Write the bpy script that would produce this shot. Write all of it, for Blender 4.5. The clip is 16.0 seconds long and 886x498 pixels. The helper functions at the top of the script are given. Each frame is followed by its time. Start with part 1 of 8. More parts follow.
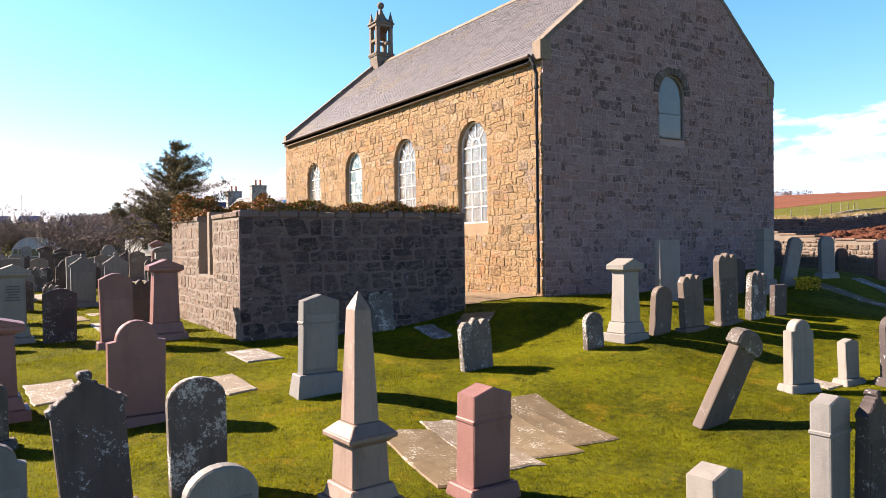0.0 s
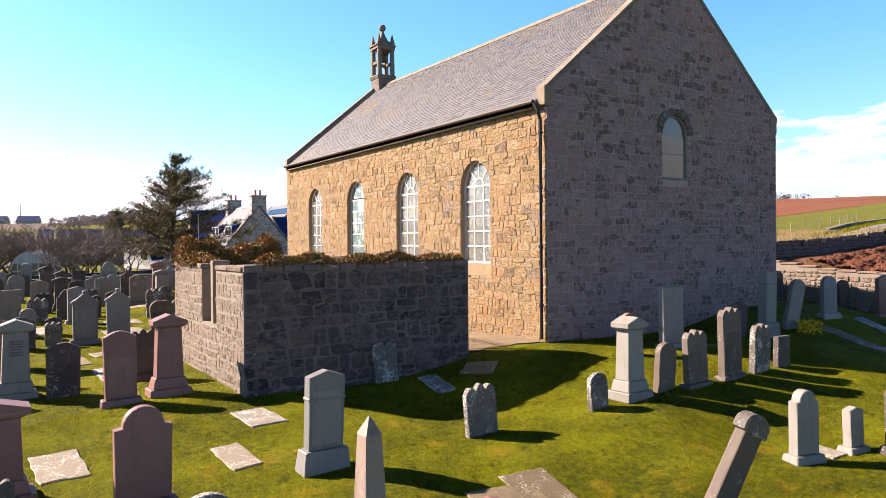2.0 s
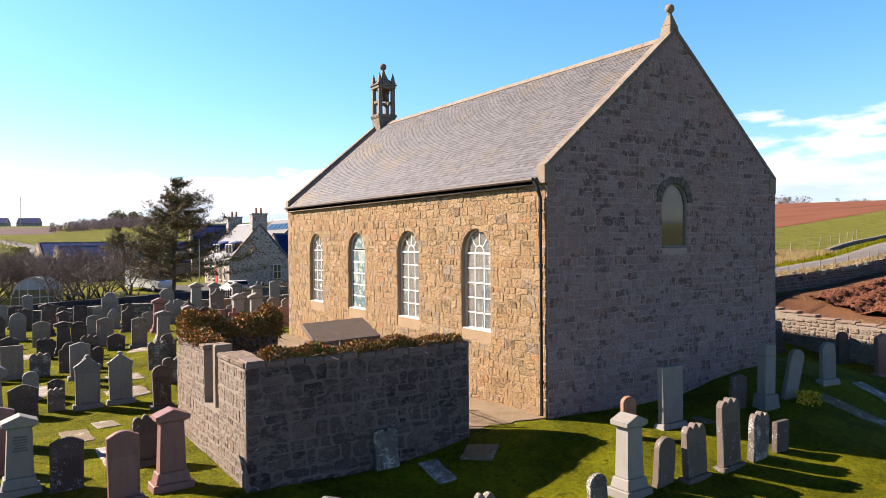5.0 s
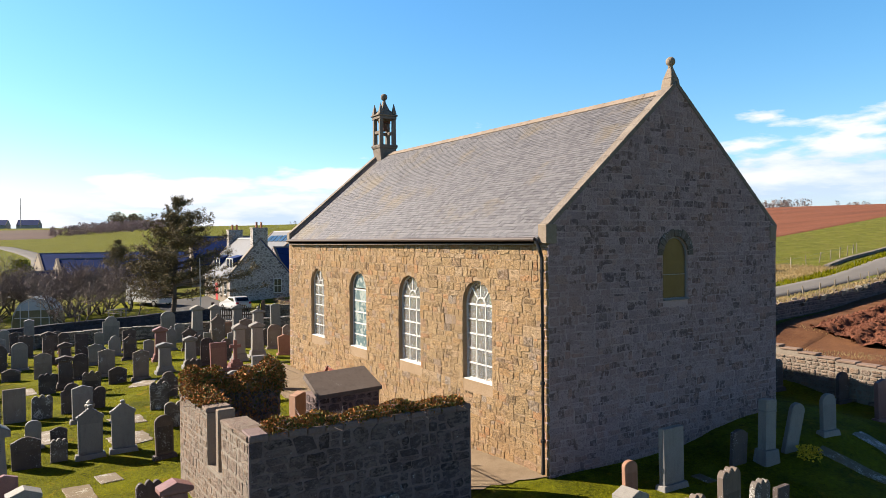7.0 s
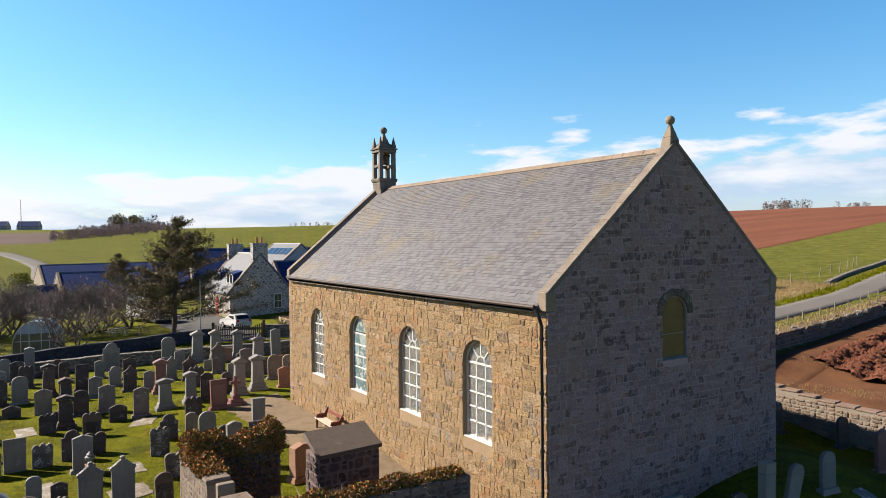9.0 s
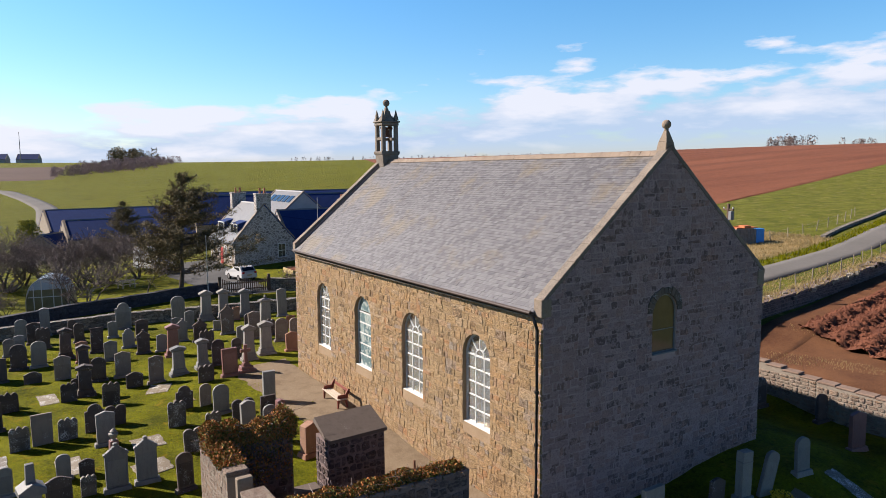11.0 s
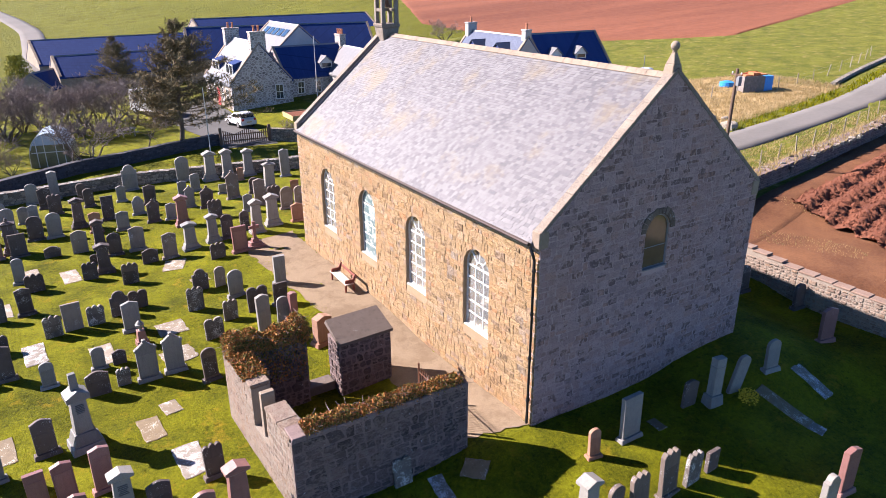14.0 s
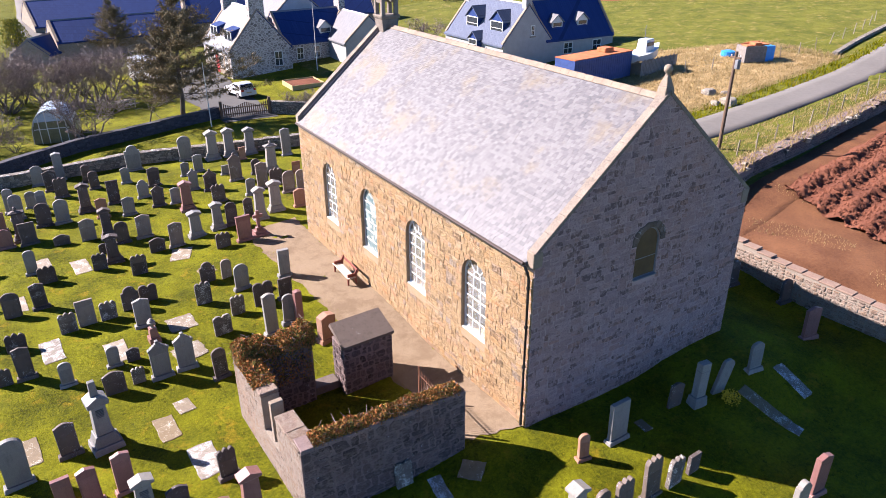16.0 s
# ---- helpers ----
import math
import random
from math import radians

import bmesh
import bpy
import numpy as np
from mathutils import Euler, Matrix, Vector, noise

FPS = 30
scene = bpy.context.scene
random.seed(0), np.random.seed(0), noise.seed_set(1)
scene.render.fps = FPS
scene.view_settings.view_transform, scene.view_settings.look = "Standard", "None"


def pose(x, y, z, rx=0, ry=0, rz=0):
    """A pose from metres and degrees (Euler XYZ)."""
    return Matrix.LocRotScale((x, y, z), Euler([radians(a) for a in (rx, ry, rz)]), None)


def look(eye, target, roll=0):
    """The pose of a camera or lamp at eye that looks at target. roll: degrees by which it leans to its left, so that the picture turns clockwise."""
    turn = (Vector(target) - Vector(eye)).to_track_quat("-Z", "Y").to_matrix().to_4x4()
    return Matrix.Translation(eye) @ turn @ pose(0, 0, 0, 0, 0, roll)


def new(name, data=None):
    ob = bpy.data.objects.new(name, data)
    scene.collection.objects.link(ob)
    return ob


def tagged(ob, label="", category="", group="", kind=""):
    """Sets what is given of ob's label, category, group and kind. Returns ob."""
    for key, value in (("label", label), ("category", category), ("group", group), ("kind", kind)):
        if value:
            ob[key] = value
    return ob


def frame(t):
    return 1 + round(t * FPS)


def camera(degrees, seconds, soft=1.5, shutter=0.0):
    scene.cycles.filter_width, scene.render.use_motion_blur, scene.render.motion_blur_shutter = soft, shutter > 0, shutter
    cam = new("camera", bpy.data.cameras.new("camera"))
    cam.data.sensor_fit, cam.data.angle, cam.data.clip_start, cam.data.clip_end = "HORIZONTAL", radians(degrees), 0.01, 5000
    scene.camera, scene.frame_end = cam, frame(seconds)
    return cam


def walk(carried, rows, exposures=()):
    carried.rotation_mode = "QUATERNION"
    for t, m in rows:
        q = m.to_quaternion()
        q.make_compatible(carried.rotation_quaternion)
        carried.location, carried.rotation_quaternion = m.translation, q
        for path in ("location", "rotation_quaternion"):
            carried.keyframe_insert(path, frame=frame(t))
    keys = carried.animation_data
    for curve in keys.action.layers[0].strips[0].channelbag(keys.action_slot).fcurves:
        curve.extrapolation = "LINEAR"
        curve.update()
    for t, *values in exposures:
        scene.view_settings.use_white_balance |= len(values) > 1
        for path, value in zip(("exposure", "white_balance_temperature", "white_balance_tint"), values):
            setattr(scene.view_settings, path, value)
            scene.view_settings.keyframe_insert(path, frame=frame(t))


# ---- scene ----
cam = camera(64.7, 16.0, 0.65)
PATH = [
    (0, (0.545, 0.369, 3.196), (1.621, 2.055, 3.172), -0.7),
    (0.5, (0.558, 0.41, 3.504), (1.634, 2.096, 3.478), -0.6),
    (1, (0.54, 0.439, 3.796), (1.616, 2.124, 3.769), -0.6),
    (1.5, (0.489, 0.452, 4.108), (1.567, 2.136, 4.081), -0.5),
    (2, (0.459, 0.452, 4.429), (1.538, 2.135, 4.405), -0.5),
    (2.5, (0.464, 0.427, 4.793), (1.543, 2.111, 4.768), -0.5),
    (3, (0.454, 0.429, 5.132), (1.532, 2.113, 5.108), -0.5),
    (3.5, (0.439, 0.408, 5.463), (1.517, 2.092, 5.438), -0.5),
    (4, (0.432, 0.382, 5.814), (1.51, 2.066, 5.789), -0.5),
    (6.5, (0.381, 0.377, 7.773), (1.46, 2.061, 7.746), -0.5),
    (7, (0.361, 0.361, 8.206), (1.44, 2.045, 8.18), -0.5),
    (7.5, (0.402, 0.374, 8.673), (1.48, 2.058, 8.646), -0.5),
    (8, (0.421, 0.381, 9.14), (1.499, 2.066, 9.111), -0.6),
    (8.5, (0.432, 0.387, 9.607), (1.51, 2.071, 9.578), -0.7),
    (8.7, (0.434, 0.405, 9.805), (1.512, 2.089, 9.776), -0.6),
    (10.8, (-0.042, -0.346, 12.164), (1.028, 1.335, 11.994), -0.4),
    (11, (-0.031, -0.338, 12.362), (1.036, 1.339, 12.137), -0.4),
    (11.5, (-0.016, -0.324, 12.929), (1.039, 1.335, 12.562), -0.3),
    (12, (-0.02, -0.304, 13.502), (1.017, 1.33, 12.999), -0.3),
    (12.5, (-0.002, -0.293, 14.087), (1.013, 1.31, 13.452), -0.3),
    (13, (0.007, -0.27, 14.719), (1.003, 1.305, 13.995), -0.2),
    (13.5, (-0.015, -0.246, 15.348), (0.981, 1.324, 14.612), -0.2),
    (14, (-0.028, -0.24, 15.983), (0.967, 1.33, 15.244), -0.2),
    (14.5, (-0.025, -0.23, 16.602), (0.971, 1.339, 15.862), -0.2),
    (15, (-0.024, -0.256, 17.209), (0.966, 1.305, 16.445), -0.1),
    (15.5, (-0.006, -0.275, 17.815), (0.971, 1.267, 16.999), -0.2),
    (16, (0.01, -0.295, 18.414), (0.972, 1.226, 17.541), -0.2),
]
EXPOSURES = [(0.0, 1.83, 6750, 23), (3.5, 1.71, 6600, 21), (6.0, 1.48, 6550, 17), (7.0, 1.37, 6500, 14), (8.5, 1.23, 6400, 13), (10.8, 1.05, 6150, 16), (11.5, 1.19, 6050, 21), (12.5, 1.65, 6150, 25), (13.5, 1.99, 5950, 26), (16.0, 2.01, 5850, 26)]
walk(cam, [(t, look(eye, target, roll)) for t, eye, target, roll in PATH], EXPOSURES)

# ---- world, sun ----
SUN_WAY = Vector((-0.68 * math.cos(radians(34.5)), 0.73 * math.cos(radians(34.5)), math.sin(radians(34.5))))
sun = new("sun", bpy.data.lights.new("sun", "SUN"))
sun.data.energy, sun.data.angle, sun.data.color = 5.6, radians(0.53), (1.0, 0.88, 0.70)
sun.matrix_world = look((0, 0, 60), Vector((0, 0, 60)) - SUN_WAY)

world = bpy.data.worlds.new("sky")
scene.world = world
world.use_nodes = True
wn, wl = world.node_tree.nodes, world.node_tree.links
back = wn["Background"]
sky = wn.new("ShaderNodeTexSky")
sky.sky_type, sky.sun_disc = "NISHITA", False
sky.sun_elevation, sky.sun_rotation = radians(34.5), radians(-43)
sky.altitude, sky.air_density, sky.dust_density, sky.ozone_density = 20, 1.0, 0.35, 2.2
rich = wn.new("ShaderNodeHueSaturation")
rich.inputs["Saturation"].default_value, rich.inputs["Value"].default_value = 1.3, 2.22
wl.new(sky.outputs[0], rich.inputs["Color"])
coord = wn.new("ShaderNodeTexCoord")
sep = wn.new("ShaderNodeSeparateXYZ")
wl.new(coord.outputs["Generated"], sep.inputs[0])
# clear spring sky: pale cyan low down; above z 0.36 dimmed to deepen shade
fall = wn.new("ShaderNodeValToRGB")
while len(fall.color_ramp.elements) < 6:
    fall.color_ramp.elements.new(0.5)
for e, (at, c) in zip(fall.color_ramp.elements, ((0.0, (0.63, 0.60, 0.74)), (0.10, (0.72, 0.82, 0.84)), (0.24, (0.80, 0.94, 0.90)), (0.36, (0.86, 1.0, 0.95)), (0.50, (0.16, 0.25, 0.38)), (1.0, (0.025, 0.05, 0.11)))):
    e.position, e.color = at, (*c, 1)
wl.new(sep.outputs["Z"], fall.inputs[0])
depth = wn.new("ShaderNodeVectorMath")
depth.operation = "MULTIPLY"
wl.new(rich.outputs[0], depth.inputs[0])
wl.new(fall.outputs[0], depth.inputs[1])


def wmath(op, a, b=0.0, clamp=False):
    n = wn.new("ShaderNodeMath")
    n.operation, n.use_clamp = op, clamp
    for i, v in enumerate((a, b)):
        if isinstance(v, (int, float)):
            n.inputs[i].default_value = v
        else:
            wl.new(v, n.inputs[i])
    return n.outputs[0]


# a bank of cumulus low over the horizon, climbing towards the east
stretch = wn.new("ShaderNodeMapping")
stretch.inputs["Scale"].default_value = (3.2, 3.2, 13.0)
stretch.inputs["Location"].default_value = (3.1, 1.7, 0.4)
wl.new(coord.outputs["Generated"], stretch.inputs[0])
puff = wn.new("ShaderNodeTexNoise")
puff.inputs["Scale"].default_value, puff.inputs["Detail"].default_value, puff.inputs["Roughness"].default_value = 2.6, 10.0, 0.52
wl.new(stretch.outputs[0], puff.inputs["Vector"])
east = wmath("MULTIPLY", sep.outputs["X"], 1.0, True)
foot = wmath("SUBTRACT", wmath("MULTIPLY", east, 0.042), 0.018)
head = wmath("ADD", wmath("MULTIPLY", east, 0.098), 0.066)
rise = wmath("DIVIDE", wmath("SUBTRACT", sep.outputs["Z"], foot), wmath("SUBTRACT", head, foot))
lift = wmath("SUBTRACT", puff.outputs["Fac"], wmath("MULTIPLY", wmath("POWER", wmath("MAXIMUM", rise, 0.0), 2.0), 0.21))
cover = wmath("MULTIPLY", wmath("SUBTRACT", lift, 0.29), 9.0, True)
cover = wmath("MULTIPLY", wmath("MULTIPLY", cover, wmath("MULTIPLY", wmath("ADD", rise, 0.02), 3.2, True)), 0.94)
shade = wn.new("ShaderNodeMix")
shade.data_type = "RGBA"
wl.new(wmath("MULTIPLY", wmath("ADD", wmath("SUBTRACT", rise, 0.3), wmath("MULTIPLY", wmath("SUBTRACT", puff.outputs["Fac"], 0.5), 2.4)), 1.9, True), shade.inputs["Factor"])
shade.inputs[6].default_value, shade.inputs[7].default_value = (6.3, 7.9, 9.6, 1), (10.4, 10.6, 10.8, 1)
both = wn.new("ShaderNodeMix")
both.data_type = "RGBA"
wl.new(cover, both.inputs["Factor"])
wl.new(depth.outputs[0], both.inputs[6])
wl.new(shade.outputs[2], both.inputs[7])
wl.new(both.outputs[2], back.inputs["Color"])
back.inputs["Strength"].default_value = 0.0402

# ---- materials ----


class Nodes:
    """Short hand for building one material."""

    def __init__(self, name, rough=0.9, metal=0.0, spec=0.3):
        self.mat = bpy.data.materials.new(name)
        self.mat.use_nodes = True
        self.n, self.l = self.mat.node_tree.nodes, self.mat.node_tree.links
        self.b = self.n["Principled BSDF"]
        self.b.inputs["Roughness"].default_value = rough
        self.b.inputs["Metallic"].default_value = metal
        self.b.inputs["Specular IOR Level"].default_value = spec
        self.geo = self.n.new("ShaderNodeNewGeometry")
        self.pos = self.geo.outputs["Position"]

    def put(self, socket, v):
        if isinstance(v, (int, float, tuple)):
            socket.default_value = v
        else:
            self.l.new(v, socket)

    def noise(self, scale, detail=4.0, rough=0.6, squash=None):
        t = self.n.new("ShaderNodeTexNoise")
        t.inputs["Scale"].default_value, t.inputs["Detail"].default_value, t.inputs["Roughness"].default_value = scale, detail, rough
        v = self.pos
        if squash:
            m = self.n.new("ShaderNodeMapping")
            m.inputs["Scale"].default_value = squash[:3]
            if len(squash) > 3:
                m.inputs["Rotation"].default_value = (0, 0, squash[3])
            self.l.new(v, m.inputs[0])
            v = m.outputs[0]
        self.l.new(v, t.inputs["Vector"])
        return t.outputs["Fac"]

    def cells(self, scale, feature="F1", squash=None, out="Distance"):
        t = self.n.new("ShaderNodeTexVoronoi")
        t.feature = feature
        t.inputs["Scale"].default_value = scale
        v = self.pos
        if squash:
            m = self.n.new("ShaderNodeMapping")
            m.inputs["Scale"].default_value = squash
            self.l.new(v, m.inputs[0])
            v = m.outputs[0]
        self.l.new(v, t.inputs["Vector"])
        return t.outputs[out]

    def math(self, op, a, b=0.0, clamp=False):
        n = self.n.new("ShaderNodeMath")
        n.operation, n.use_clamp = op, clamp
        self.put(n.inputs[0], a)
        self.put(n.inputs[1], b)
        return n.outputs[0]

    def ramp(self, fac, stops):
        r = self.n.new("ShaderNodeValToRGB")
        e = r.color_ramp.elements
        while len(e) < len(stops):
            e.new(0.5)
        for k, (p, c) in zip(e, stops):
            k.position, k.color = p, (*c, 1)
        self.put(r.inputs[0], fac)
        return r.outputs[0]

    def mix(self, fac, a, b):
        m = self.n.new("ShaderNodeMix")
        m.data_type = "RGBA"
        self.put(m.inputs["Factor"], fac)
        self.put(m.inputs[6], (*a, 1) if isinstance(a, tuple) else a)
        self.put(m.inputs[7], (*b, 1) if isinstance(b, tuple) else b)
        return m.outputs[2]

    def step(self, v, edge, soft):
        return self.math("MULTIPLY", self.math("SUBTRACT", v, edge), 1.0 / soft, True)

    def random(self, island):
        if island:
            return self.geo.outputs["Random Per Island"]
        return self.n.new("ShaderNodeObjectInfo").outputs["Random"]

    def bump(self, h, strength=0.4, dist=0.02):
        k = self.n.new("ShaderNodeBump")
        k.inputs["Strength"].default_value, k.inputs["Distance"].default_value = strength, dist
        self.l.new(h, k.inputs["Height"])
        self.l.new(k.outputs[0], self.b.inputs["Normal"])

    def done(self, color):
        self.put(self.b.inputs["Base Color"], (*color, 1) if isinstance(color, tuple) else color)
        return self.mat


def plain(name, color, rough=0.6, metal=0.0, vary=0.12, scale=3.0, spec=0.3, bump=0.1):
    """Paint or metal with faint wear at two scales."""
    k = Nodes(name, rough, metal, spec)
    f = k.math("ADD", k.math("MULTIPLY", k.noise(scale), 0.6), k.math("MULTIPLY", k.noise(scale * 14), 0.4))
    lo, hi = tuple(c * (1 - vary) for c in color), tuple(min(1, c * (1 + vary)) for c in color)
    if bump:
        k.bump(k.noise(scale * 30), bump, 0.004)
    return k.done(k.ramp(f, ((0.3, lo), (0.7, hi))))


def rubble(name, stops, island, fleck=(0.5, 0.45, 0.38), fleck_amount=0.63, rough=0.92, wash=None, relief=0.05, deep=0.3):
    """Faced stone: each piece its own tone, with grain, stains, pale flecks, broken dark faces and old lime smeared over it."""
    k = Nodes(name, rough)
    r = k.random(island)
    c = k.ramp(r, stops)
    mean = tuple(sum(q[1][i] for q in stops) / len(stops) for i in range(3))
    rough_face = k.noise(6.5, 9, 0.75)
    c = k.mix(k.math("MULTIPLY", k.step(rough_face, 0.53, 0.16), 0.5), c, tuple(1.45 * v for v in mean))
    c = k.mix(k.math("MULTIPLY", k.step(k.noise(5.2, 8, 0.74, (1, 1, 1.7)), 0.52, 0.12), 0.6), c, tuple(0.5 * v for v in mean))
    # some stones weather dark, in ragged patches
    chosen = k.math("MULTIPLY", k.step(k.math("FRACT", k.math("MULTIPLY", r, 7.31)), 1.0 - deep, 0.05), k.step(k.noise(7.5, 8, 0.75, (1, 1, 0.7)), 0.45, 0.08))
    c = k.mix(k.math("MULTIPLY", chosen, 0.85), c, tuple(0.3 * v for v in mean))
    grain = k.noise(30, 6, 0.72)
    c = k.mix(k.step(grain, 0.36, 0.12), tuple(0.42 * v for v in mean), c)
    c = k.mix(k.step(k.noise(8.5, 7, 0.7), fleck_amount, 0.08), c, fleck)
    if wash:
        smear = k.math("ADD", k.math("MULTIPLY", k.noise(0.8, 4), 0.3), k.math("MULTIPLY", k.noise(5.5, 7, 0.7, (1, 1, 1.8)), 0.7))
        c = k.mix(k.math("MULTIPLY", k.step(smear, wash[2], 0.08), wash[1]), c, wash[0])
    c = k.mix(k.math("MULTIPLY", k.step(k.noise(0.33, 5, 0.6), 0.45, 0.25), 0.22), c, (1.3 * mean[0], 1.0 * mean[1], 0.7 * mean[2]))
    k.bump(k.math("ADD", k.math("MULTIPLY", grain, 0.5), k.math("MULTIPLY", rough_face, 1.8)), 1.0, relief)
    return k.done(c)


def monument(name, stops, lichen=(0.55, 0.56, 0.5), amount=0.66, rough=0.75, dark=0.0, speck=0.0):
    """Headstone stone: own tone for each, fine crystals, weather streaks and lichen."""
    k = Nodes(name, rough)
    o = k.random(False)
    f = k.math("ADD", k.math("MULTIPLY", o, 0.5), k.math("MULTIPLY", k.noise(3.5, 5), 0.5))
    c = k.ramp(f, stops)
    if speck:
        c = k.mix(k.math("MULTIPLY", k.step(k.noise(160, 2, 0.5), 0.55, 0.12), speck), c, tuple(0.35 * v for v in stops[0][1]))
    c = k.mix(k.math("MULTIPLY", k.step(k.noise(3.0, 6, 0.6, (2.5, 2.5, 0.5)), 0.5, 0.25), 0.35 + dark), c, tuple(0.42 * v for v in stops[0][1]))
    c = k.mix(k.step(k.math("ADD", k.math("MULTIPLY", k.noise(24, 8, 0.74), 0.6), k.math("MULTIPLY", k.noise(2.8, 4), 0.4)), amount - 0.12, 0.05), c, lichen)
    k.bump(k.noise(38, 5, 0.7), 0.35, 0.012)
    return k.done(c)


TAN = ((0.0, (0.2219, 0.1483, 0.07646)), (0.22, (0.2666, 0.1829, 0.09346)), (0.48, (0.2979, 0.2076, 0.1104)), (0.66, (0.2799, 0.1722, 0.07646)), (0.78, (0.3112, 0.2315, 0.1454)), (0.88, (0.2846, 0.1483, 0.06702)), (0.94, (0.2313, 0.1936, 0.1548)), (1.0, (0.2132, 0.1343, 0.08024)))
# gable: same stone as the long wall, its shade's blue-grey in the colour
SHADE_GREY = ((0.0, (0.2556, 0.1837, 0.1945)), (0.3, (0.3073, 0.2227, 0.2267)), (0.55, (0.347, 0.2554, 0.2588)), (0.7, (0.3217, 0.2151, 0.2005)), (0.82, (0.2621, 0.1879, 0.2005)), (0.95, (0.3272, 0.1978, 0.1705)), (1.0, (0.2621, 0.1934, 0.2116)))
# front, back and tomb stone: darkness of the shaded faces is in the colour
RUIN_SHADE = ((0.0, (0.05824, 0.04428, 0.05)), (0.4, (0.08064, 0.06048, 0.065)), (0.7, (0.103, 0.0756, 0.078)), (0.85, (0.14, 0.09504, 0.09)), (1.0, (0.06944, 0.054, 0.06)))
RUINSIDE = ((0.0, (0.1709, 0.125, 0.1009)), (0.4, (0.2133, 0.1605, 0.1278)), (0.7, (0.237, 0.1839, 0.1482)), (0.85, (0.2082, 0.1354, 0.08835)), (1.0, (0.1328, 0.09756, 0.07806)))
M = {}
for key, stops, fleck, amount, lime, deep in (("tan", TAN, (0.32, 0.252, 0.164), 0.64, ((0.268, 0.19, 0.107), 0.4, 0.54), 0.1), ("grey", SHADE_GREY, (0.36, 0.32, 0.29), 0.66, ((0.30, 0.23, 0.222), 0.45, 0.53), 0.32),
                                              ("ruin", RUIN_SHADE, (0.36, 0.36, 0.38), 0.615, ((0.155, 0.121, 0.112), 0.85, 0.5), 0.25), ("ruinside", RUINSIDE, (0.248, 0.228, 0.196), 0.6, ((0.212, 0.176, 0.142), 0.85, 0.49), 0.1)):
    M[key] = rubble(key + "_stone", stops, False, fleck, amount, wash=lime, deep=deep)
    M[key + "_all"] = rubble(key + "_stones", stops, True, fleck, amount, wash=lime, deep=deep)
# garden wall: navy of its shaded side put into the stone colour
M["shade_wall_all"] = rubble("shade_wall_stones", ((0.0, (0.034, 0.035, 0.048)), (0.5, (0.056, 0.056, 0.075)), (0.8, (0.075, 0.072, 0.09)), (1.0, (0.045, 0.043, 0.055))), True, (0.16, 0.16, 0.17), 0.66, deep=0.25)
M["dyke"] = rubble("dyke_stones", ((0.1, (0.10, 0.095, 0.085)), (0.5, (0.22, 0.20, 0.17)), (0.9, (0.31, 0.27, 0.22))), True, (0.5, 0.5, 0.42), 0.6)


def mortar(name, a, b):
    k = Nodes(name, 0.97)
    k.bump(k.noise(24, 6, 0.7), 0.8, 0.02)
    return k.done(k.ramp(k.math("ADD", k.math("MULTIPLY", k.noise(1.4, 5), 0.5), k.math("MULTIPLY", k.noise(18, 5), 0.5)), ((0.35, a), (0.65, b))))


M["mortar_tan"] = mortar("lime_mortar_warm", (0.209, 0.1442, 0.08448), (0.2724, 0.1975, 0.1256))
M["mortar_shade_grey"] = mortar("lime_mortar_shade_grey", (0.2906, 0.2124, 0.2114), (0.3882, 0.2887, 0.2857))
M["mortar_ruin_shade"] = mortar("lime_mortar_ruin_shade", (0.1156, 0.08448, 0.08272), (0.1823, 0.1354, 0.1294))
# core and coping of the garden wall, its shade in the colour too
M["mortar_wall_shade"] = mortar("shade_dark_core", (0.03, 0.031, 0.04), (0.055, 0.055, 0.07))
M["mortar_side"] = mortar("lime_mortar_pale", (0.1646, 0.1371, 0.1097), (0.2194, 0.192, 0.16))
M["plaster"] = mortar("interior_plaster", (0.62, 0.60, 0.56), (0.7, 0.68, 0.64))
M["dressed"] = mortar("dressed_sandstone", (0.1716, 0.1353, 0.1023), (0.2442, 0.198, 0.1551))
M["harl"] = mortar("grey_harling", (0.24, 0.235, 0.23), (0.31, 0.305, 0.30))
M["belfry"] = mortar("weathered_belfry_stone", (0.1122, 0.0924, 0.0792), (0.2244, 0.1914, 0.1584))


def slate(name, stops, island, moss=0.0):
    k = Nodes(name, 0.62, spec=0.4)
    f = k.math("ADD", k.math("MULTIPLY", k.random(island), 0.5), k.math("MULTIPLY", k.noise(0.5, 7, 0.72), 0.5))
    c = k.ramp(f, stops)
    c = k.mix(k.math("MULTIPLY", k.step(k.noise(14, 6, 0.7), 0.6, 0.1), 0.35), c, (0.20, 0.20, 0.208))
    if moss:
        c = k.mix(k.math("MULTIPLY", k.step(k.noise(0.34, 7, 0.66), 0.535, 0.12), moss), c, (0.148, 0.114, 0.062))
    k.bump(k.noise(20, 5), 0.4, 0.01)
    return k.done(c)


SLATE = ((0.2, (0.058, 0.058, 0.067)), (0.38, (0.08, 0.0785, 0.088)), (0.55, (0.1, 0.098, 0.107)), (0.75, (0.115, 0.113, 0.122)))
M["slate"], M["slate_all"] = slate("roof_slate", SLATE, False, 0.55), slate("roof_slates", SLATE, True, 0.55)


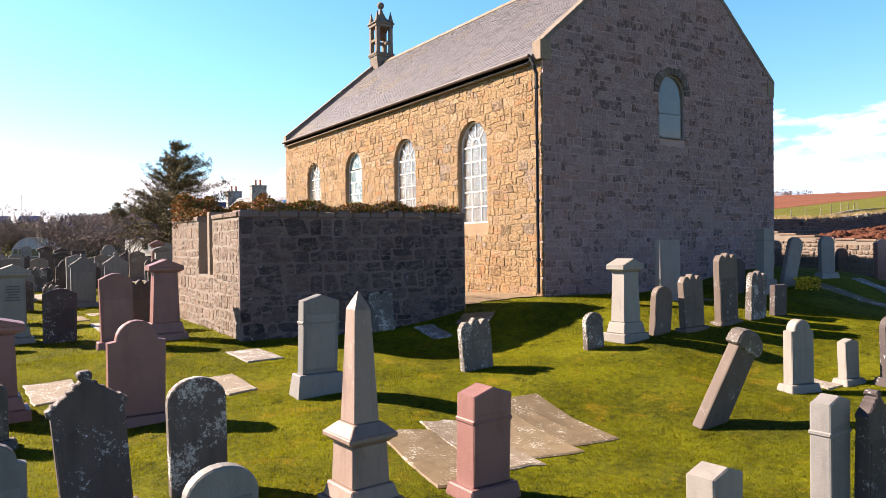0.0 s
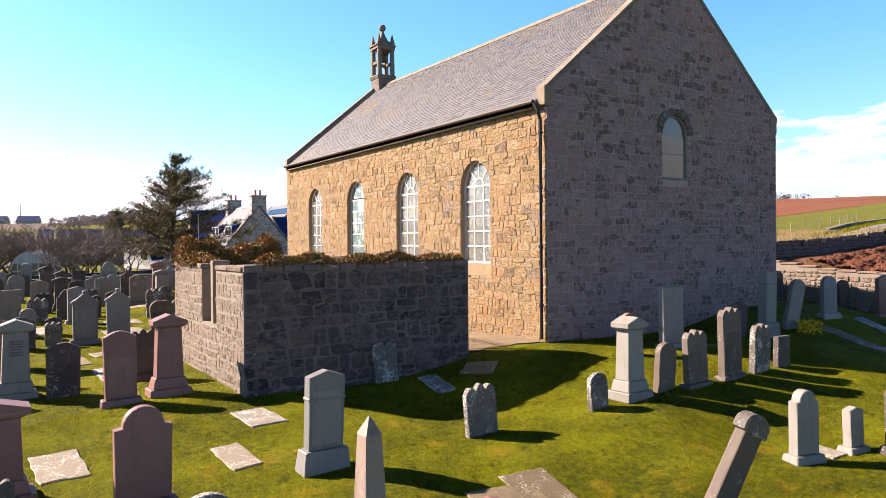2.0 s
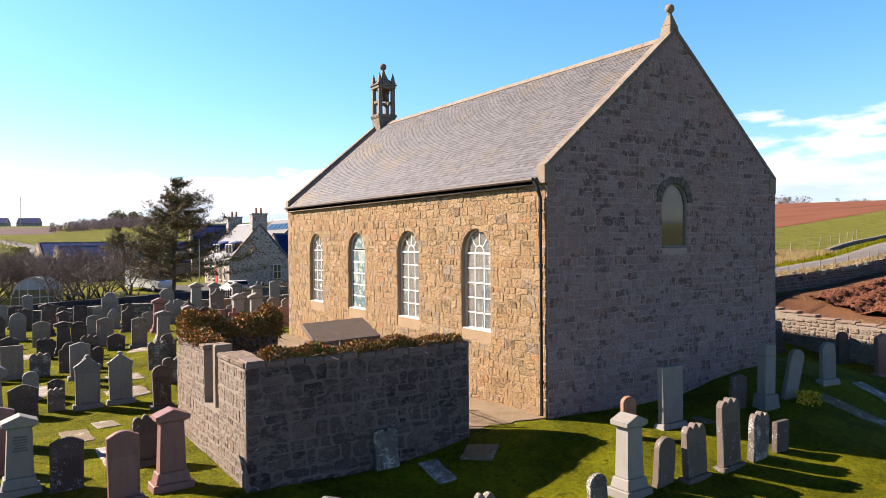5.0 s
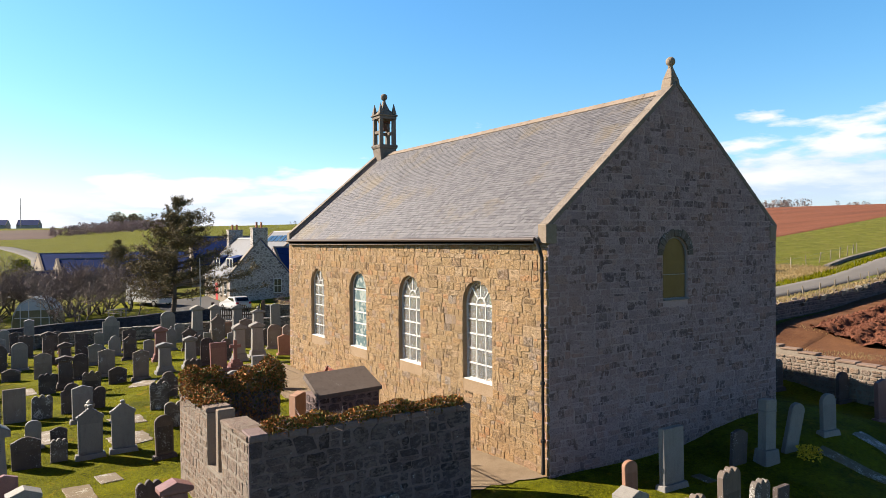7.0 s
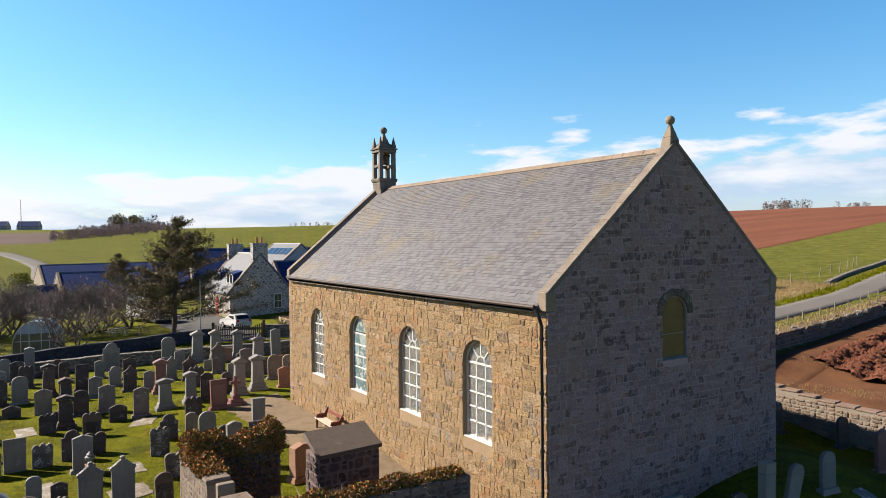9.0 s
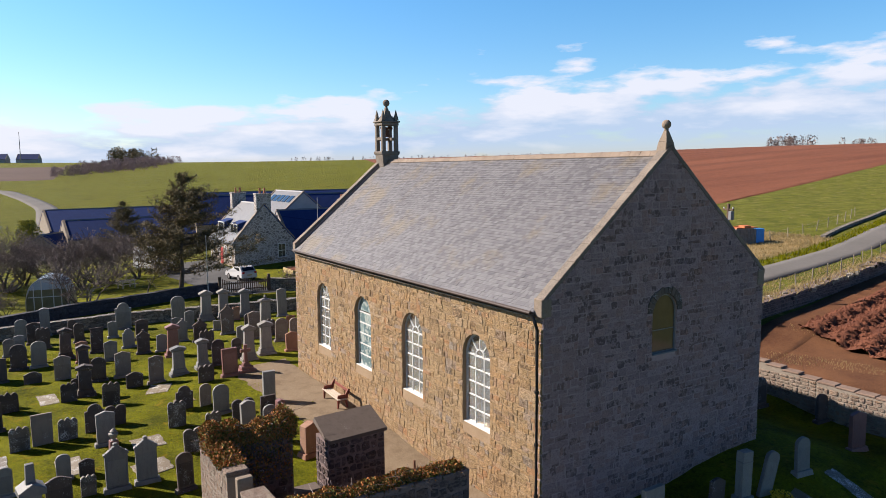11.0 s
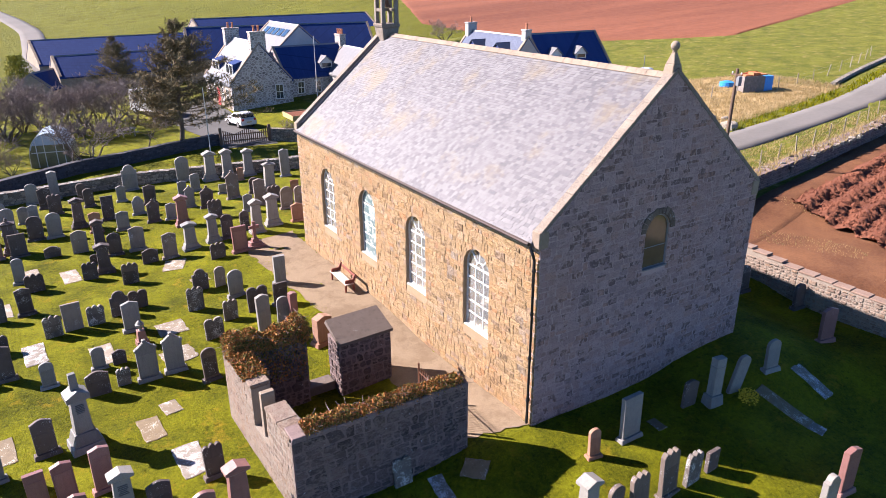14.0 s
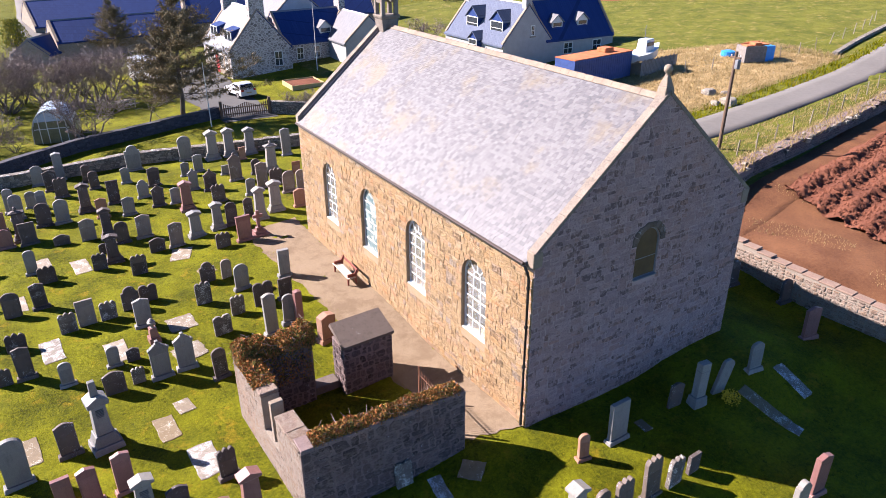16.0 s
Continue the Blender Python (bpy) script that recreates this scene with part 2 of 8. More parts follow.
def far_roof(name, a, b, rough=0.8):
    k = Nodes(name, rough, spec=0.12)
    br = k.n.new("ShaderNodeTexBrick")
    br.inputs["Scale"].default_value = 1.0
    br.inputs["Brick Width"].default_value, br.inputs["Row Height"].default_value, br.inputs["Mortar Size"].default_value = 0.3, 0.22, 0.008
    m = k.n.new("ShaderNodeMapping")
    k.l.new(k.pos, m.inputs[0])
    m.inputs["Rotation"].default_value = (0.7, 0, 0)
    k.l.new(m.outputs[0], br.inputs["Vector"])
    for i, c in enumerate((a, b, tuple(0.5 * v for v in a))):
        br.inputs[i + 1].default_value = (*c, 1)
    return k.done(k.mix(k.noise(0.9, 5), br.outputs["Color"], a))


# pale, grey: sunlit slopes; blue: real tone and shaded slopes, light put into colour
M["blue_shade_slate"] = far_roof("blue_shaded_slate", (0.015, 0.033, 0.118), (0.022, 0.046, 0.15))
M["grey_lit_slate"] = far_roof("grey_lit_slate", (0.075, 0.09, 0.135), (0.10, 0.118, 0.165))
M["pale_lit_slate"] = far_roof("pale_sunlit_slate", (0.1256, 0.1296, 0.1392), (0.1656, 0.1688, 0.1792), 0.5)


def field_stone(name, a, b, joint, scale=2.6, joint_width=0.05):
    """Far rubble walling, too distant for single stones."""
    k = Nodes(name, 0.93)
    d = k.cells(scale, "DISTANCE_TO_EDGE", (1, 1, 1.6))
    c = k.mix(k.cells(scale, "F1", (1, 1, 1.6), "Color"), a, b)
    c = k.mix(k.step(d, joint_width, 0.05), joint, c)
    k.bump(d, 0.6, 0.05)
    return k.done(c)


M["house_stone"] = field_stone("house_rubble", (0.10, 0.09, 0.088), (0.30, 0.265, 0.24), (0.37, 0.345, 0.325), 2.4, 0.08)
M["house_front"] = field_stone("house_front_stone", (0.1737, 0.1371, 0.1006), (0.2149, 0.1783, 0.1326), (0.2286, 0.2011, 0.1646), 1.8)
M["wall_stone"] = field_stone("boundary_rubble", (0.1125, 0.1013, 0.09), (0.2325, 0.21, 0.1837), (0.075, 0.0675, 0.06), 3.2)

M["m_umber"] = monument("umber_sandstone", ((0.2, (0.06888, 0.05487, 0.04592)), (0.5, (0.09996, 0.07812, 0.06384)), (0.8, (0.131, 0.1032, 0.08736))), (0.3444, 0.3664, 0.4043), 0.70)
M["m_dark"] = monument("dark_headstone", ((0.2, (0.0392, 0.03196, 0.033)), (0.5, (0.0672, 0.05358, 0.0517)), (0.8, (0.0984, 0.07708, 0.0682))), (0.3304, 0.3384, 0.3432), 0.685)
M["m_speck"] = monument("lichened_headstone", ((0.2, (0.068, 0.058, 0.053)), (0.5, (0.100, 0.086, 0.077)), (0.8, (0.132, 0.114, 0.099))), (0.368, 0.368, 0.352), 0.645)
M["m_grey"] = monument("grey_granite", ((0.2, (0.132, 0.132, 0.132)), (0.5, (0.1716, 0.1683, 0.165)), (0.8, (0.2112, 0.2046, 0.1947))), (0.33, 0.33, 0.297), 0.74, 0.55, 0, 0.5)
M["m_white"] = monument("pale_granite", ((0.2, (0.172, 0.1616, 0.1488)), (0.5, (0.1984, 0.188, 0.172)), (0.8, (0.2296, 0.2192, 0.2008))), (0.2192, 0.2088, 0.172), 0.75, 0.6, 0, 0.4)
M["m_pink"] = monument("pink_granite", ((0.2, (0.1628, 0.08096, 0.0748)), (0.5, (0.198, 0.1021, 0.09328)), (0.8, (0.2332, 0.1276, 0.1153))), (0.3168, 0.2323, 0.2059), 0.77, 0.42, 0, 0.5)
M["m_rose"] = monument("weathered_rose_granite", ((0.2, (0.176, 0.1188, 0.09856)), (0.5, (0.22, 0.1584, 0.132)), (0.8, (0.2596, 0.198, 0.1672))), (0.3168, 0.2816, 0.2464), 0.72, 0.5, 0.15, 0.4)
M["m_brown"] = monument("brown_sandstone", ((0.2, (0.1196, 0.098, 0.0858)), (0.5, (0.1656, 0.1352, 0.1155)), (0.8, (0.207, 0.1744, 0.1485))), (0.368, 0.3822, 0.385), 0.69)
M["m_red"] = monument("red_sandstone", ((0.2, (0.2112, 0.1012, 0.0616)), (0.5, (0.2464, 0.132, 0.088)), (0.8, (0.2728, 0.1672, 0.1144))), (0.3168, 0.2728, 0.2288), 0.70)
M["ledger"] = monument("ledger_stone", ((0.2, (0.092, 0.0704, 0.0424)), (0.5, (0.132, 0.0992, 0.0576)), (0.8, (0.172, 0.1344, 0.0824))), (0.368, 0.3672, 0.3168), 0.668)
M["ledger_pale"] = monument("pale_ledger_stone", ((0.2, (0.138, 0.111, 0.078)), (0.5, (0.18, 0.15, 0.111)), (0.8, (0.21, 0.186, 0.15))), (0.372, 0.366, 0.348), 0.645)
# white blotches: lichen, and the pale sheen of shaded slabs painted in
M["ledger_white_sheen"] = monument("sheen_white_ledger", ((0.2, (0.12, 0.104, 0.088)), (0.5, (0.16, 0.14, 0.116)), (0.8, (0.192, 0.172, 0.148))), (0.416, 0.424, 0.432), 0.625)
M["tomb_slab"] = monument("tomb_slab", ((0.2, (0.0688, 0.0528, 0.044)), (0.5, (0.0872, 0.0672, 0.0568)), (0.8, (0.1048, 0.084, 0.072))), (0.18, 0.168, 0.156), 0.72)
M["wall_cope"] = mortar("pinkish_coping", (0.136, 0.092, 0.0704), (0.208, 0.148, 0.116))
M["letters"] = plain("inscription_paint", (0.10, 0.10, 0.10), 0.8)

M["white_paint"] = plain("white_paint", (0.468, 0.462, 0.444), 0.45, vary=0.05)
M["black_iron"] = plain("black_iron", (0.02, 0.02, 0.022), 0.5, 0.3)
M["rust_iron"] = plain("rusted_iron", (0.13, 0.06, 0.035), 0.85)
M["lead"] = plain("lead_flashing", (0.16, 0.165, 0.175), 0.6, 0.2)
M["bench_wood"] = plain("weathered_wood", (0.4, 0.344, 0.28), 0.85, scale=8)
M["fence_wood"] = plain("fence_wood", (0.204, 0.174, 0.132), 0.9, scale=8)
M["pole_wood"] = plain("creosoted_pole", (0.10, 0.065, 0.045), 0.85, scale=6)
M["ridge_tile"] = plain("ridge_tile", (0.18, 0.14, 0.108), 0.85, scale=2, vary=0.3)
M["gutter_iron"] = plain("brown_painted_iron", (0.045, 0.03, 0.025), 0.6)
M["car_white"] = plain("white_car_paint", (0.45, 0.456, 0.468), 0.2, vary=0.03, spec=0.6, bump=0)
M["car_glass"] = plain("car_glass", (0.015, 0.018, 0.022), 0.05, spec=0.8, bump=0)
M["tyre"] = plain("tyre_rubber", (0.02, 0.02, 0.02), 0.85)
M["lamp_red"] = plain("red_lamp", (0.35, 0.02, 0.02), 0.25, bump=0)
M["rim"] = plain("wheel_rim", (0.4, 0.4, 0.42), 0.35, 0.8, bump=0)
M["blue_paint"] = plain("blue_container_paint", (0.03, 0.055, 0.17), 0.5, vary=0.3)
M["bright_blue"] = plain("bright_blue_sheet", (0.03, 0.20, 0.55), 0.4)
M["rusty"] = plain("rusty_sheet", (0.3696, 0.1144, 0.044), 0.85, vary=0.5, scale=1.2)
M["board"] = plain("grey_boarding", (0.15, 0.135, 0.125), 0.85, scale=5, vary=0.4)
M["poly"] = plain("pale_blue_polythene", (0.288, 0.352, 0.432), 0.28, 0.0, vary=0.18, scale=2.5, spec=0.5)
M["poly_low"] = plain("dirty_olive_sheet", (0.13, 0.12, 0.065), 0.35, vary=0.4, scale=1.2)
M["red_door"] = plain("red_door_paint", (0.35, 0.04, 0.04), 0.5)
M["clay"] = plain("clay_pot", (0.38, 0.15, 0.08), 0.8)
M["yellow_stone"] = plain("yellowed_board", (0.336, 0.256, 0.12), 0.8)


def glass(name, tint=(0.9, 0.95, 0.97), rough=0.02):
    k = Nodes(name, rough, spec=0.6)
    k.b.inputs["Transmission Weight"].default_value = 0.94
    k.b.inputs["IOR"].default_value = 1.45
    return k.done(k.ramp(k.noise(1.3), ((0.3, tuple(0.93 * c for c in tint)), (0.7, tint))))


M["pane"] = glass("window_glass")
M["house_pane"] = plain("house_window_glass", (0.03, 0.035, 0.04), 0.06, spec=0.8, bump=0)
k = Nodes("dusty_stained_glass", 0.18, spec=0.55)
M["stained"] = k.done(k.mix(k.step(k.noise(5, 3), 0.5, 0.1), k.mix(k.step(k.noise(2.5, 2), 0.48, 0.1), (0.10, 0.15, 0.16), (0.20, 0.26, 0.26)), (0.30, 0.33, 0.31)))
k = Nodes("yellowed_sheet_glazing", 0.08, spec=0.55)
M["gable_sheet"] = k.done(k.ramp(k.noise(1.1, 4), ((0.3, (0.08, 0.056, 0.034)), (0.7, (0.115, 0.082, 0.048)))))


def grass(name, dark, light, dry, dry_edge=0.56, scale=1.0, drills=0.0):
    k = Nodes(name, 0.95, spec=0.1)
    f = k.math("ADD", k.math("MULTIPLY", k.noise(0.55 * scale, 6, 0.65), 0.55), k.math("MULTIPLY", k.noise(9 * scale, 5, 0.7), 0.45))
    c = k.ramp(f, ((0.36, dark), (0.62, light)))
    c = k.mix(k.math("MULTIPLY", k.step(k.noise(1.3 * scale, 7, 0.7), dry_edge, 0.12), 0.8), c, dry)
    c = k.mix(k.math("MULTIPLY", k.step(k.noise(3.7 * scale, 7, 0.72), 0.58, 0.06), 0.65), c, tuple(0.6 * v for v in dark))
    c = k.mix(k.math("MULTIPLY", k.step(k.noise(0.11, 7, 0.7), 0.52, 0.14), 0.3), c, tuple(0.55 * v for v in light))
    if drills:
        # sown lines that bend with the slope
        wave = k.n.new("ShaderNodeTexWave")
        wave.inputs["Scale"].default_value, wave.inputs["Distortion"].default_value, wave.inputs["Detail Scale"].default_value = 1.0 / drills, 1.2, 0.02
        turn = k.n.new("ShaderNodeMapping")
        turn.inputs["Rotation"].default_value = (0, 0, 1.05)
        k.l.new(k.pos, turn.inputs[0])
        k.l.new(turn.outputs[0], wave.inputs["Vector"])
        c = k.mix(k.math("MULTIPLY", wave.outputs["Fac"], 0.3), c, tuple(0.62 * v for v in light))
    k.bump(k.math("ADD", k.noise(34 * scale, 6, 0.75), k.noise(4 * scale, 4)), 0.9, 0.05 / scale)
    return k.done(c)


M["lawn"] = grass("lawn_grass", (0.03105, 0.03743, 0.00144), (0.1484, 0.1523, 0.00216), (0.207, 0.1436, 0.00792), 0.57)
M["crop"] = grass("far_green_field", (0.09356, 0.0993, 0.007042), (0.1275, 0.1308, 0.0112), (0.1531, 0.1357, 0.0176), 0.6, 0.06, 16.0)
M["meadow"] = grass("roadside_meadow", (0.044, 0.056, 0.0064), (0.128, 0.1296, 0.0176), (0.208, 0.16, 0.056), 0.54, 0.7)
M["straw"] = grass("dry_rough_grass", (0.2, 0.144, 0.0624), (0.352, 0.264, 0.136), (0.104, 0.1, 0.024), 0.62, 0.9)
M["blade"] = grass("grass_blades", (0.06209, 0.06964, 0.0018), (0.2432, 0.2402, 0.0036), (0.3105, 0.2132, 0.0108), 0.55)
M["strawblade"] = grass("dry_grass_blades", (0.288, 0.216, 0.096), (0.432, 0.336, 0.176), (0.16, 0.14, 0.036), 0.62)
for key in ("blade", "strawblade"):
    nt = M[key].node_tree
    thin, both_ways = nt.nodes.new("ShaderNodeBsdfTranslucent"), nt.nodes.new("ShaderNodeMixShader")
    out, bsdf = nt.nodes["Material Output"], nt.nodes["Principled BSDF"]
    nt.links.new(bsdf.inputs["Base Color"].links[0].from_socket, thin.inputs["Color"])
    nt.links.new(bsdf.outputs[0], both_ways.inputs[1])
    nt.links.new(thin.outputs[0], both_ways.inputs[2])
    nt.links.new(both_ways.outputs[0], out.inputs["Surface"])


def earth(name, a, b, scale, bump=0.8, dist=0.08, squash=None):
    k = Nodes(name, 0.96, spec=0.15)
    f = k.math("ADD", k.math("MULTIPLY", k.noise(0.16 * scale, 5, 0.6, squash), 0.6), k.math("MULTIPLY", k.noise(3 * scale, 6, 0.7), 0.4))
    k.bump(k.noise(5 * scale, 6, 0.75), bump, dist)
    return k.done(k.ramp(f, ((0.36, a), (0.64, b))))


M["red_soil"] = earth("red_field_soil", (0.1, 0.0344, 0.0184), (0.18, 0.0688, 0.036), 0.3, 0.5, 0.2, (0.25, 1.9, 1, 0.5))
M["plough"] = earth("ploughed_red_earth", (0.0728, 0.0272, 0.0168), (0.1528, 0.06, 0.0344), 2.0)
M["track"] = earth("bare_red_track", (0.076, 0.032, 0.016), (0.16, 0.0752, 0.0352), 2.6, 0.9, 0.06)
M["bench_iron"] = plain("red_brown_painted_iron", (0.17, 0.05, 0.035), 0.6)
M["brown_field"] = earth("brown_stubble_field", (0.05943, 0.03886, 0.03429), (0.08688, 0.05714, 0.04571), 0.1)
k = Nodes("gravel_path", 0.95, spec=0.15)
peb = k.mix(k.step(k.cells(38, "F1", None, "Distance"), 0.2, 0.5), (0.2196, 0.1726, 0.1178), (0.1387, 0.1042, 0.06875))
peb = k.mix(k.math("MULTIPLY", k.noise(60, 4, 0.75), 0.7), peb, (0.1926, 0.1455, 0.09821))
peb = k.mix(k.math("MULTIPLY", k.step(k.noise(0.9, 8, 0.72), 0.47, 0.14), 0.75), peb, (0.1271, 0.0918, 0.05892))
k.bump(k.cells(38), 0.7, 0.015)
M["gravel"] = k.done(peb)
M["asphalt"] = earth("worn_asphalt", (0.09991, 0.09555, 0.09055), (0.1314, 0.124, 0.1181), 1.0, 0.3, 0.01)
M["wet_asphalt"] = earth("house_yard_tarmac", (0.05943, 0.05943, 0.06171), (0.08688, 0.08688, 0.08688), 1.0, 0.3, 0.01)
M["wood_far"] = earth("far_bare_wood", (0.15, 0.11, 0.115), (0.25, 0.185, 0.18), 2.0)
M["bark"] = earth("grey_bark", (0.06, 0.048, 0.04), (0.15, 0.125, 0.105), 6.0)


def leafy(name, stops, rough=0.8):
    k = Nodes(name, rough, spec=0.25)
    f = k.math("ADD", k.math("MULTIPLY", k.random(True), 0.65), k.math("MULTIPLY", k.noise(1.1, 4), 0.35))
    return k.done(k.ramp(f, stops))


M["needles"] = leafy("conifer_needles", ((0.2, (0.0572, 0.04928, 0.02552)), (0.5, (0.1144, 0.0924, 0.04224)), (0.8, (0.1945, 0.1408, 0.0616))))
M["ivy"] = leafy("withered_ivy", ((0.25, (0.0616, 0.066, 0.00968)), (0.42, (0.1584, 0.132, 0.02024)), (0.54, (0.2552, 0.0924, 0.02464)), (0.7, (0.3696, 0.1408, 0.03696)), (0.85, (0.352, 0.2068, 0.066))))
M["gorse"] = leafy("yellow_flowers", ((0.2, (0.065, 0.085, 0.013)), (0.34, (0.488, 0.325, 0.013)), (0.8, (0.552, 0.403, 0.026))))
M["shrub"] = leafy("yellow_green_leaves", ((0.2, (0.08, 0.096, 0.012)), (0.5, (0.192, 0.192, 0.016)), (0.8, (0.336, 0.288, 0.024))))
M["twig"] = leafy("bare_twigs", ((0.2, (0.088, 0.06512, 0.0616)), (0.5, (0.154, 0.1197, 0.1109)), (0.8, (0.2376, 0.1954, 0.176))))

# ---- helpers for meshes ----


def mesh(name, verts, faces, material, smooth=False):
    me = bpy.data.meshes.new(name)
    me.from_pydata([tuple(map(float, v)) for v in verts], [], [tuple(map(int, f)) for f in faces])
    me.materials.append(material)
    if smooth:
        me.polygons.foreach_set("use_smooth", [True] * len(me.polygons))
    me.update()
    return me


def from_bm(name, bm, material, smooth=False):
    me = bpy.data.meshes.new(name)
    bmesh.ops.recalc_face_normals(bm, faces=bm.faces)
    bm.to_mesh(me)
    bm.free()
    me.materials.append(material)
    if smooth:
        me.polygons.foreach_set("use_smooth", [True] * len(me.polygons))
    return me


def part(name, shape, material, parent, label=""):
    """One mesh object under a thing or a part. shape: a bmesh or a mesh."""
    me = shape if isinstance(shape, bpy.types.Mesh) else from_bm(name, shape, material)
    ob = new(name, me)
    ob.parent = parent
    if label:
        ob["label"] = label
    return ob


def thing(name, m, label, category, group="", kind=""):
    """An Empty at a thing's base, to hold its parts."""
    ob = new(name)
    ob.matrix_world = m
    ob.empty_display_size = 0.2
    return tagged(ob, label, category, group, kind)


def box(x0, x1, y0, y1, z0, z1, bevel=0.0, bm=None):
    own = bmesh.new()
    bmesh.ops.create_cube(own, size=1)
    for v in own.verts:
        v.co = Vector(((x0 + x1) / 2 + v.co.x * (x1 - x0), (y0 + y1) / 2 + v.co.y * (y1 - y0), (z0 + z1) / 2 + v.co.z * (z1 - z0)))
    if bevel:
        bmesh.ops.bevel(own, geom=own.edges[:], offset=bevel, segments=1, affect="EDGES")
    return own if bm is None else join(bm, own)


def join(bm, other):
    tmp = bpy.data.meshes.new("tmp")
    other.to_mesh(tmp)
    other.free()
    bm.from_mesh(tmp)
    bpy.data.meshes.remove(tmp)
    return bm


def frustum(z0, z1, w0, d0, w1, d1, bevel=0.0, bm=None, cx=0.0, cy=0.0):
    own = bmesh.new()
    lo = [own.verts.new((cx + sx * w0 / 2, cy + sy * d0 / 2, z0)) for sx, sy in ((-1, -1), (1, -1), (1, 1), (-1, 1))]
    hi = [own.verts.new((cx + sx * w1 / 2, cy + sy * d1 / 2, z1)) for sx, sy in ((-1, -1), (1, -1), (1, 1), (-1, 1))]
    own.faces.new(lo[::-1])
    own.faces.new(hi)
    for i in range(4):
        own.faces.new((lo[i], lo[(i + 1) % 4], hi[(i + 1) % 4], hi[i]))
    if bevel:
        bmesh.ops.bevel(own, geom=own.edges[:], offset=bevel, segments=1, affect="EDGES")
    return own if bm is None else join(bm, own)


def lathe(profile, n=16, bm=None, cx=0.0, cy=0.0):
    own = bmesh.new()
    rings = [[own.verts.new((cx + r * math.cos(2 * math.pi * i / n), cy + r * math.sin(2 * math.pi * i / n), z)) for i in range(n)] for r, z in profile]
    for a, b in zip(rings, rings[1:]):
        for i in range(n):
            own.faces.new((a[i], a[(i + 1) % n], b[(i + 1) % n], b[i]))
    own.faces.new(rings[0][::-1])
    own.faces.new(rings[-1])
    return own if bm is None else join(bm, own)


def tube(points, radius, n=6, bm=None, taper=1.0):
    own = bmesh.new()
    pts = [Vector(p) for p in points]
    rings = []
    for i, p in enumerate(pts):
        d = (pts[min(i + 1, len(pts) - 1)] - pts[max(i - 1, 0)]).normalized()
        q = d.to_track_quat("Z", "Y")
        r = radius * (1 + (taper - 1) * i / max(1, len(pts) - 1))
        rings.append([own.verts.new(p + q @ Vector((r * math.cos(2 * math.pi * k / n), r * math.sin(2 * math.pi * k / n), 0))) for k in range(n)])
    for a, b in zip(rings, rings[1:]):
        for i in range(n):
            own.faces.new((a[i], a[(i + 1) % n], b[(i + 1) % n], b[i]))
    own.faces.new(rings[0][::-1])
    own.faces.new(rings[-1])
    return own if bm is None else join(bm, own)


def slab_of(outline, depth, chamfer=0.012, bm=None):
    """An upright slab: an outline in x and z, as deep as depth about y = 0, with worn edges."""
    own = bmesh.new()
    n = len(outline)
    cx, cz = sum(p[0] for p in outline) / n, sum(p[1] for p in outline) / n

    def ring(y, c):
        out = []
        for x, z in outline:
            k = max(0.0, 1 - c / max(0.05, math.hypot(x - cx, z - cz)))
            out.append(own.verts.new((cx + (x - cx) * k, y, cz + (z - cz) * k)))
        return out

    h = depth / 2
    rings = [ring(-h, chamfer), ring(-h + chamfer, 0), ring(h - chamfer, 0), ring(h, chamfer)]
    own.faces.new(rings[0])
    own.faces.new(rings[3][::-1])
    for a, b in zip(rings, rings[1:]):
        for i in range(n):
            own.faces.new((a[i], b[i], b[(i + 1) % n], a[(i + 1) % n]))
    return own if bm is None else join(bm, own)


# ---- the lie of the land: levels of the churchyard, hills beyond ----
LEVELS = np.array([
    (7.6, 7.4, .3), (4.7, 14, .98), (4.9, 16.2, 1.12), (13.1, 14.9, 1.71), (23.7, 14.9, 2.15), (1.5, 37.4, 1.25),
    (2.9, 22.7, 1.1), (3.9, 30.1, 1.45), (12.3, 28.5, 1.8), (13, 35, 1.75), (20.8, 65.5, 1.25), (22.8, 73.5, 1.15),
    (15.9, 82, .95), (2, 65, 1.1), (11.5, 10.7, 1.0), (8.9, 11.6, .72), (12.5, 7.4, .35), (4.5, 10.9, .72),
    (2.1, 10.7, .55), (14, 12.8, 1.6), (29.2, 14.5, 1.35), (24, 8, .9), (0, 0, -.5), (-8, 20, .9),
    (-6, 40, 1.0), (33, 17, 2.4), (40, 28, 3.3), (66, 42, 4.5), (50, 64, 2.9), (47, 49, 3.9), (60, 50, 4.4), (30, 72, 1.5)] + [(38 + 4.5 * i, 32.2 + 0.1 * i + 0.022 * i * i, 3.0 + 0.215 * i) for i in range(10)])


def ground(x, y):
    x, y = np.asarray(x, float), np.asarray(y, float)
    w = 1 / ((x[..., None] - LEVELS[:, 0]) ** 2 + (y[..., None] - LEVELS[:, 1]) ** 2 + 5.0) ** 2
    low = (w * LEVELS[:, 2]).sum(-1) / w.sum(-1)
    a, d = np.degrees(np.arctan2(x, y)), np.hypot(x, y)
    top = np.interp(a, (-60, 0, 11, 26, 45, 59, 90, 130), (14, 19, 17, 16, 19, 22, 23, 14))
    far = np.interp(a, (-60, 0, 11, 26, 45, 59, 90, 130), (700, 800, 600, 420, 440, 480, 480, 500))
    t = np.clip((d - 75) / (far - 75), 0, 1)
    return low + top * np.sin(t * np.pi / 2) ** 1.15 - 0.02 * np.clip(d - far, 0, 900)


def gz(x, y):
    return float(ground(x, y))


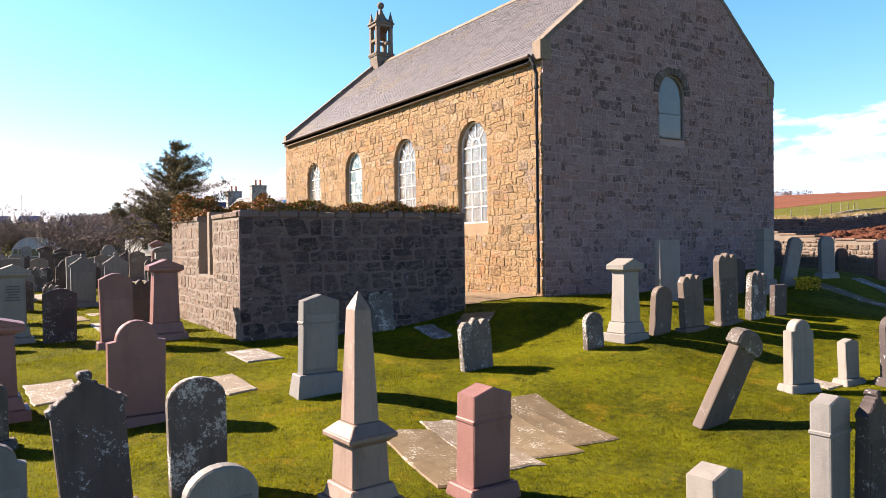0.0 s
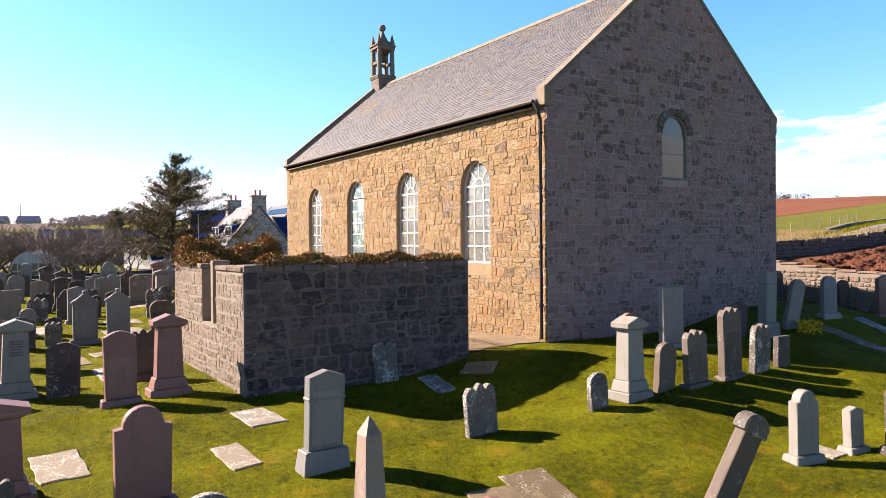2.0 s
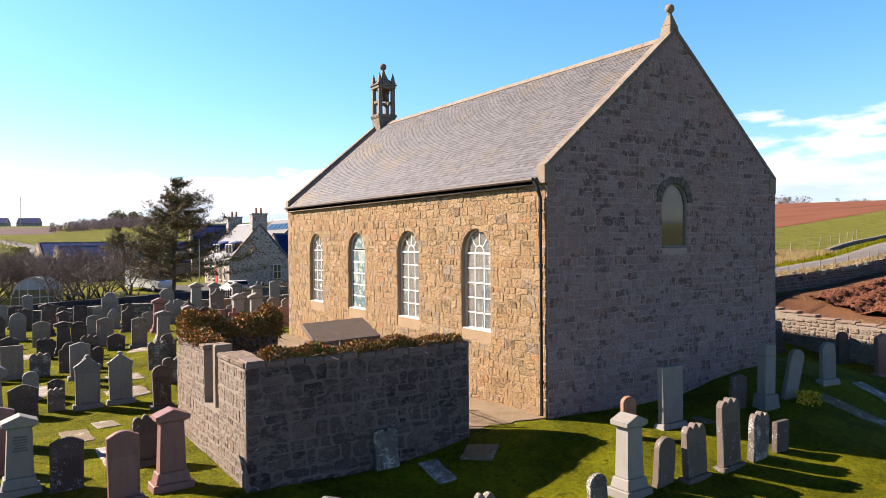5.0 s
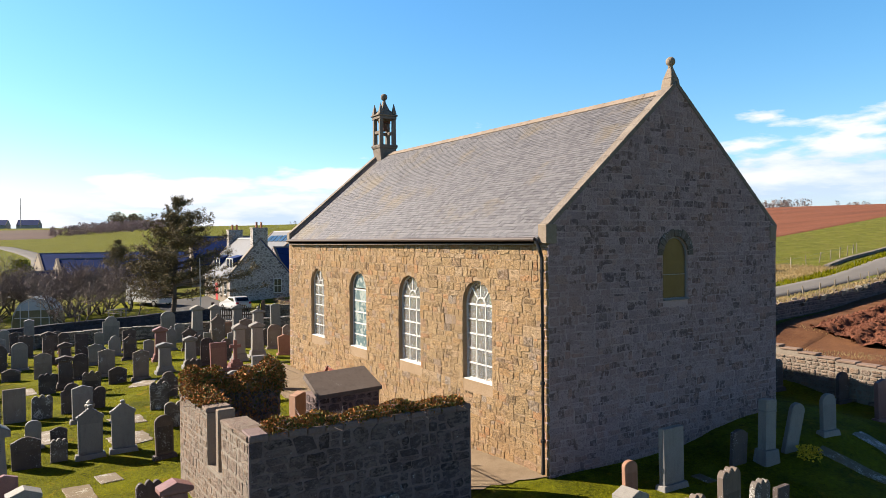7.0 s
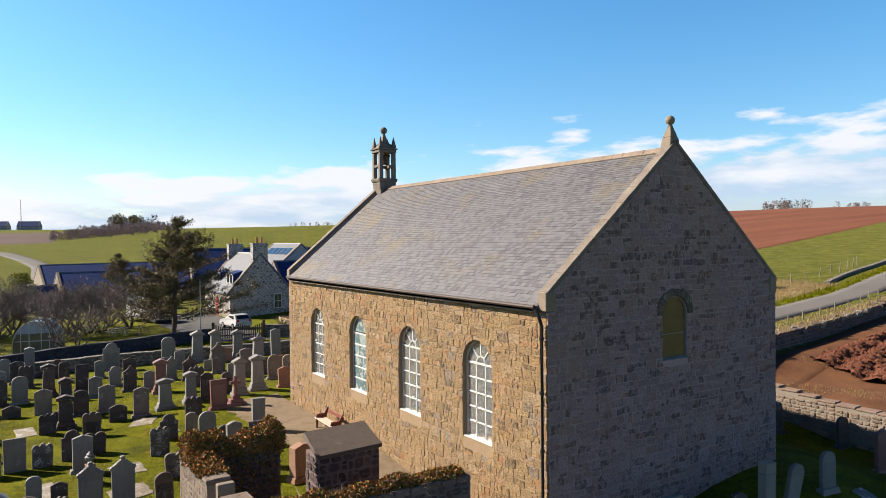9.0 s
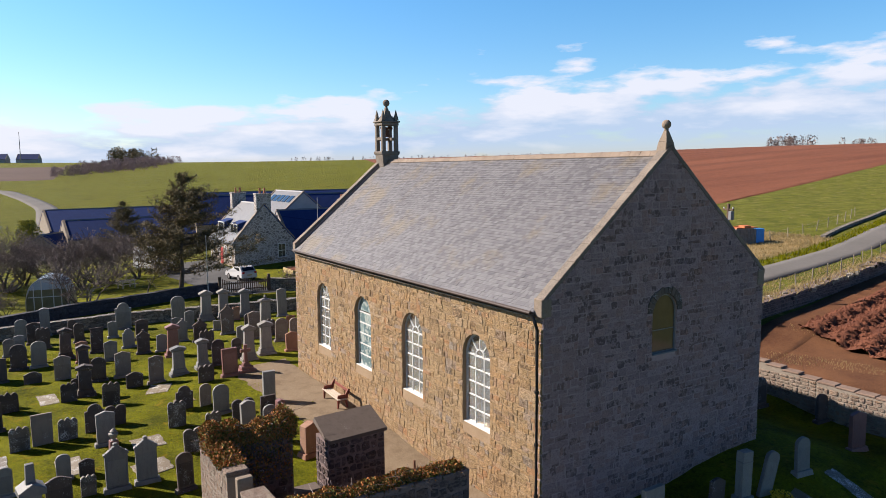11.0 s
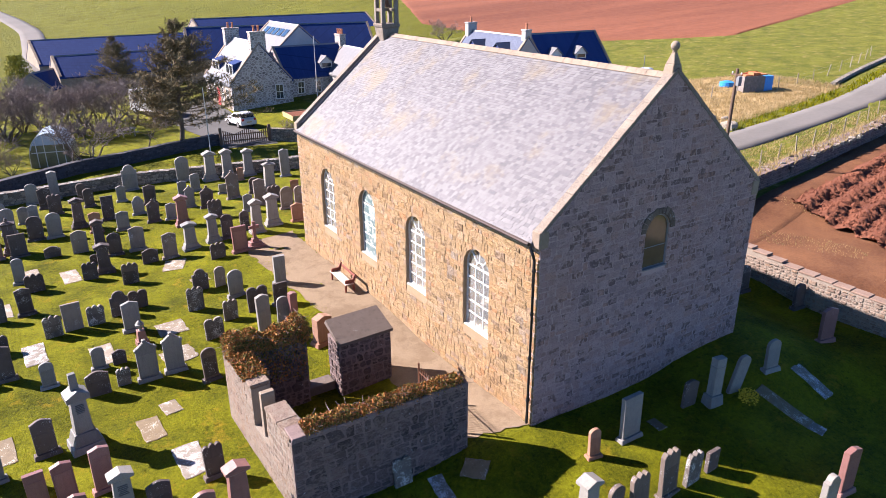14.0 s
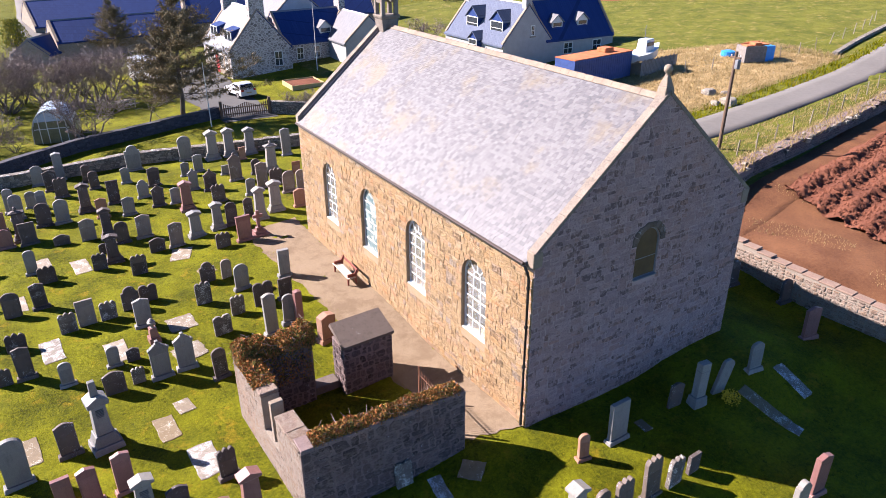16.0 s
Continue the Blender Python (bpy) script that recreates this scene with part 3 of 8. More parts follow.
def axis(lo, hi, fine, reach):
    inner = np.arange(lo, hi + 1e-6, fine)
    steps = fine * 1.16 ** np.arange(1, 60)
    out = np.cumsum(np.minimum(steps, 60))
    out = out[out < reach]
    return np.concatenate([(lo - out)[::-1], inner, hi + out])


gx, gy = axis(-6, 32, 0.4, 2600), axis(-2, 56, 0.4, 2600)
XX, YY = np.meshgrid(gx, gy, indexing="ij")
ZZ = ground(XX, YY)
rough = np.random.RandomState(3)
hum = np.array([[noise.noise(Vector((x * 0.9, y * 0.9, 0))) * 0.035 + noise.noise(Vector((x * 2.7, y * 2.7, 4))) * 0.015 if abs(x - 13) < 21 and -3 < y < 57 else 0.0
                 for y in gy] for x in gx])
ZZ = ZZ + hum
nx, ny = len(gx), len(gy)
idx = np.arange(nx * ny).reshape(nx, ny)
quads = np.stack([idx[:-1, :-1], idx[1:, :-1], idx[1:, 1:], idx[:-1, 1:]], -1).reshape(-1, 4)
ground_mesh = mesh("ground", np.stack([XX, YY, ZZ], -1).reshape(-1, 3), quads, M["lawn"], True)
ground_mesh.materials.append(M["crop"])
ground_mesh.materials.append(M["meadow"])
cx, cy = (XX[:-1, :-1] + XX[1:, 1:]) / 2, (YY[:-1, :-1] + YY[1:, 1:]) / 2
which = np.where((cy > 105) | (cx < -60), 1, np.where((cx > 31) | (cx < -20) | (cy > 88) | (cy < -30), 2, 0))
ground_mesh.polygons.foreach_set("material_index", which.reshape(-1).astype(int))
tagged(new("ground", ground_mesh), "mown churchyard grass running out to green fields and hills", "ground", kind="structure")


def turf(x, y):
    """Height of the ground sheet itself, with its small humps."""
    x, y = np.asarray(x, float), np.asarray(y, float)
    i, j = np.clip(np.searchsorted(gx, x) - 1, 0, nx - 2), np.clip(np.searchsorted(gy, y) - 1, 0, ny - 2)
    u, v = (x - gx[i]) / (gx[i + 1] - gx[i]), (y - gy[j]) / (gy[j + 1] - gy[j])
    return ZZ[i, j] * (1 - u) * (1 - v) + ZZ[i + 1, j] * u * (1 - v) + ZZ[i, j + 1] * (1 - u) * v + ZZ[i + 1, j + 1] * u * v


def drape(name, corners, nu, nv, material, lift, label, category, wobble=0.0, heave=None, bow=0.0):
    """A sheet between four corners in plan, laid over the land."""
    a, b, c, d = (np.array(p, float) for p in corners)
    u, v = np.meshgrid(np.linspace(0, 1, nu + 1), np.linspace(0, 1, nv + 1), indexing="ij")
    s_, t_ = 2 * u - 1, 2 * v - 1
    q = np.stack([s_ * np.sqrt(1 - bow * t_ * t_), t_ * np.sqrt(1 - bow * s_ * s_)], -1) / 2 + 0.5
    u, v = u[..., None], v[..., None]
    ub, vb = q[..., :1], q[..., 1:]
    p = (1 - ub) * (1 - vb) * a + ub * (1 - vb) * b + ub * vb * c + (1 - ub) * vb * d
    if wobble:
        edge = np.minimum(np.minimum(u, 1 - u), np.minimum(v, 1 - v))[..., 0] < 1e-6
        for i, j in zip(*np.nonzero(edge)):
            s = noise.noise_vector(Vector((*p[i, j], 0)) * 0.7 / max(wobble, 0.3))
            p[i, j] += wobble * np.array((s.x, s.y))
    z = ground(p[..., 0], p[..., 1]) + lift
    if lift >= 0.05:
        rim = np.minimum(np.minimum(u, 1 - u), np.minimum(v, 1 - v))[..., 0] < 1e-6
        z = z - np.where(rim, lift + 0.3, 0.0)
    if heave:
        z = z + np.array([[heave(x, y) for x, y in row] for row in p])
    ids = np.arange((nu + 1) * (nv + 1)).reshape(nu + 1, nv + 1)
    f = np.stack([ids[:-1, :-1], ids[1:, :-1], ids[1:, 1:], ids[:-1, 1:]], -1).reshape(-1, 4)
    e1, e2 = b - a, d - a
    if e1[0] * e2[1] - e1[1] * e2[0] < 0:
        f = f[:, ::-1]
    me = mesh(name, np.concatenate([p, z[..., None]], -1).reshape(-1, 3), f, material, True)
    return tagged(new(name, me), label, category, kind="structure")


def strip(name, line, width, material, lift, label, category):
    """A road or path along a line in plan, with a slight crown and thickness at its edges."""
    pts = []
    for (x0, y0), (x1, y1) in zip(line, line[1:]):
        k = max(2, int(math.hypot(x1 - x0, y1 - y0) / 2.5))
        pts += [(x0 + (x1 - x0) * i / k, y0 + (y1 - y0) * i / k) for i in range(k)]
    pts.append(line[-1])
    pts = np.array(pts, float)
    for _ in range(6):
        pts[1:-1] = (pts[:-2] + 2 * pts[1:-1] + pts[2:]) / 4
    t = np.gradient(pts, axis=0)
    t /= np.linalg.norm(t, axis=1)[:, None]
    side = np.stack([-t[:, 1], t[:, 0]], -1)
    offs = np.array([-1.02, -1, -0.5, 0, 0.5, 1, 1.02]) * width / 2
    crown = np.array([-0.25, 0, 0.03, 0.05, 0.03, 0, -0.25])
    p = pts[:, None] + offs[None, :, None] * side[:, None]
    z = ground(p[..., 0], p[..., 1]) + lift + crown
    ids = np.arange(p.shape[0] * 7).reshape(-1, 7)
    f = np.stack([ids[:-1, 1:], ids[:-1, :-1], ids[1:, :-1], ids[1:, 1:]], -1).reshape(-1, 4)
    me = mesh(name, np.concatenate([p, z[..., None]], -1).reshape(-1, 3), f, material, True)
    return tagged(new(name, me), label, category, kind="structure")


# ---- coursed stone ----
STONES, BOULDERS = [], []
for s in range(20):
    rs = random.Random(100 + s)
    wild = s >= 10
    ring = []
    for x, z in ((-1, -1), (0, -1), (1, -1), (1, 0), (1, 1), (0, 1), (-1, 1), (-1, 0)):
        k = (0.84 if wild else 0.9) if x and z else 0.98
        j = 0.12 if wild else 0.06
        ring.append((0.5 * (x * (k + rs.uniform(-j, 0.04)) + (0 if x else rs.uniform(-j, j))), 0.5 * (z * (k + rs.uniform(-j - 0.02, 0.05)) + (0 if z else rs.uniform(-j, j)))))
    v = [(x * 1.03, 0.0, z * 1.03) for x, z in ring]
    v += [(x * 0.97, -0.75, z * 0.97) for x, z in ring]
    v += [(x * 0.78, -1.0 + rs.uniform(-0.18, 0.12), z * 0.78) for x, z in ring]
    v.append((rs.uniform(-0.1, 0.1), -1.05 + rs.uniform(-0.15, 0.1), rs.uniform(-0.1, 0.1)))
    f = [(i, (i + 1) % 8, 8 + (i + 1) % 8, 8 + i) for i in range(8)]
    f += [(8 + i, 8 + (i + 1) % 8, 16 + (i + 1) % 8, 16 + i) for i in range(8)]
    f += [(16 + i, 16 + (i + 1) % 8, 24) for i in range(8)]
    (BOULDERS if wild else STONES).append((np.array(v), f))


def courses(width, height, heights, widths, rs, left=lambda v: 0.0, right=None, holes=()):
    """Rubble cells (u0, u1, v0, v1) of a wall face, brought to courses, leaving the holes free."""
    cells, v = [], 0.0
    while v < height - 0.05:
        h = min(rs.uniform(*heights), height - v)
        lo = max(left(v), left(v + h))
        hi = min(right(v), right(v + h)) if right else width
        free = [(lo, hi)]
        for u0, u1, sill, spring, extra in holes:
            r, c = (u1 - u0) / 2 + extra, (u0 + u1) / 2
            m = v + h / 2
            if v + h <= sill or m > spring + r:
                continue
            half = (u1 - u0) / 2 if m <= spring else math.sqrt(max(0.0, r * r - (m - spring) ** 2))
            cut = []
            for a, b in free:
                if c + half <= a or c - half >= b:
                    cut.append((a, b))
                else:
                    if c - half > a:
                        cut.append((a, c - half))
                    if c + half < b:
                        cut.append((c + half, b))
            free = cut
        for a, b in free:
            u = a
            while u < b - 0.02:
                w = widths[0] + (widths[1] - widths[0]) * rs.random() ** 1.5
                if b - u - w < widths[0] * 0.7:
                    w = b - u
                if h > 0.2 and rs.random() < 0.34:
                    k = rs.uniform(0.3, 0.7)
                    cells.append((u, u + w, v, v + h * k))
                    cells.append((u, u + w, v + h * k, v + h))
                else:
                    cells.append((u, u + w, v, v + h))
                u += w
        v += h
    return cells


def face_with(parent, cells, frame_m, one, rest, depth, near, rs, name="stone", joint=0.018, cap=300, kit=STONES):
    """Lays stones on a wall face: those nearest to a place as parts, the rest joined. The face looks along -y of frame_m."""
    cells = sorted(cells, key=lambda c: (frame_m @ Vector(((c[0] + c[1]) / 2, 0, (c[2] + c[3]) / 2)) - Vector(near)).length)
    shared = [mesh(name, v, f, one) for v, f in kit]
    verts, faces, base = [], [], 0
    fm = np.array(frame_m)
    for i, (u0, u1, v0, v1) in enumerate(cells):
        s = rs.randrange(len(kit))
        size = np.array((u1 - u0 - joint, depth * rs.uniform(0.5, 1.25), v1 - v0 - joint))
        at = np.array(((u0 + u1) / 2, 0.0, (v0 + v1) / 2))
        if i < cap:
            ob = new(name, shared[s])
            ob.parent = parent
            ob.matrix_world = frame_m @ Matrix.Translation(at) @ Matrix.Diagonal((*size, 1))
        else:
            v = kit[s][0] * size + at
            verts.append(v @ fm[:3, :3].T + fm[:3, 3])
            faces += [tuple(base + k for k in f) for f in kit[s][1]]
            base += len(v)
    if verts:
        ob = new(name + "_rest", mesh(name + "_rest", np.concatenate(verts), faces, rest))
        ob.parent = parent
        ob.matrix_world = Matrix.Identity(4)
        ob["kind"] = "stuff"


def ragged(cells, rs, j=0.035):
    """Turns squared cells into uneven polygons."""
    out = []
    for u0, u1, v0, v1 in cells:
        k = min(j, 0.16 * (u1 - u0), 0.16 * (v1 - v0))
        pts = [(u0, v0), ((u0 + u1) / 2, v0), (u1, v0), (u1, (v0 + v1) / 2), (u1, v1), ((u0 + u1) / 2, v1), (u0, v1), (u0, (v0 + v1) / 2)]
        out.append([(x + rs.uniform(-k, k), y + rs.uniform(-k, k)) for x, y in pts])
    return out


def rubble_with(parent, cells, frame_m, one, rest, depth, near, rs, joint=0.03, cap=300, corner=0.07):
    """Irregular rubble stones on a wall face that looks along -y of frame_m: the nearest as parts, the rest joined."""
    def mid(c):
        return sum(p[0] for p in c) / len(c), sum(p[1] for p in c) / len(c)

    cells = sorted(cells, key=lambda c: (frame_m @ Vector((mid(c)[0], 0, mid(c)[1])) - Vector(near)).length)
    verts, faces = [], []
    for i, c in enumerate(cells):
        cx, cy = mid(c)
        r0 = sum(math.hypot(x - cx, y - cy) for x, y in c) / len(c)
        ring = []
        for a, b in zip(c, c[1:] + c[:1]):
            for k in (corner,):
                ring.append((a[0] + (b[0] - a[0]) * k - cx, a[1] + (b[1] - a[1]) * k - cy))
        shrink = max(0.45, 1 - joint * rs.uniform(0.6, 1.6) / r0)
        ring = [(x * shrink * rs.uniform(0.92, 1.05), y * shrink * rs.uniform(0.92, 1.05)) for x, y in ring]
        n, d, skew = len(ring), depth * rs.uniform(0.4, 1.4), (rs.uniform(-0.12, 0.12), rs.uniform(-0.12, 0.12))
        v = [(x, 0.004, y) for x, y in ring] + [(x * 0.98, -0.72 * d, y * 0.98) for x, y in ring]
        v += [(x * 0.93, -d + x * skew[0] * 0.2 + y * skew[1] * 0.2, y * 0.93) for x, y in ring] + [(0, -d, 0)]
        f = [(q, (q + 1) % n, n + (q + 1) % n, n + q) for q in range(n)] + [(n + q, n + (q + 1) % n, 2 * n + (q + 1) % n, 2 * n + q) for q in range(n)] + [(2 * n + q, 2 * n + (q + 1) % n, 3 * n) for q in range(n)]
        m = frame_m @ Matrix.Translation((cx, 0, cy))
        if i < cap:
            ob = new("stone", mesh("stone", v, f, one))
            ob.parent = parent
            ob.matrix_world = m
        else:
            base = len(verts)
            verts += [m @ Vector(p) for p in v]
            faces += [tuple(base + q for q in g) for g in f]
    if verts:
        ob = new("stone_rest", mesh("stone_rest", verts, faces, rest))
        ob.parent = parent
        ob.matrix_world = Matrix.Identity(4)
        ob["kind"] = "stuff"


def arch_points(c, r, spring, n=14):
    return [(c - r * math.cos(math.pi * i / n), spring + r * math.sin(math.pi * i / n)) for i in range(n + 1)]


def wall_mesh(width, top, thick, holes, breaks=(), start=0.0):
    """A wall along x from 0 to width, its outer face at y = 0 and its inner at y = thick, open at the arched holes."""
    us = {start, width, *breaks}
    for u0, u1, sill, spring, _ in holes:
        us |= {round(p[0], 5) for p in arch_points((u0 + u1) / 2, (u1 - u0) / 2, spring)}
    us = sorted(us)
    bm = bmesh.new()

    def arch(u, hole):
        u0, u1, sill, spring, _ = hole
        r, c = (u1 - u0) / 2, (u0 + u1) / 2
        return spring + math.sqrt(max(0.0, r * r - (u - c) ** 2))

    def quad(*ps):
        bm.faces.new([bm.verts.new(p) for p in ps])

    for a, b in zip(us, us[1:]):
        m = (a + b) / 2
        hole = next((h for h in holes if h[0] < m < h[1]), None)
        spans = [((0.0, 0.0), (top(a), top(b)))]
        if hole:
            spans = [((0.0, 0.0), (hole[2], hole[2])), ((arch(a, hole), arch(b, hole)), (top(a), top(b)))]
        for (la, lb), (ha, hb) in spans:
            quad((a, 0, la), (b, 0, lb), (b, 0, hb), (a, 0, ha))
            quad((b, thick, lb), (a, thick, la), (a, thick, ha), (b, thick, hb))
        quad((a, 0, top(a)), (b, 0, top(b)), (b, thick, top(b)), (a, thick, top(a)))
        if hole:
            quad((a, 0, hole[2]), (b, 0, hole[2]), (b, thick, hole[2]), (a, thick, hole[2]))
            quad((b, 0, arch(b, hole)), (a, 0, arch(a, hole)), (a, thick, arch(a, hole)), (b, thick, arch(b, hole)))
    for u0, u1, sill, spring, _ in holes:
        for u in (u0, u1):
            quad((u, 0, sill), (u, thick, sill), (u, thick, spring), (u, 0, spring))
    for u in (start, width):
        quad((u, 0, 0), (u, thick, 0), (u, thick, top(u)), (u, 0, top(u)))
    bmesh.ops.remove_doubles(bm, verts=bm.verts, dist=1e-4)
    return bm

# ---- the church ----
X0, X1, Y0, Y1 = 13.1, 23.7, 14.9, 34.9
BASE, EAVE, SKEW, APEX = 1.2, 8.2, 8.6, 13.1
XM = (X0 + X1) / 2
SLOPE = (APEX - SKEW) / (XM - X0)
LEN, WID = Y1 - Y0, X1 - X0
rs = random.Random(5)

# long wall that faces the graves; u runs from the far end to the near one
long_m = Matrix.Translation((X0, Y1, BASE)) @ pose(0, 0, 0, 0, 0, -90)
WINDOWS = [(Y1 - y - 0.79, Y1 - y + 0.79) for y in (31.2, 26.88, 22.57, 18.3)]
SILL, SPRING = 3.72 - BASE, 6.13 - BASE
long_holes = [(a, b, SILL, SPRING, 0.0) for a, b in WINDOWS]
church = thing("church", Matrix.Identity(4), "stone parish church with slate roof, arched windows and belfry", "church")
part("wall", wall_mesh(LEN - 0.3, lambda u: EAVE - BASE + 0.15, 0.8, long_holes, start=0.3), M["mortar_tan"], church, "warm tan sandstone rubble long wall").matrix_world = long_m
# gable end in shade
gable_m = Matrix.Translation((X0, Y0, BASE))


def gable_top(u):
    return SKEW - BASE - 0.02 + SLOPE * min(u, WID - u)


GW = (4.64, 5.82, 6.28 - BASE, 7.66 - BASE)
gable_holes = [(*GW, 0.0)]
part("gable_wall", wall_mesh(WID, gable_top, 0.3, gable_holes, (WID / 2,)), M["mortar_shade_grey"], church, "rubble gable wall with shade-grey colour").matrix_world = gable_m
far_m = Matrix.Translation((X1, Y1, BASE)) @ pose(0, 0, 0, 0, 0, 180)
part("gable_wall", wall_mesh(WID, gable_top, 0.3, (), (WID / 2,)), M["mortar_shade_grey"], church, "rubble gable wall with shade-grey colour").matrix_world = far_m
east_m = Matrix.Translation((X1, Y0, BASE)) @ pose(0, 0, 0, 0, 0, 90)
east_holes = [(u - 0.79, u + 0.79, SILL, SPRING, 0.0) for u in (3.4, 7.7, 12.0, 16.3)]
part("wall", wall_mesh(LEN - 0.3, lambda u: EAVE - BASE + 0.15, 0.8, east_holes, start=0.3), M["mortar_shade_grey"], church, "rubble long wall with arched windows").matrix_world = east_m
part("floor", box(X0 + 0.8, X1 - 0.8, Y0 + 0.8, Y1 - 0.8, 1.5, 1.9), M["bench_wood"], church, "boarded church floor")
part("ceiling", box(X0 + 0.79, X1 - 0.79, Y0 + 0.79, Y1 - 0.79, EAVE - 0.1, EAVE + 0.02), M["plaster"], church)

# roof: boarding below, slates on the side that is seen
ROOF_L = math.hypot(XM - X0 + 0.18, (XM - X0 + 0.18) * SLOPE)
for side in (0, 1):
    bm = bmesh.new()
    xo = X0 - 0.16 if side == 0 else X1 + 0.16
    zo = EAVE + 0.02
    zr = zo + (XM - X0 + 0.16) * SLOPE
    vs = [(xo, Y0 + 0.27, zo), (xo, Y1 - 0.27, zo), (XM, Y1 - 0.27, zr), (XM, Y0 + 0.27, zr)]
    top_v = [bm.verts.new(v) for v in vs]
    low_v = [bm.verts.new((x, y, z - 0.14)) for x, y, z in vs]
    bm.faces.new(top_v)
    bm.faces.new(low_v[::-1])
    for i in range(4):
        bm.faces.new((top_v[i], top_v[(i + 1) % 4], low_v[(i + 1) % 4], low_v[i]))
    roof = part("roof", bm, M["slate_all"], church, "weathered purple-grey slate roof")
    if side == 0:
        west_roof = roof
ZRIDGE = EAVE + 0.02 + (XM - X0 + 0.16) * SLOPE
# slates
ang = math.atan(SLOPE)
sl_v = [(-0.5, 0, 0.0), (0.5, 0, 0.0), (0.5, 1, 0.0), (-0.5, 1, 0.0), (-0.5, 0, 1.0), (0.5, 0, 1.0), (0.5, 1, 0.35), (-0.5, 1, 0.35)]
sl_f = [(4, 5, 6, 7), (0, 1, 5, 4), (1, 2, 6, 5), (3, 0, 4, 7)]
slate_one = mesh("slate", sl_v, sl_f, M["slate"])
roof_m = Matrix.Translation((X0 - 0.16, Y1, EAVE + 0.02)) @ pose(0, 0, 0, 0, 0, -90) @ Matrix.Rotation(ang, 4, "X")
verts, faces, pieces = [], [], []
row, v = 0, -0.04
full = (XM - X0 + 0.16) / math.cos(ang)
while v < full - 0.05:
    exposed = 0.15 - 0.045 * v / full
    u = 0.3 + (0.16 if row % 2 else 0.0) - rs.uniform(0, 0.1)
    while u < LEN - 0.3:
        w = rs.uniform(0.13, 0.24)
        w = min(w, LEN - 0.29 - u)
        if w > 0.05:
            pieces.append((u + w / 2, v + rs.uniform(-0.006, 0.006), w - 0.008, min(exposed * 1.3, full - v), rs.uniform(0.012, 0.021)))
        u += w
    v += exposed
    row += 1
pieces.sort(key=lambda p: -p[0] + p[1] * 0.6)
rm = np.array(roof_m)
for i, (u, v, w, l, t) in enumerate(pieces):
    if i < 300:
        ob = new("slate", slate_one)
        ob.parent = west_roof
        ob.matrix_world = roof_m @ Matrix.Translation((u, v, 0.004)) @ Matrix.Diagonal((w, l, t, 1))
    else:
        q = np.array(sl_v) * (w, l, t) + (u, v, 0.004)
        base = len(verts) * 8
        verts.append(q @ rm[:3, :3].T + rm[:3, 3])
        faces += [tuple(base + k for k in f) for f in sl_f]
ob = new("slate_rest", mesh("slate_rest", np.concatenate(verts), faces, M["slate_all"]))
ob.parent = west_roof
ob.matrix_world = Matrix.Identity(4)
ob["kind"] = "stuff"
# ridge tiles
y = Y0 + 0.3
while y < Y1 - 0.6:
    bm = bmesh.new()
    l = 0.44
    prof = [(-0.17, -0.13), (-0.04, 0.035), (0.04, 0.035), (0.17, -0.13), (0.15, -0.16), (0, 0.0), (-0.15, -0.16)]
    a = [bm.verts.new((XM + x, y, ZRIDGE + 0.05 + z)) for x, z in prof]
    b = [bm.verts.new((XM + x, y + l, ZRIDGE + 0.05 + z + rs.uniform(-0.008, 0.008))) for x, z in prof]
    for i in range(7):
        bm.faces.new((a[i], a[(i + 1) % 7], b[(i + 1) % 7], b[i]))
    bm.faces.new(a)
    bm.faces.new(b[::-1])
    part("ridge_tile", bm, M["ridge_tile"], church)
    y += 0.452

# skews: coping stones up both gables
for yg, sgn in ((Y0, 1), (Y1, -1)):
    for side in (-1, 1):
        n = 9
        for i in range(n):
            a, b = i / n, (i + 1) / n - 0.004
            bm = bmesh.new()
            half = XM - X0 + 0.03
            pts = []
            for k in (a, b):
                x = XM + side * half * (1 - k)
                z = SKEW + (APEX - SKEW) * k
                for y in (yg - 0.03 * sgn, yg + 0.31 * sgn):
                    for dz in (0.03 + 0.012 * rs.random(), -0.13):
                        pts.append(bm.verts.new((x, y, z + dz)))
            for f in ((0, 1, 3, 2), (4, 6, 7, 5), (0, 2, 6, 4), (1, 5, 7, 3), (0, 4, 5, 1), (2, 3, 7, 6)):
                bm.faces.new([pts[k] for k in f])
            part("coping_stone", bm, M["belfry"], church)
        xs = X0 - 0.1 if side < 0 else X1 - 0.37
        part("skew_putt", box(xs, xs + 0.38, min(yg - 0.04 * sgn, yg + 0.33 * sgn), max(yg - 0.04 * sgn, yg + 0.33 * sgn), EAVE - 0.12, SKEW + 0.02, 0.02), M["dressed"], church)
# ball finial on the near gable
fin = frustum(APEX - 0.25, APEX + 0.12, 0.5, 0.42, 0.36, 0.36, 0.02, None, XM, Y0 + 0.21)
frustum(APEX + 0.12, APEX + 0.5, 0.34, 0.34, 0.11, 0.11, 0.015, fin, XM, Y0 + 0.21)
part("finial_base", fin, M["dressed"], church)
prof = [(0.07, 0.0), (0.075, 0.06)] + [(0.15 * math.sin(a), 0.23 - 0.15 * math.cos(a)) for a in np.linspace(0.5, 3.0, 9)] + [(0.01, 0.381)]
bm = lathe([(r, APEX + 0.44 + z) for r, z in prof], 18, None, XM, Y0 + 0.21)
part("ball_finial", from_bm("ball_finial", bm, M["dressed"], True), None, church)

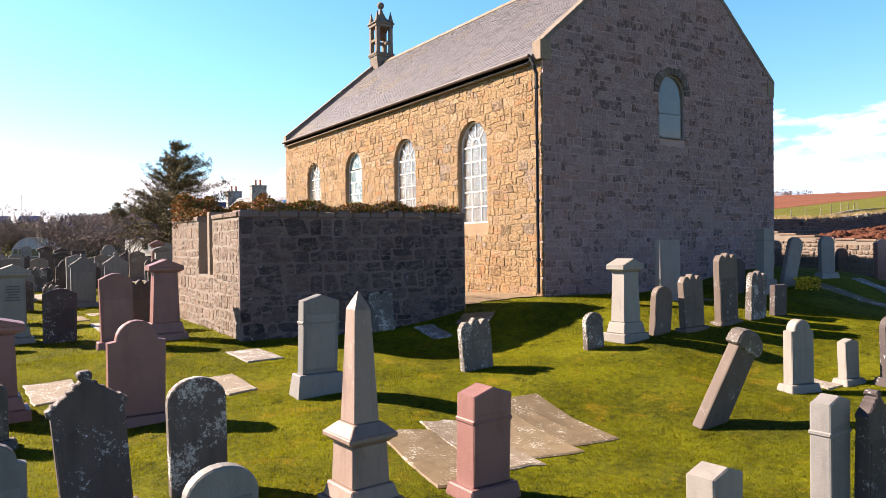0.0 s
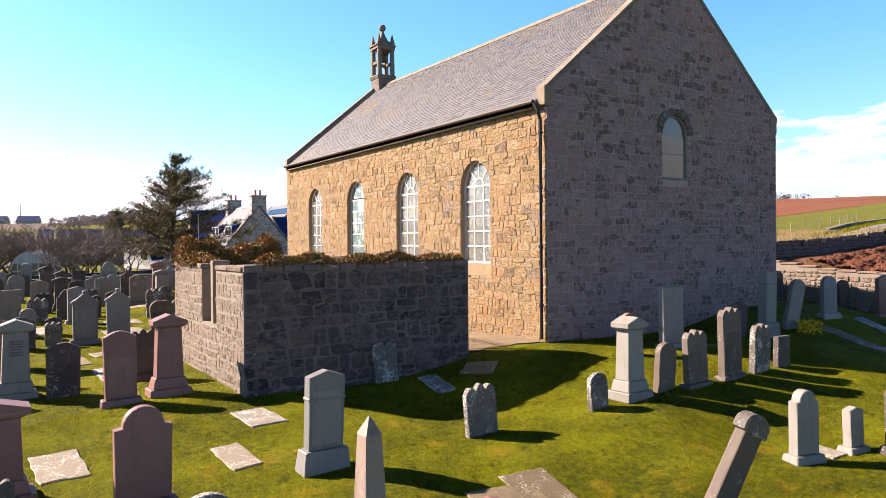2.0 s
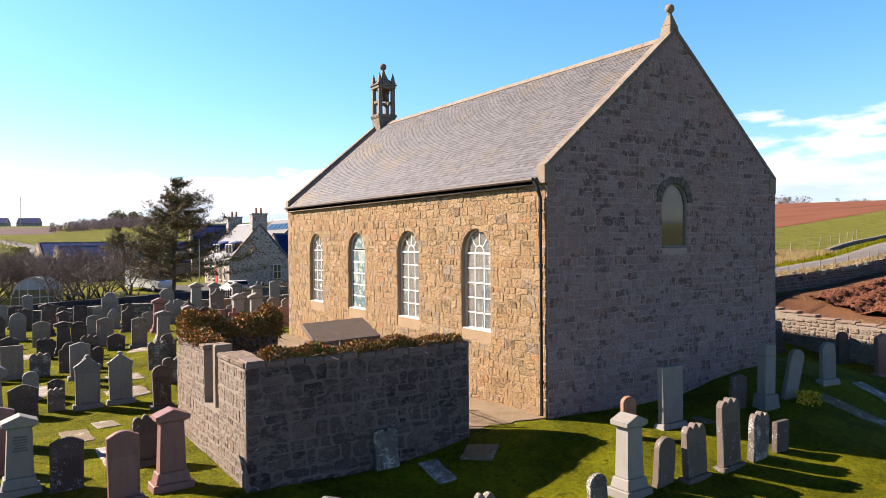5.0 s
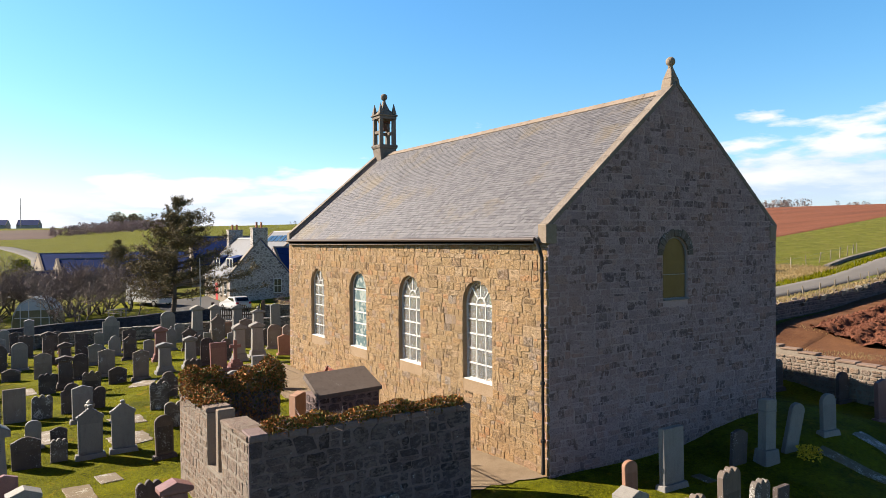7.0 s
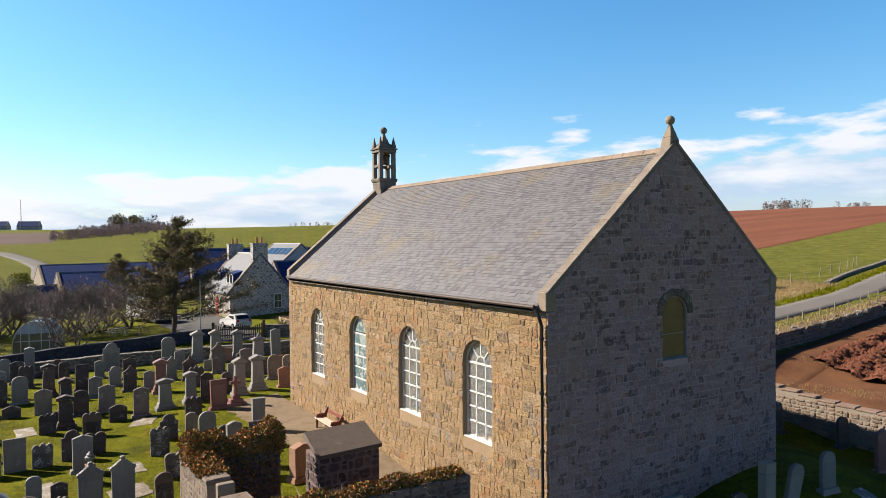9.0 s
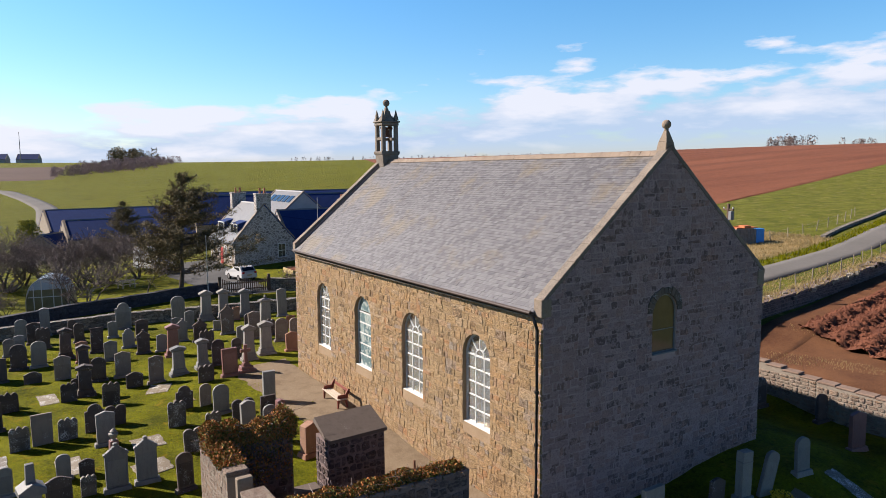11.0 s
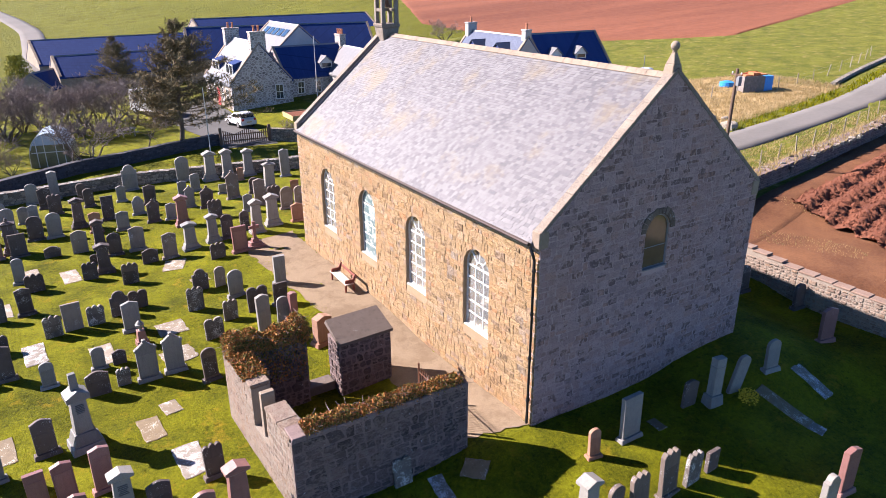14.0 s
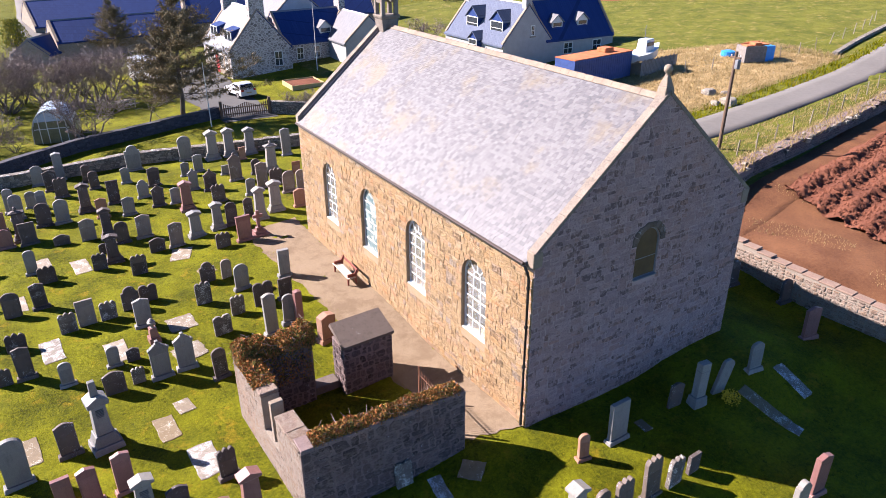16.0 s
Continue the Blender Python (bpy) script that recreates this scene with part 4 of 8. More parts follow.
# birdcage belfry on the far gable
bx, by, bz = XM + 0.02, Y1 - 0.5, APEX - 0.3
part("belfry_base", frustum(bz - 0.5, bz + 0.4, 0.78, 0.8, 1.0, 0.92, 0.03, None, bx, by), M["belfry"], church)
bm = frustum(bz + 0.4, bz + 0.5, 1.02, 0.94, 1.12, 1.02, 0.015, None, bx, by)
box(bx - 0.56, bx + 0.56, by - 0.51, by + 0.51, bz + 0.5, bz + 0.6, 0.02, bm)
part("belfry_course", bm, M["belfry"], church)
for sx in (-1, 1):
    for sy in (-1, 1):
        part("belfry_pillar", frustum(bz + 0.6, bz + 2.0, 0.22, 0.22, 0.2, 0.2, 0.025, None, bx + sx * 0.39, by + sy * 0.35), M["belfry"], church)
        part("pinnacle", frustum(bz + 2.28, bz + 2.86, 0.24, 0.24, 0.02, 0.02, 0.006, None, bx + sx * 0.4, by + sy * 0.36), M["belfry"], church)
    part("belfry_rail", box(bx + sx * 0.39 - 0.08, bx + sx * 0.39 + 0.08, by - 0.25, by + 0.25, bz + 1.2, bz + 1.36, 0.015), M["belfry"], church)
part("belfry_rail", box(bx - 0.29, bx + 0.29, by + 0.28, by + 0.43, bz + 1.2, bz + 1.36, 0.015), M["belfry"], church)
bm = box(bx - 0.52, bx + 0.52, by - 0.47, by + 0.47, bz + 2.0, bz + 2.16, 0.02)
box(bx - 0.58, bx + 0.58, by - 0.53, by + 0.53, bz + 2.16, bz + 2.25, 0.025, bm)
part("belfry_cornice", bm, M["belfry"], church)
bm = frustum(bz + 2.25, bz + 2.52, 0.92, 0.84, 0.52, 0.48, 0.02, None, bx, by)
frustum(bz + 2.52, bz + 2.86, 0.46, 0.42, 0.2, 0.2, 0.01, bm, bx, by)
frustum(bz + 2.86, bz + 3.08, 0.2, 0.2, 0.1, 0.1, 0.01, bm, bx, by)
part("belfry_cap", bm, M["belfry"], church)
bm = lathe([(0.06, bz + 3.04), (0.08, bz + 3.08)] + [(0.19 * math.sin(a), bz + 3.24 - 0.19 * math.cos(a)) for a in np.linspace(0.5, 3.0, 9)], 16, None, bx, by)
part("belfry_ball", from_bm("belfry_ball", bm, M["belfry"], True), None, church)
bm = lathe([(0.24, bz + 1.4), (0.22, bz + 1.45), (0.16, bz + 1.58), (0.13, bz + 1.76), (0.05, bz + 1.84)], 14, None, bx, by)
part("bell", bm, M["rust_iron"], church, "small dark bell")
part("bell_beam", box(bx - 0.36, bx + 0.36, by - 0.05, by + 0.05, bz + 1.82, bz + 1.93), M["rust_iron"], church)

# gutter and downpipes
bm = tube([(X0 - 0.24, Y0 + 0.3, EAVE + 0.0), (X0 - 0.24, Y1 - 0.3, EAVE + 0.03)], 0.058, 8)
part("gutter", bm, M["gutter_iron"], church, "dark brown cast-iron gutter")
part("fascia", box(X0 - 0.16, X0 - 0.005, Y0 + 0.44, Y1 - 0.44, EAVE - 0.16, EAVE - 0.03), M["dressed"], church)
for yy in (Y0 + 0.14,):
    bm = tube([(X0 - 0.24, yy + 0.1, EAVE - 0.05), (X0 - 0.2, yy, EAVE - 0.28), (X0 - 0.12, yy, EAVE - 0.5), (X0 - 0.12, yy, 1.72)], 0.05, 8)
    for z in (2.6, 4.2, 5.8, 7.3):
        tube([(X0 - 0.12, yy, z), (X0 - 0.12, yy, z + 0.08)], 0.068, 8, bm)
    part("downpipe", bm, M["black_iron"], church, "black iron downpipe")

def voussoirs(parent, m, c, r, spring, ring, n, one):
    """Wedge stones round an arch."""
    for i in range(n):
        a0, a1 = math.pi * i / n + 0.012, math.pi * (i + 1) / n - 0.012
        bm = bmesh.new()
        out = ring * rs.uniform(0.85, 1.2)
        for y in (0.0, -0.045 + rs.uniform(-0.012, 0.012)):
            k = 0.0 if y == 0 else 0.012
            for a, q in ((a0, r + k), (a1, r + k), (a1, r + out - k), (a0, r + out - k)):
                bm.verts.new((c - q * math.cos(a), y, spring + q * math.sin(a)))
        bm.verts.ensure_lookup_table()
        v = bm.verts
        for f in ((4, 5, 6, 7), (0, 1, 5, 4), (1, 2, 6, 5), (2, 3, 7, 6), (3, 0, 4, 7)):
            bm.faces.new([v[k] for k in f])
        part("voussoir", bm, one, parent).matrix_world = m


def arched_window(m, u0, u1, sill, spring, kind):
    """A round-headed window set back in its opening: frame, sill, bars and panes. kind: astragal, leaded or sheet."""
    w = thing("window", m, "", "")
    c, r, back_y = (u0 + u1) / 2, (u1 - u0) / 2, 0.15 if kind != "sheet" else 0.05
    white = M["white_paint"] if kind != "sheet" else M["lead"]
    fw = 0.055 if kind != "sheet" else 0.05

    def outline(q):
        half = r - q
        return [(c - half, sill + q)] + [(c + half, sill + q)] + [(c + half * math.cos(a), spring + half * math.sin(a)) for a in np.linspace(0, math.pi, 17)]

    bm = bmesh.new()
    rings = []
    for q, y in ((0.0, back_y), (fw, back_y), (fw, back_y + 0.07), (0.0, back_y + 0.07)):
        rings.append([bm.verts.new((x, y, z)) for x, z in outline(q)])
    for a, b in zip(rings, rings[1:] + rings[:1]):
        n = len(a)
        for i in range(n):
            bm.faces.new((a[i], a[(i + 1) % n], b[(i + 1) % n], b[i]))
    part("window_frame", bm, white, w)
    part("window_sill", box(u0 + 0.004, u1 - 0.004, back_y - 0.13, back_y + 0.05, sill - 0.02, sill + 0.03, 0.012), white if kind != "sheet" else M["lead"], w)
    rows = [sill + fw + (spring - sill - fw) * i / 5 for i in range(6)] if kind != "leaded" else [sill + fw + (spring + 0.25 - sill - fw) * i / 5.5 for i in range(7)]
    bars, bw = [], 0.022

    def bar(x0, z0, x1, z1, name="glazing_bar", half=bw):
        d = Vector((x1 - x0, 0, z1 - z0))
        p = d.normalized().cross(Vector((0, 1, 0))) * half
        bm = bmesh.new()
        vs = [bm.verts.new((x + s * p.x, y, z + s * p.z)) for y in (back_y + 0.008, back_y + 0.05) for x, z, s in ((x0, z0, -1), (x1, z1, -1), (x1, z1, 1), (x0, z0, 1))]
        for f in ((0, 1, 2, 3), (4, 7, 6, 5), (0, 4, 5, 1), (1, 5, 6, 2), (2, 6, 7, 3), (3, 7, 4, 0)):
            bm.faces.new([vs[k] for k in f])
        part(name, bm, white, w)

    def pane(points, material):
        bm = bmesh.new()
        a = [bm.verts.new((x, back_y + 0.026, z)) for x, z in points]
        b = [bm.verts.new((x, back_y + 0.032, z)) for x, z in points]
        bm.faces.new(a)
        bm.faces.new(b[::-1])
        for i in range(len(a)):
            bm.faces.new((a[i], a[(i + 1) % len(a)], b[(i + 1) % len(a)], b[i]))
        ob = part("pane", bm, material, w)
        ob.visible_shadow = False

    half = r - fw
    if kind == "sheet":
        pane(outline(fw), M["gable_sheet"])
        bar(c - half, sill + 0.78, c + half, sill + 0.78, "window_rail", 0.012)
    elif kind == "leaded":
        for z in rows[1:-1]:
            hz = half if z <= spring else math.sqrt(max(0.01, half * half - (z - spring) ** 2))
            bar(c - hz, z, c + hz, z, "glazing_bar", 0.03)
        for z0, z1 in zip(rows, rows[1:-1]):
            pane([(c - half, z0), (c + half, z0), (c + half, z1), (c - half, z1)] if z1 <= spring else
                 [(c - half, z0), (c + half, z0), (c + half, spring), (c + half * 0.98, z1), (c - half * 0.98, z1), (c - half, spring)], M["stained"])
        zt = rows[-2]
        pane([(c + half * math.cos(a), max(zt, spring + half * math.sin(a))) for a in np.linspace(0.12, math.pi - 0.12, 13)], M["stained"])
    else:
        cols = [c - half, c - half / 3, c + half / 3, c + half]
        for x in cols[1:3]:
            bar(x, sill + fw, x, spring)
        for z in rows[1:]:
            bar(c - half, z, c + half, z, "glazing_bar", bw if z < spring - 0.01 else 0.03)
        for z0, z1 in zip(rows, rows[1:]):
            for a, b in zip(cols, cols[1:]):
                pane([(a, z0), (b, z0), (b, z1), (a, z1)], M["pane"])
        inner = half / 3
        arc = np.linspace(0, math.pi, 7)
        for a0, a1 in zip(arc, arc[1:]):
            bar(c + inner * math.cos(a0), spring + inner * math.sin(a0), c + inner * math.cos(a1), spring + inner * math.sin(a1))
        spokes = (0.0, math.pi * 0.27, math.pi * 0.5, math.pi * 0.73, math.pi)
        for a in spokes[1:-1]:
            bar(c + inner * math.cos(a), spring + inner * math.sin(a), c + half * math.cos(a), spring + half * math.sin(a))
        pane([(c + inner * math.cos(a), spring + inner * math.sin(a)) for a in arc], M["pane"])
        for a0, a1 in zip(spokes, spokes[1:]):
            s = np.linspace(a0, a1, 6)
            pane([(c + half * math.cos(a), spring + half * math.sin(a)) for a in s] + [(c + inner * math.cos(a), spring + inner * math.sin(a)) for a in s[::-1]], M["pane"])
    return w


for i, (a, b) in enumerate(WINDOWS):
    win = arched_window(long_m, a, b, SILL, SPRING, "leaded" if i == 1 else "astragal")
    win.name = "window_%d" % (i + 1)
    tagged(win, "round-headed stained window with white horizontal bars" if i == 1 else "round-headed white sash window with fan of glazing bars", "window", "church windows", "structure")
win = arched_window(gable_m, GW[0], GW[1], GW[2], GW[3], "sheet")
win.name = "window_5"
tagged(win, "round-headed gable window closed with a yellowed sheet", "window", "church windows", "structure")
for i, h in enumerate(east_holes):
    win = arched_window(east_m, h[0], h[1], SILL, SPRING, "astragal")
    win.name = "window_%d" % (i + 6)
    tagged(win, "round-headed white sash window with fan of glazing bars", "window", "church windows", "structure")

# bench by the long wall
bench = thing("bench", pose(12.42, 28.5, gz(12.5, 28.6), 0, 0, -92), "weathered pale plank bench with dark red iron ends", "bench")
for k in range(3):
    part("seat_slat", box(-1.0, 1.0, -0.26 + k * 0.15, -0.135 + k * 0.15, 0.42, 0.46, 0.006), M["bench_wood"], bench)
part("back_slat", box(-0.95, 0.95, 0.3, 0.34, 0.66, 0.8, 0.006), M["bench_iron"], bench)
for x in (-0.85, 0.85):
    end = slab_of([(-0.24, 0.0), (-0.18, 0.0), (-0.14, 0.36), (0.12, 0.36), (0.2, 0.0), (0.27, 0.0), (0.24, 0.4), (0.36, 0.84), (0.29, 0.86), (0.14, 0.62), (-0.2, 0.62), (-0.24, 0.42)], 0.06, 0.008)
    part("bench_end", end, M["bench_iron"], bench, "dark red cast-iron end").matrix_basis = Matrix.Translation((x, 0, 0)) @ Matrix.Rotation(radians(90), 4, "Z")

# ---- paths ----
drape("gravel_path", [(10.9, 15.75), (13.15, 14.95), (13.15, 37.2), (9.9, 36.8)], 10, 60, M["gravel"], 0.02, "pale gravel path beside the church wall", "path", 0.25)

# ---- roofless burial aisle ----
RX0, RX1, RY0, RY1, RT, RB = 5.0, 10.8, 15.6, 21.75, 3.88, 0.75
ruin = thing("burial_enclosure", Matrix.Identity(4), "roofless rubble burial enclosure with ivy on its walls", "ruin")
front_m = Matrix.Translation((RX0, RY0, RB)) @ pose(0, 0, 0, 0, 0, -2.0)
FW = 5.81
part("front_wall", wall_mesh(FW, lambda u: RT - RB - 0.12, 0.62, ()), M["mortar_ruin_shade"], ruin, "rubble front wall coloured dark for its shade").matrix_world = front_m
side_m = Matrix.Translation((4.86, RY1, RB)) @ pose(0, 0, 0, 0, 0, -88.7)
SW = 6.1
gap = (2.86, 4.12)
part("side_wall", wall_mesh(gap[0], lambda u: RT - RB - 0.12, 0.62, ()), M["mortar_side"], ruin, "pale rubble side wall").matrix_world = side_m
part("side_wall", wall_mesh(SW - gap[1], lambda u: RT - RB - 0.12, 0.62, ()), M["mortar_side"], ruin, "pale rubble side wall").matrix_world = side_m @ Matrix.Translation((gap[1], 0, 0))
part("side_wall", wall_mesh(gap[1] - gap[0], lambda u: 2.42 - RB, 0.62, ()), M["mortar_side"], ruin, "broken sill of the opening").matrix_world = side_m @ Matrix.Translation((gap[0], 0, 0))
back_m = Matrix.Translation((4.9, RY1 - 0.7, RB))
part("back_wall", wall_mesh(2.75, lambda u: RT - RB + 0.05, 0.68, ()), M["mortar_ruin_shade"], ruin, "rubble back wall under ivy").matrix_world = back_m
part("mullion", box(0, 0.22, 0.06, 0.5, 2.36 - RB, RT - RB + 0.1, 0.02), M["dressed"], ruin, "upright dressed stone mullion").matrix_world = side_m @ Matrix.Translation((3.42, 0, 0))
part("threshold", box(7.6, 8.65, 21.05, 21.65, 1.3, 1.66, 0.03), M["tomb_slab"], ruin, "worn stone threshold")


def coping(m, length, thick, z, n, name="coping_stone", over=0.05, material=None, high=0.15):
    u = 0.0
    for i in range(n):
        w = length / n
        part(name, box(u + 0.006, u + w - 0.006, -over - rs.uniform(0, 0.03), thick + over, z, z + high + rs.uniform(-0.02, 0.025), 0.025), material or M["dressed"], ruin).matrix_world = m
        u += w


coping(front_m, FW, 0.62, RT - RB - 0.12, 13, material=M["mortar_ruin_shade"], over=0.03)
coping(side_m, gap[0], 0.62, RT - RB - 0.12, 4, material=M["ruinside"], over=0.02, high=0.12)
coping(side_m @ Matrix.Translation((gap[1], 0, 0)), SW - gap[1], 0.62, RT - RB - 0.12, 2, material=M["ruinside"], over=0.02, high=0.12)

# stone tomb house inside, with a sloping slab roof
tomb = thing("tomb", Matrix.Identity(4), "square rubble tomb with a sloping slab roof", "tomb")
tomb_m = Matrix.Translation((8.72, 20.62, 1.2))
part("tomb_wall", wall_mesh(2.1, lambda u: 2.16, 1.05, ()), M["mortar_ruin_shade"], tomb, "rubble walls coloured dark like the shaded front").matrix_world = tomb_m
bm = bmesh.new()
vs = [bm.verts.new(v) for v in ((8.66, 20.52, 3.32), (10.88, 20.52, 3.38), (10.88, 21.78, 3.84), (8.66, 21.78, 3.78), (8.66, 20.52, 3.44), (10.88, 20.52, 3.5), (10.84, 21.74, 3.97), (8.7, 21.74, 3.91))]
for f in ((3, 2, 1, 0), (4, 5, 6, 7), (0, 1, 5, 4), (1, 2, 6, 5), (2, 3, 7, 6), (3, 0, 4, 7)):
    bm.faces.new([vs[i] for i in f])
part("tomb_roof", bm, M["tomb_slab"], tomb, "sloping weathered slab")
# iron gate and rail on the open side
gate = thing("iron_gate", pose(10.78, 18.4, gz(10.7, 17.4), 0, 0, -91), "rusted iron spiked railing closing the enclosure", "railing")
for i in range(17):
    bm = tube([(i * 0.13, 0, 0.05), (i * 0.13, 0, 1.42)], 0.011, 6)
    tube([(i * 0.13, 0, 1.42), (i * 0.13, 0, 1.57)], 0.022, 6, bm, 0.1)
    part("railing_bar", bm, M["rust_iron"], gate)
for z in (0.16, 1.28):
    part("railing_rail", box(-0.05, 2.14, -0.012, 0.012, z, z + 0.03), M["rust_iron"], gate)
for x in (-0.06, 2.14):
    part("gate_post", box(x - 0.03, x + 0.03, -0.03, 0.03, 0, 1.65, 0.008), M["rust_iron"], gate)

# ---- memorials ----
STONE_WORDS = {"m_dark": "dark weathered stone", "m_speck": "lichen-spotted grey stone", "m_grey": "grey granite", "m_white": "pale granite",
               "m_pink": "pink granite", "m_umber": "dark brown sandstone", "m_brown": "brown sandstone", "m_red": "red sandstone"}
TOP_WORDS = {"round": "round top", "shoulder": "shouldered round top", "gabled": "low pointed top", "ogee": "curved ogee top", "wavy": "scalloped top",
             "flat": "square top", "twin": "two round heads", "ornate": "carved scrolled top"}


def outline_of(kind, w, h):
    a = w / 2
    if kind == "round":
        r = a
        top = [(r * math.cos(t), h - r * 0.82 + 0.82 * r * math.sin(t)) for t in np.linspace(0, math.pi, 13)]
    elif kind == "shoulder":
        r = a * 0.72
        top = [(a, h - r - 0.02)] + [(r * math.cos(t), h - r + r * math.sin(t)) for t in np.linspace(0, math.pi, 11)] + [(-a, h - r - 0.02)]
    elif kind == "gabled":
        top = [(a, h - 0.32 * a), (0, h), (-a, h - 0.32 * a)]
    elif kind == "ogee":
        top = [(a * math.cos(t), h - 0.36 * a * (1 - math.sin(t) ** 3) - 0.02) for t in np.linspace(0, math.pi, 13)]
    elif kind == "wavy":
        top = [(x * a, h - 0.16 * w * (1 - abs(math.cos(1.5 * math.pi * x)) ** 0.8) - 0.10 * w * abs(x)) for x in np.linspace(1, -1, 19)]
    elif kind == "twin":
        top = [(a / 2 + a / 2 * math.cos(t), h - a * 0.4 + a * 0.4 * math.sin(t)) for t in np.linspace(0, math.pi * 0.93, 8)]
        top += [(-x, z) for x, z in top[::-1]]
    elif kind == "ornate":
        side = [(a, h - 0.62 * w), (a * 1.1, h - 0.58 * w), (a * 1.12, h - 0.5 * w), (a * 0.98, h - 0.46 * w)]
        for q in np.linspace(0.0, 1.0, 9):
            side.append((a * (0.95 - 0.74 * q) + 0.02 * w * math.sin(q * 22), h - 0.44 * w + 0.28 * w * q ** 1.15 + 0.018 * w * math.cos(q * 22)))
        side += [(a * 0.13, h - 0.14 * w), (a * 0.2, h - 0.09 * w), (a * 0.2, h - 0.04 * w), (a * 0.12, h - 0.005 * w)]
        top = side + [(-x, z) for x, z in side[::-1]]
    else:
        top = [(a, h), (-a, h)]
    k = 0.97
    return [(-a * k, 0.0), (a * k, 0.0)] + top


def headstone(kind, x, y, h, w, tone, thick=0.13, yaw=0.0, lean=0.0, tip=0.0, plinth=True, letters=0, step=0.0, collar=0.0):
    """A headstone. lean: degrees to its right; tip: degrees back."""
    z = gz(x, y) - 0.06
    yaw = yaw or rs.uniform(-4, 4)
    words = STONE_WORDS[tone] + " headstone with " + TOP_WORDS[kind]
    if abs(lean) > 8:
        words += ", leaning far over"
    elif h < 0.95:
        words = "low " + words
    elif h > 1.6:
        words = "tall " + words
    t = thing("headstone", pose(x, y, z, tip + rs.uniform(-2, 2), lean + rs.uniform(-1.5, 1.5), yaw), words + ("" if plinth else " in grass"), "headstone", "headstones")
    z0 = 0.0
    if plinth:
        ph = step or (0.2 if h > 1.1 else 0.15)
        part("plinth", frustum(0, ph, w + 0.2, thick + 0.2, w + 0.12, thick + 0.12, 0.015), M[tone], t)
        z0 = ph
    bm = slab_of([(px, pz + z0) for px, pz in outline_of(kind, w, h + 0.06 - z0)], thick, 0.014)
    part("slab", bm, M[tone], t)
    if collar:
        part("moulding", box(-w / 2 - 0.012, w / 2 + 0.012, -thick / 2 - 0.012, thick / 2 + 0.012, collar, collar + 0.05, 0.012), M[tone], t)
    face = {"round": 0.86, "gabled": 0.9, "flat": 0.95}.get(kind, 0.74)
    part("inscription_panel", box(-w * 0.4, w * 0.4, -thick / 2 - 0.006, -thick / 2 + 0.004, z0 + 0.08, max(z0 + 0.2, min(h * face - 0.1, h - 0.2)), 0.004), M[tone], t)
    for i in range(letters):
        lw = w * rs.uniform(0.3, 0.62)
        part("inscription_bar", box(-lw / 2, lw / 2, -thick / 2 - 0.004, -thick / 2 + 0.002, h - 0.42 - i * 0.085, h - 0.385 - i * 0.085), M["letters"], t)
    return t


def pedestal(x, y, h, w, tone, yaw=0.0, depth=0.0, cap="gabled", letters=0):
    """A monument on a stepped base with a tapered shaft and a moulded cap."""
    z = gz(x, y) - 0.05
    h += 0.05
    d = depth or w * 0.55
    t = thing("pedestal_monument", pose(x, y, z, rs.uniform(-1, 1), rs.uniform(-1, 1), yaw or rs.uniform(-3, 3)),
              STONE_WORDS[tone] + " pedestal monument with stepped base and moulded cap", "monument", "pedestal monuments")
    part("base", frustum(0, 0.2, w * 1.22, d * 1.4, w * 1.18, d * 1.34, 0.015), M[tone], t)
    part("plinth", frustum(0.2, 0.2 + h * 0.13, w * 1.02, d * 1.12, w * 0.88, d * 0.96, 0.015), M[tone], t)
    s0, s1 = 0.2 + h * 0.13, h * 0.84
    part("shaft", frustum(s0, s1, w * 0.78, d * 0.82, w * 0.68, d * 0.74, 0.012), M[tone], t)
    bm = frustum(s1, s1 + 0.05, w * 0.72, d * 0.78, w * 0.98, d * 1.0, 0.008)
    box(-w / 2, w / 2, -d * 0.52, d * 0.52, s1 + 0.05, s1 + 0.12, 0.008, bm)
    part("cornice", bm, M[tone], t)
    a = w * 0.5
    if cap == "gabled":
        part("cap", slab_of([(-a, s1 + 0.12), (a, s1 + 0.12), (a, s1 + 0.15), (0, h), (-a, s1 + 0.15)], d * 1.06, 0.01), M[tone], t)
    else:
        part("cap", frustum(s1 + 0.12, h - 0.12, w * 0.9, d * 0.9, w * 0.3, d * 0.4, 0.01), M[tone], t)
        part("urn", lathe([(0.05, h - 0.12), (0.09, h - 0.08), (0.1, h), (0.06, h + 0.05), (0.08, h + 0.08), (0.02, h + 0.12)], 10), M[tone], t)
    for i in range(letters):
        lw = w * rs.uniform(0.25, 0.5)
        part("inscription_bar", box(-lw / 2, lw / 2, -d * 0.42 - 0.012, -d * 0.42 + 0.03, s1 - 0.2 - i * 0.06, s1 - 0.178 - i * 0.06), M["letters"], t)
    return t


LEDGERS = []


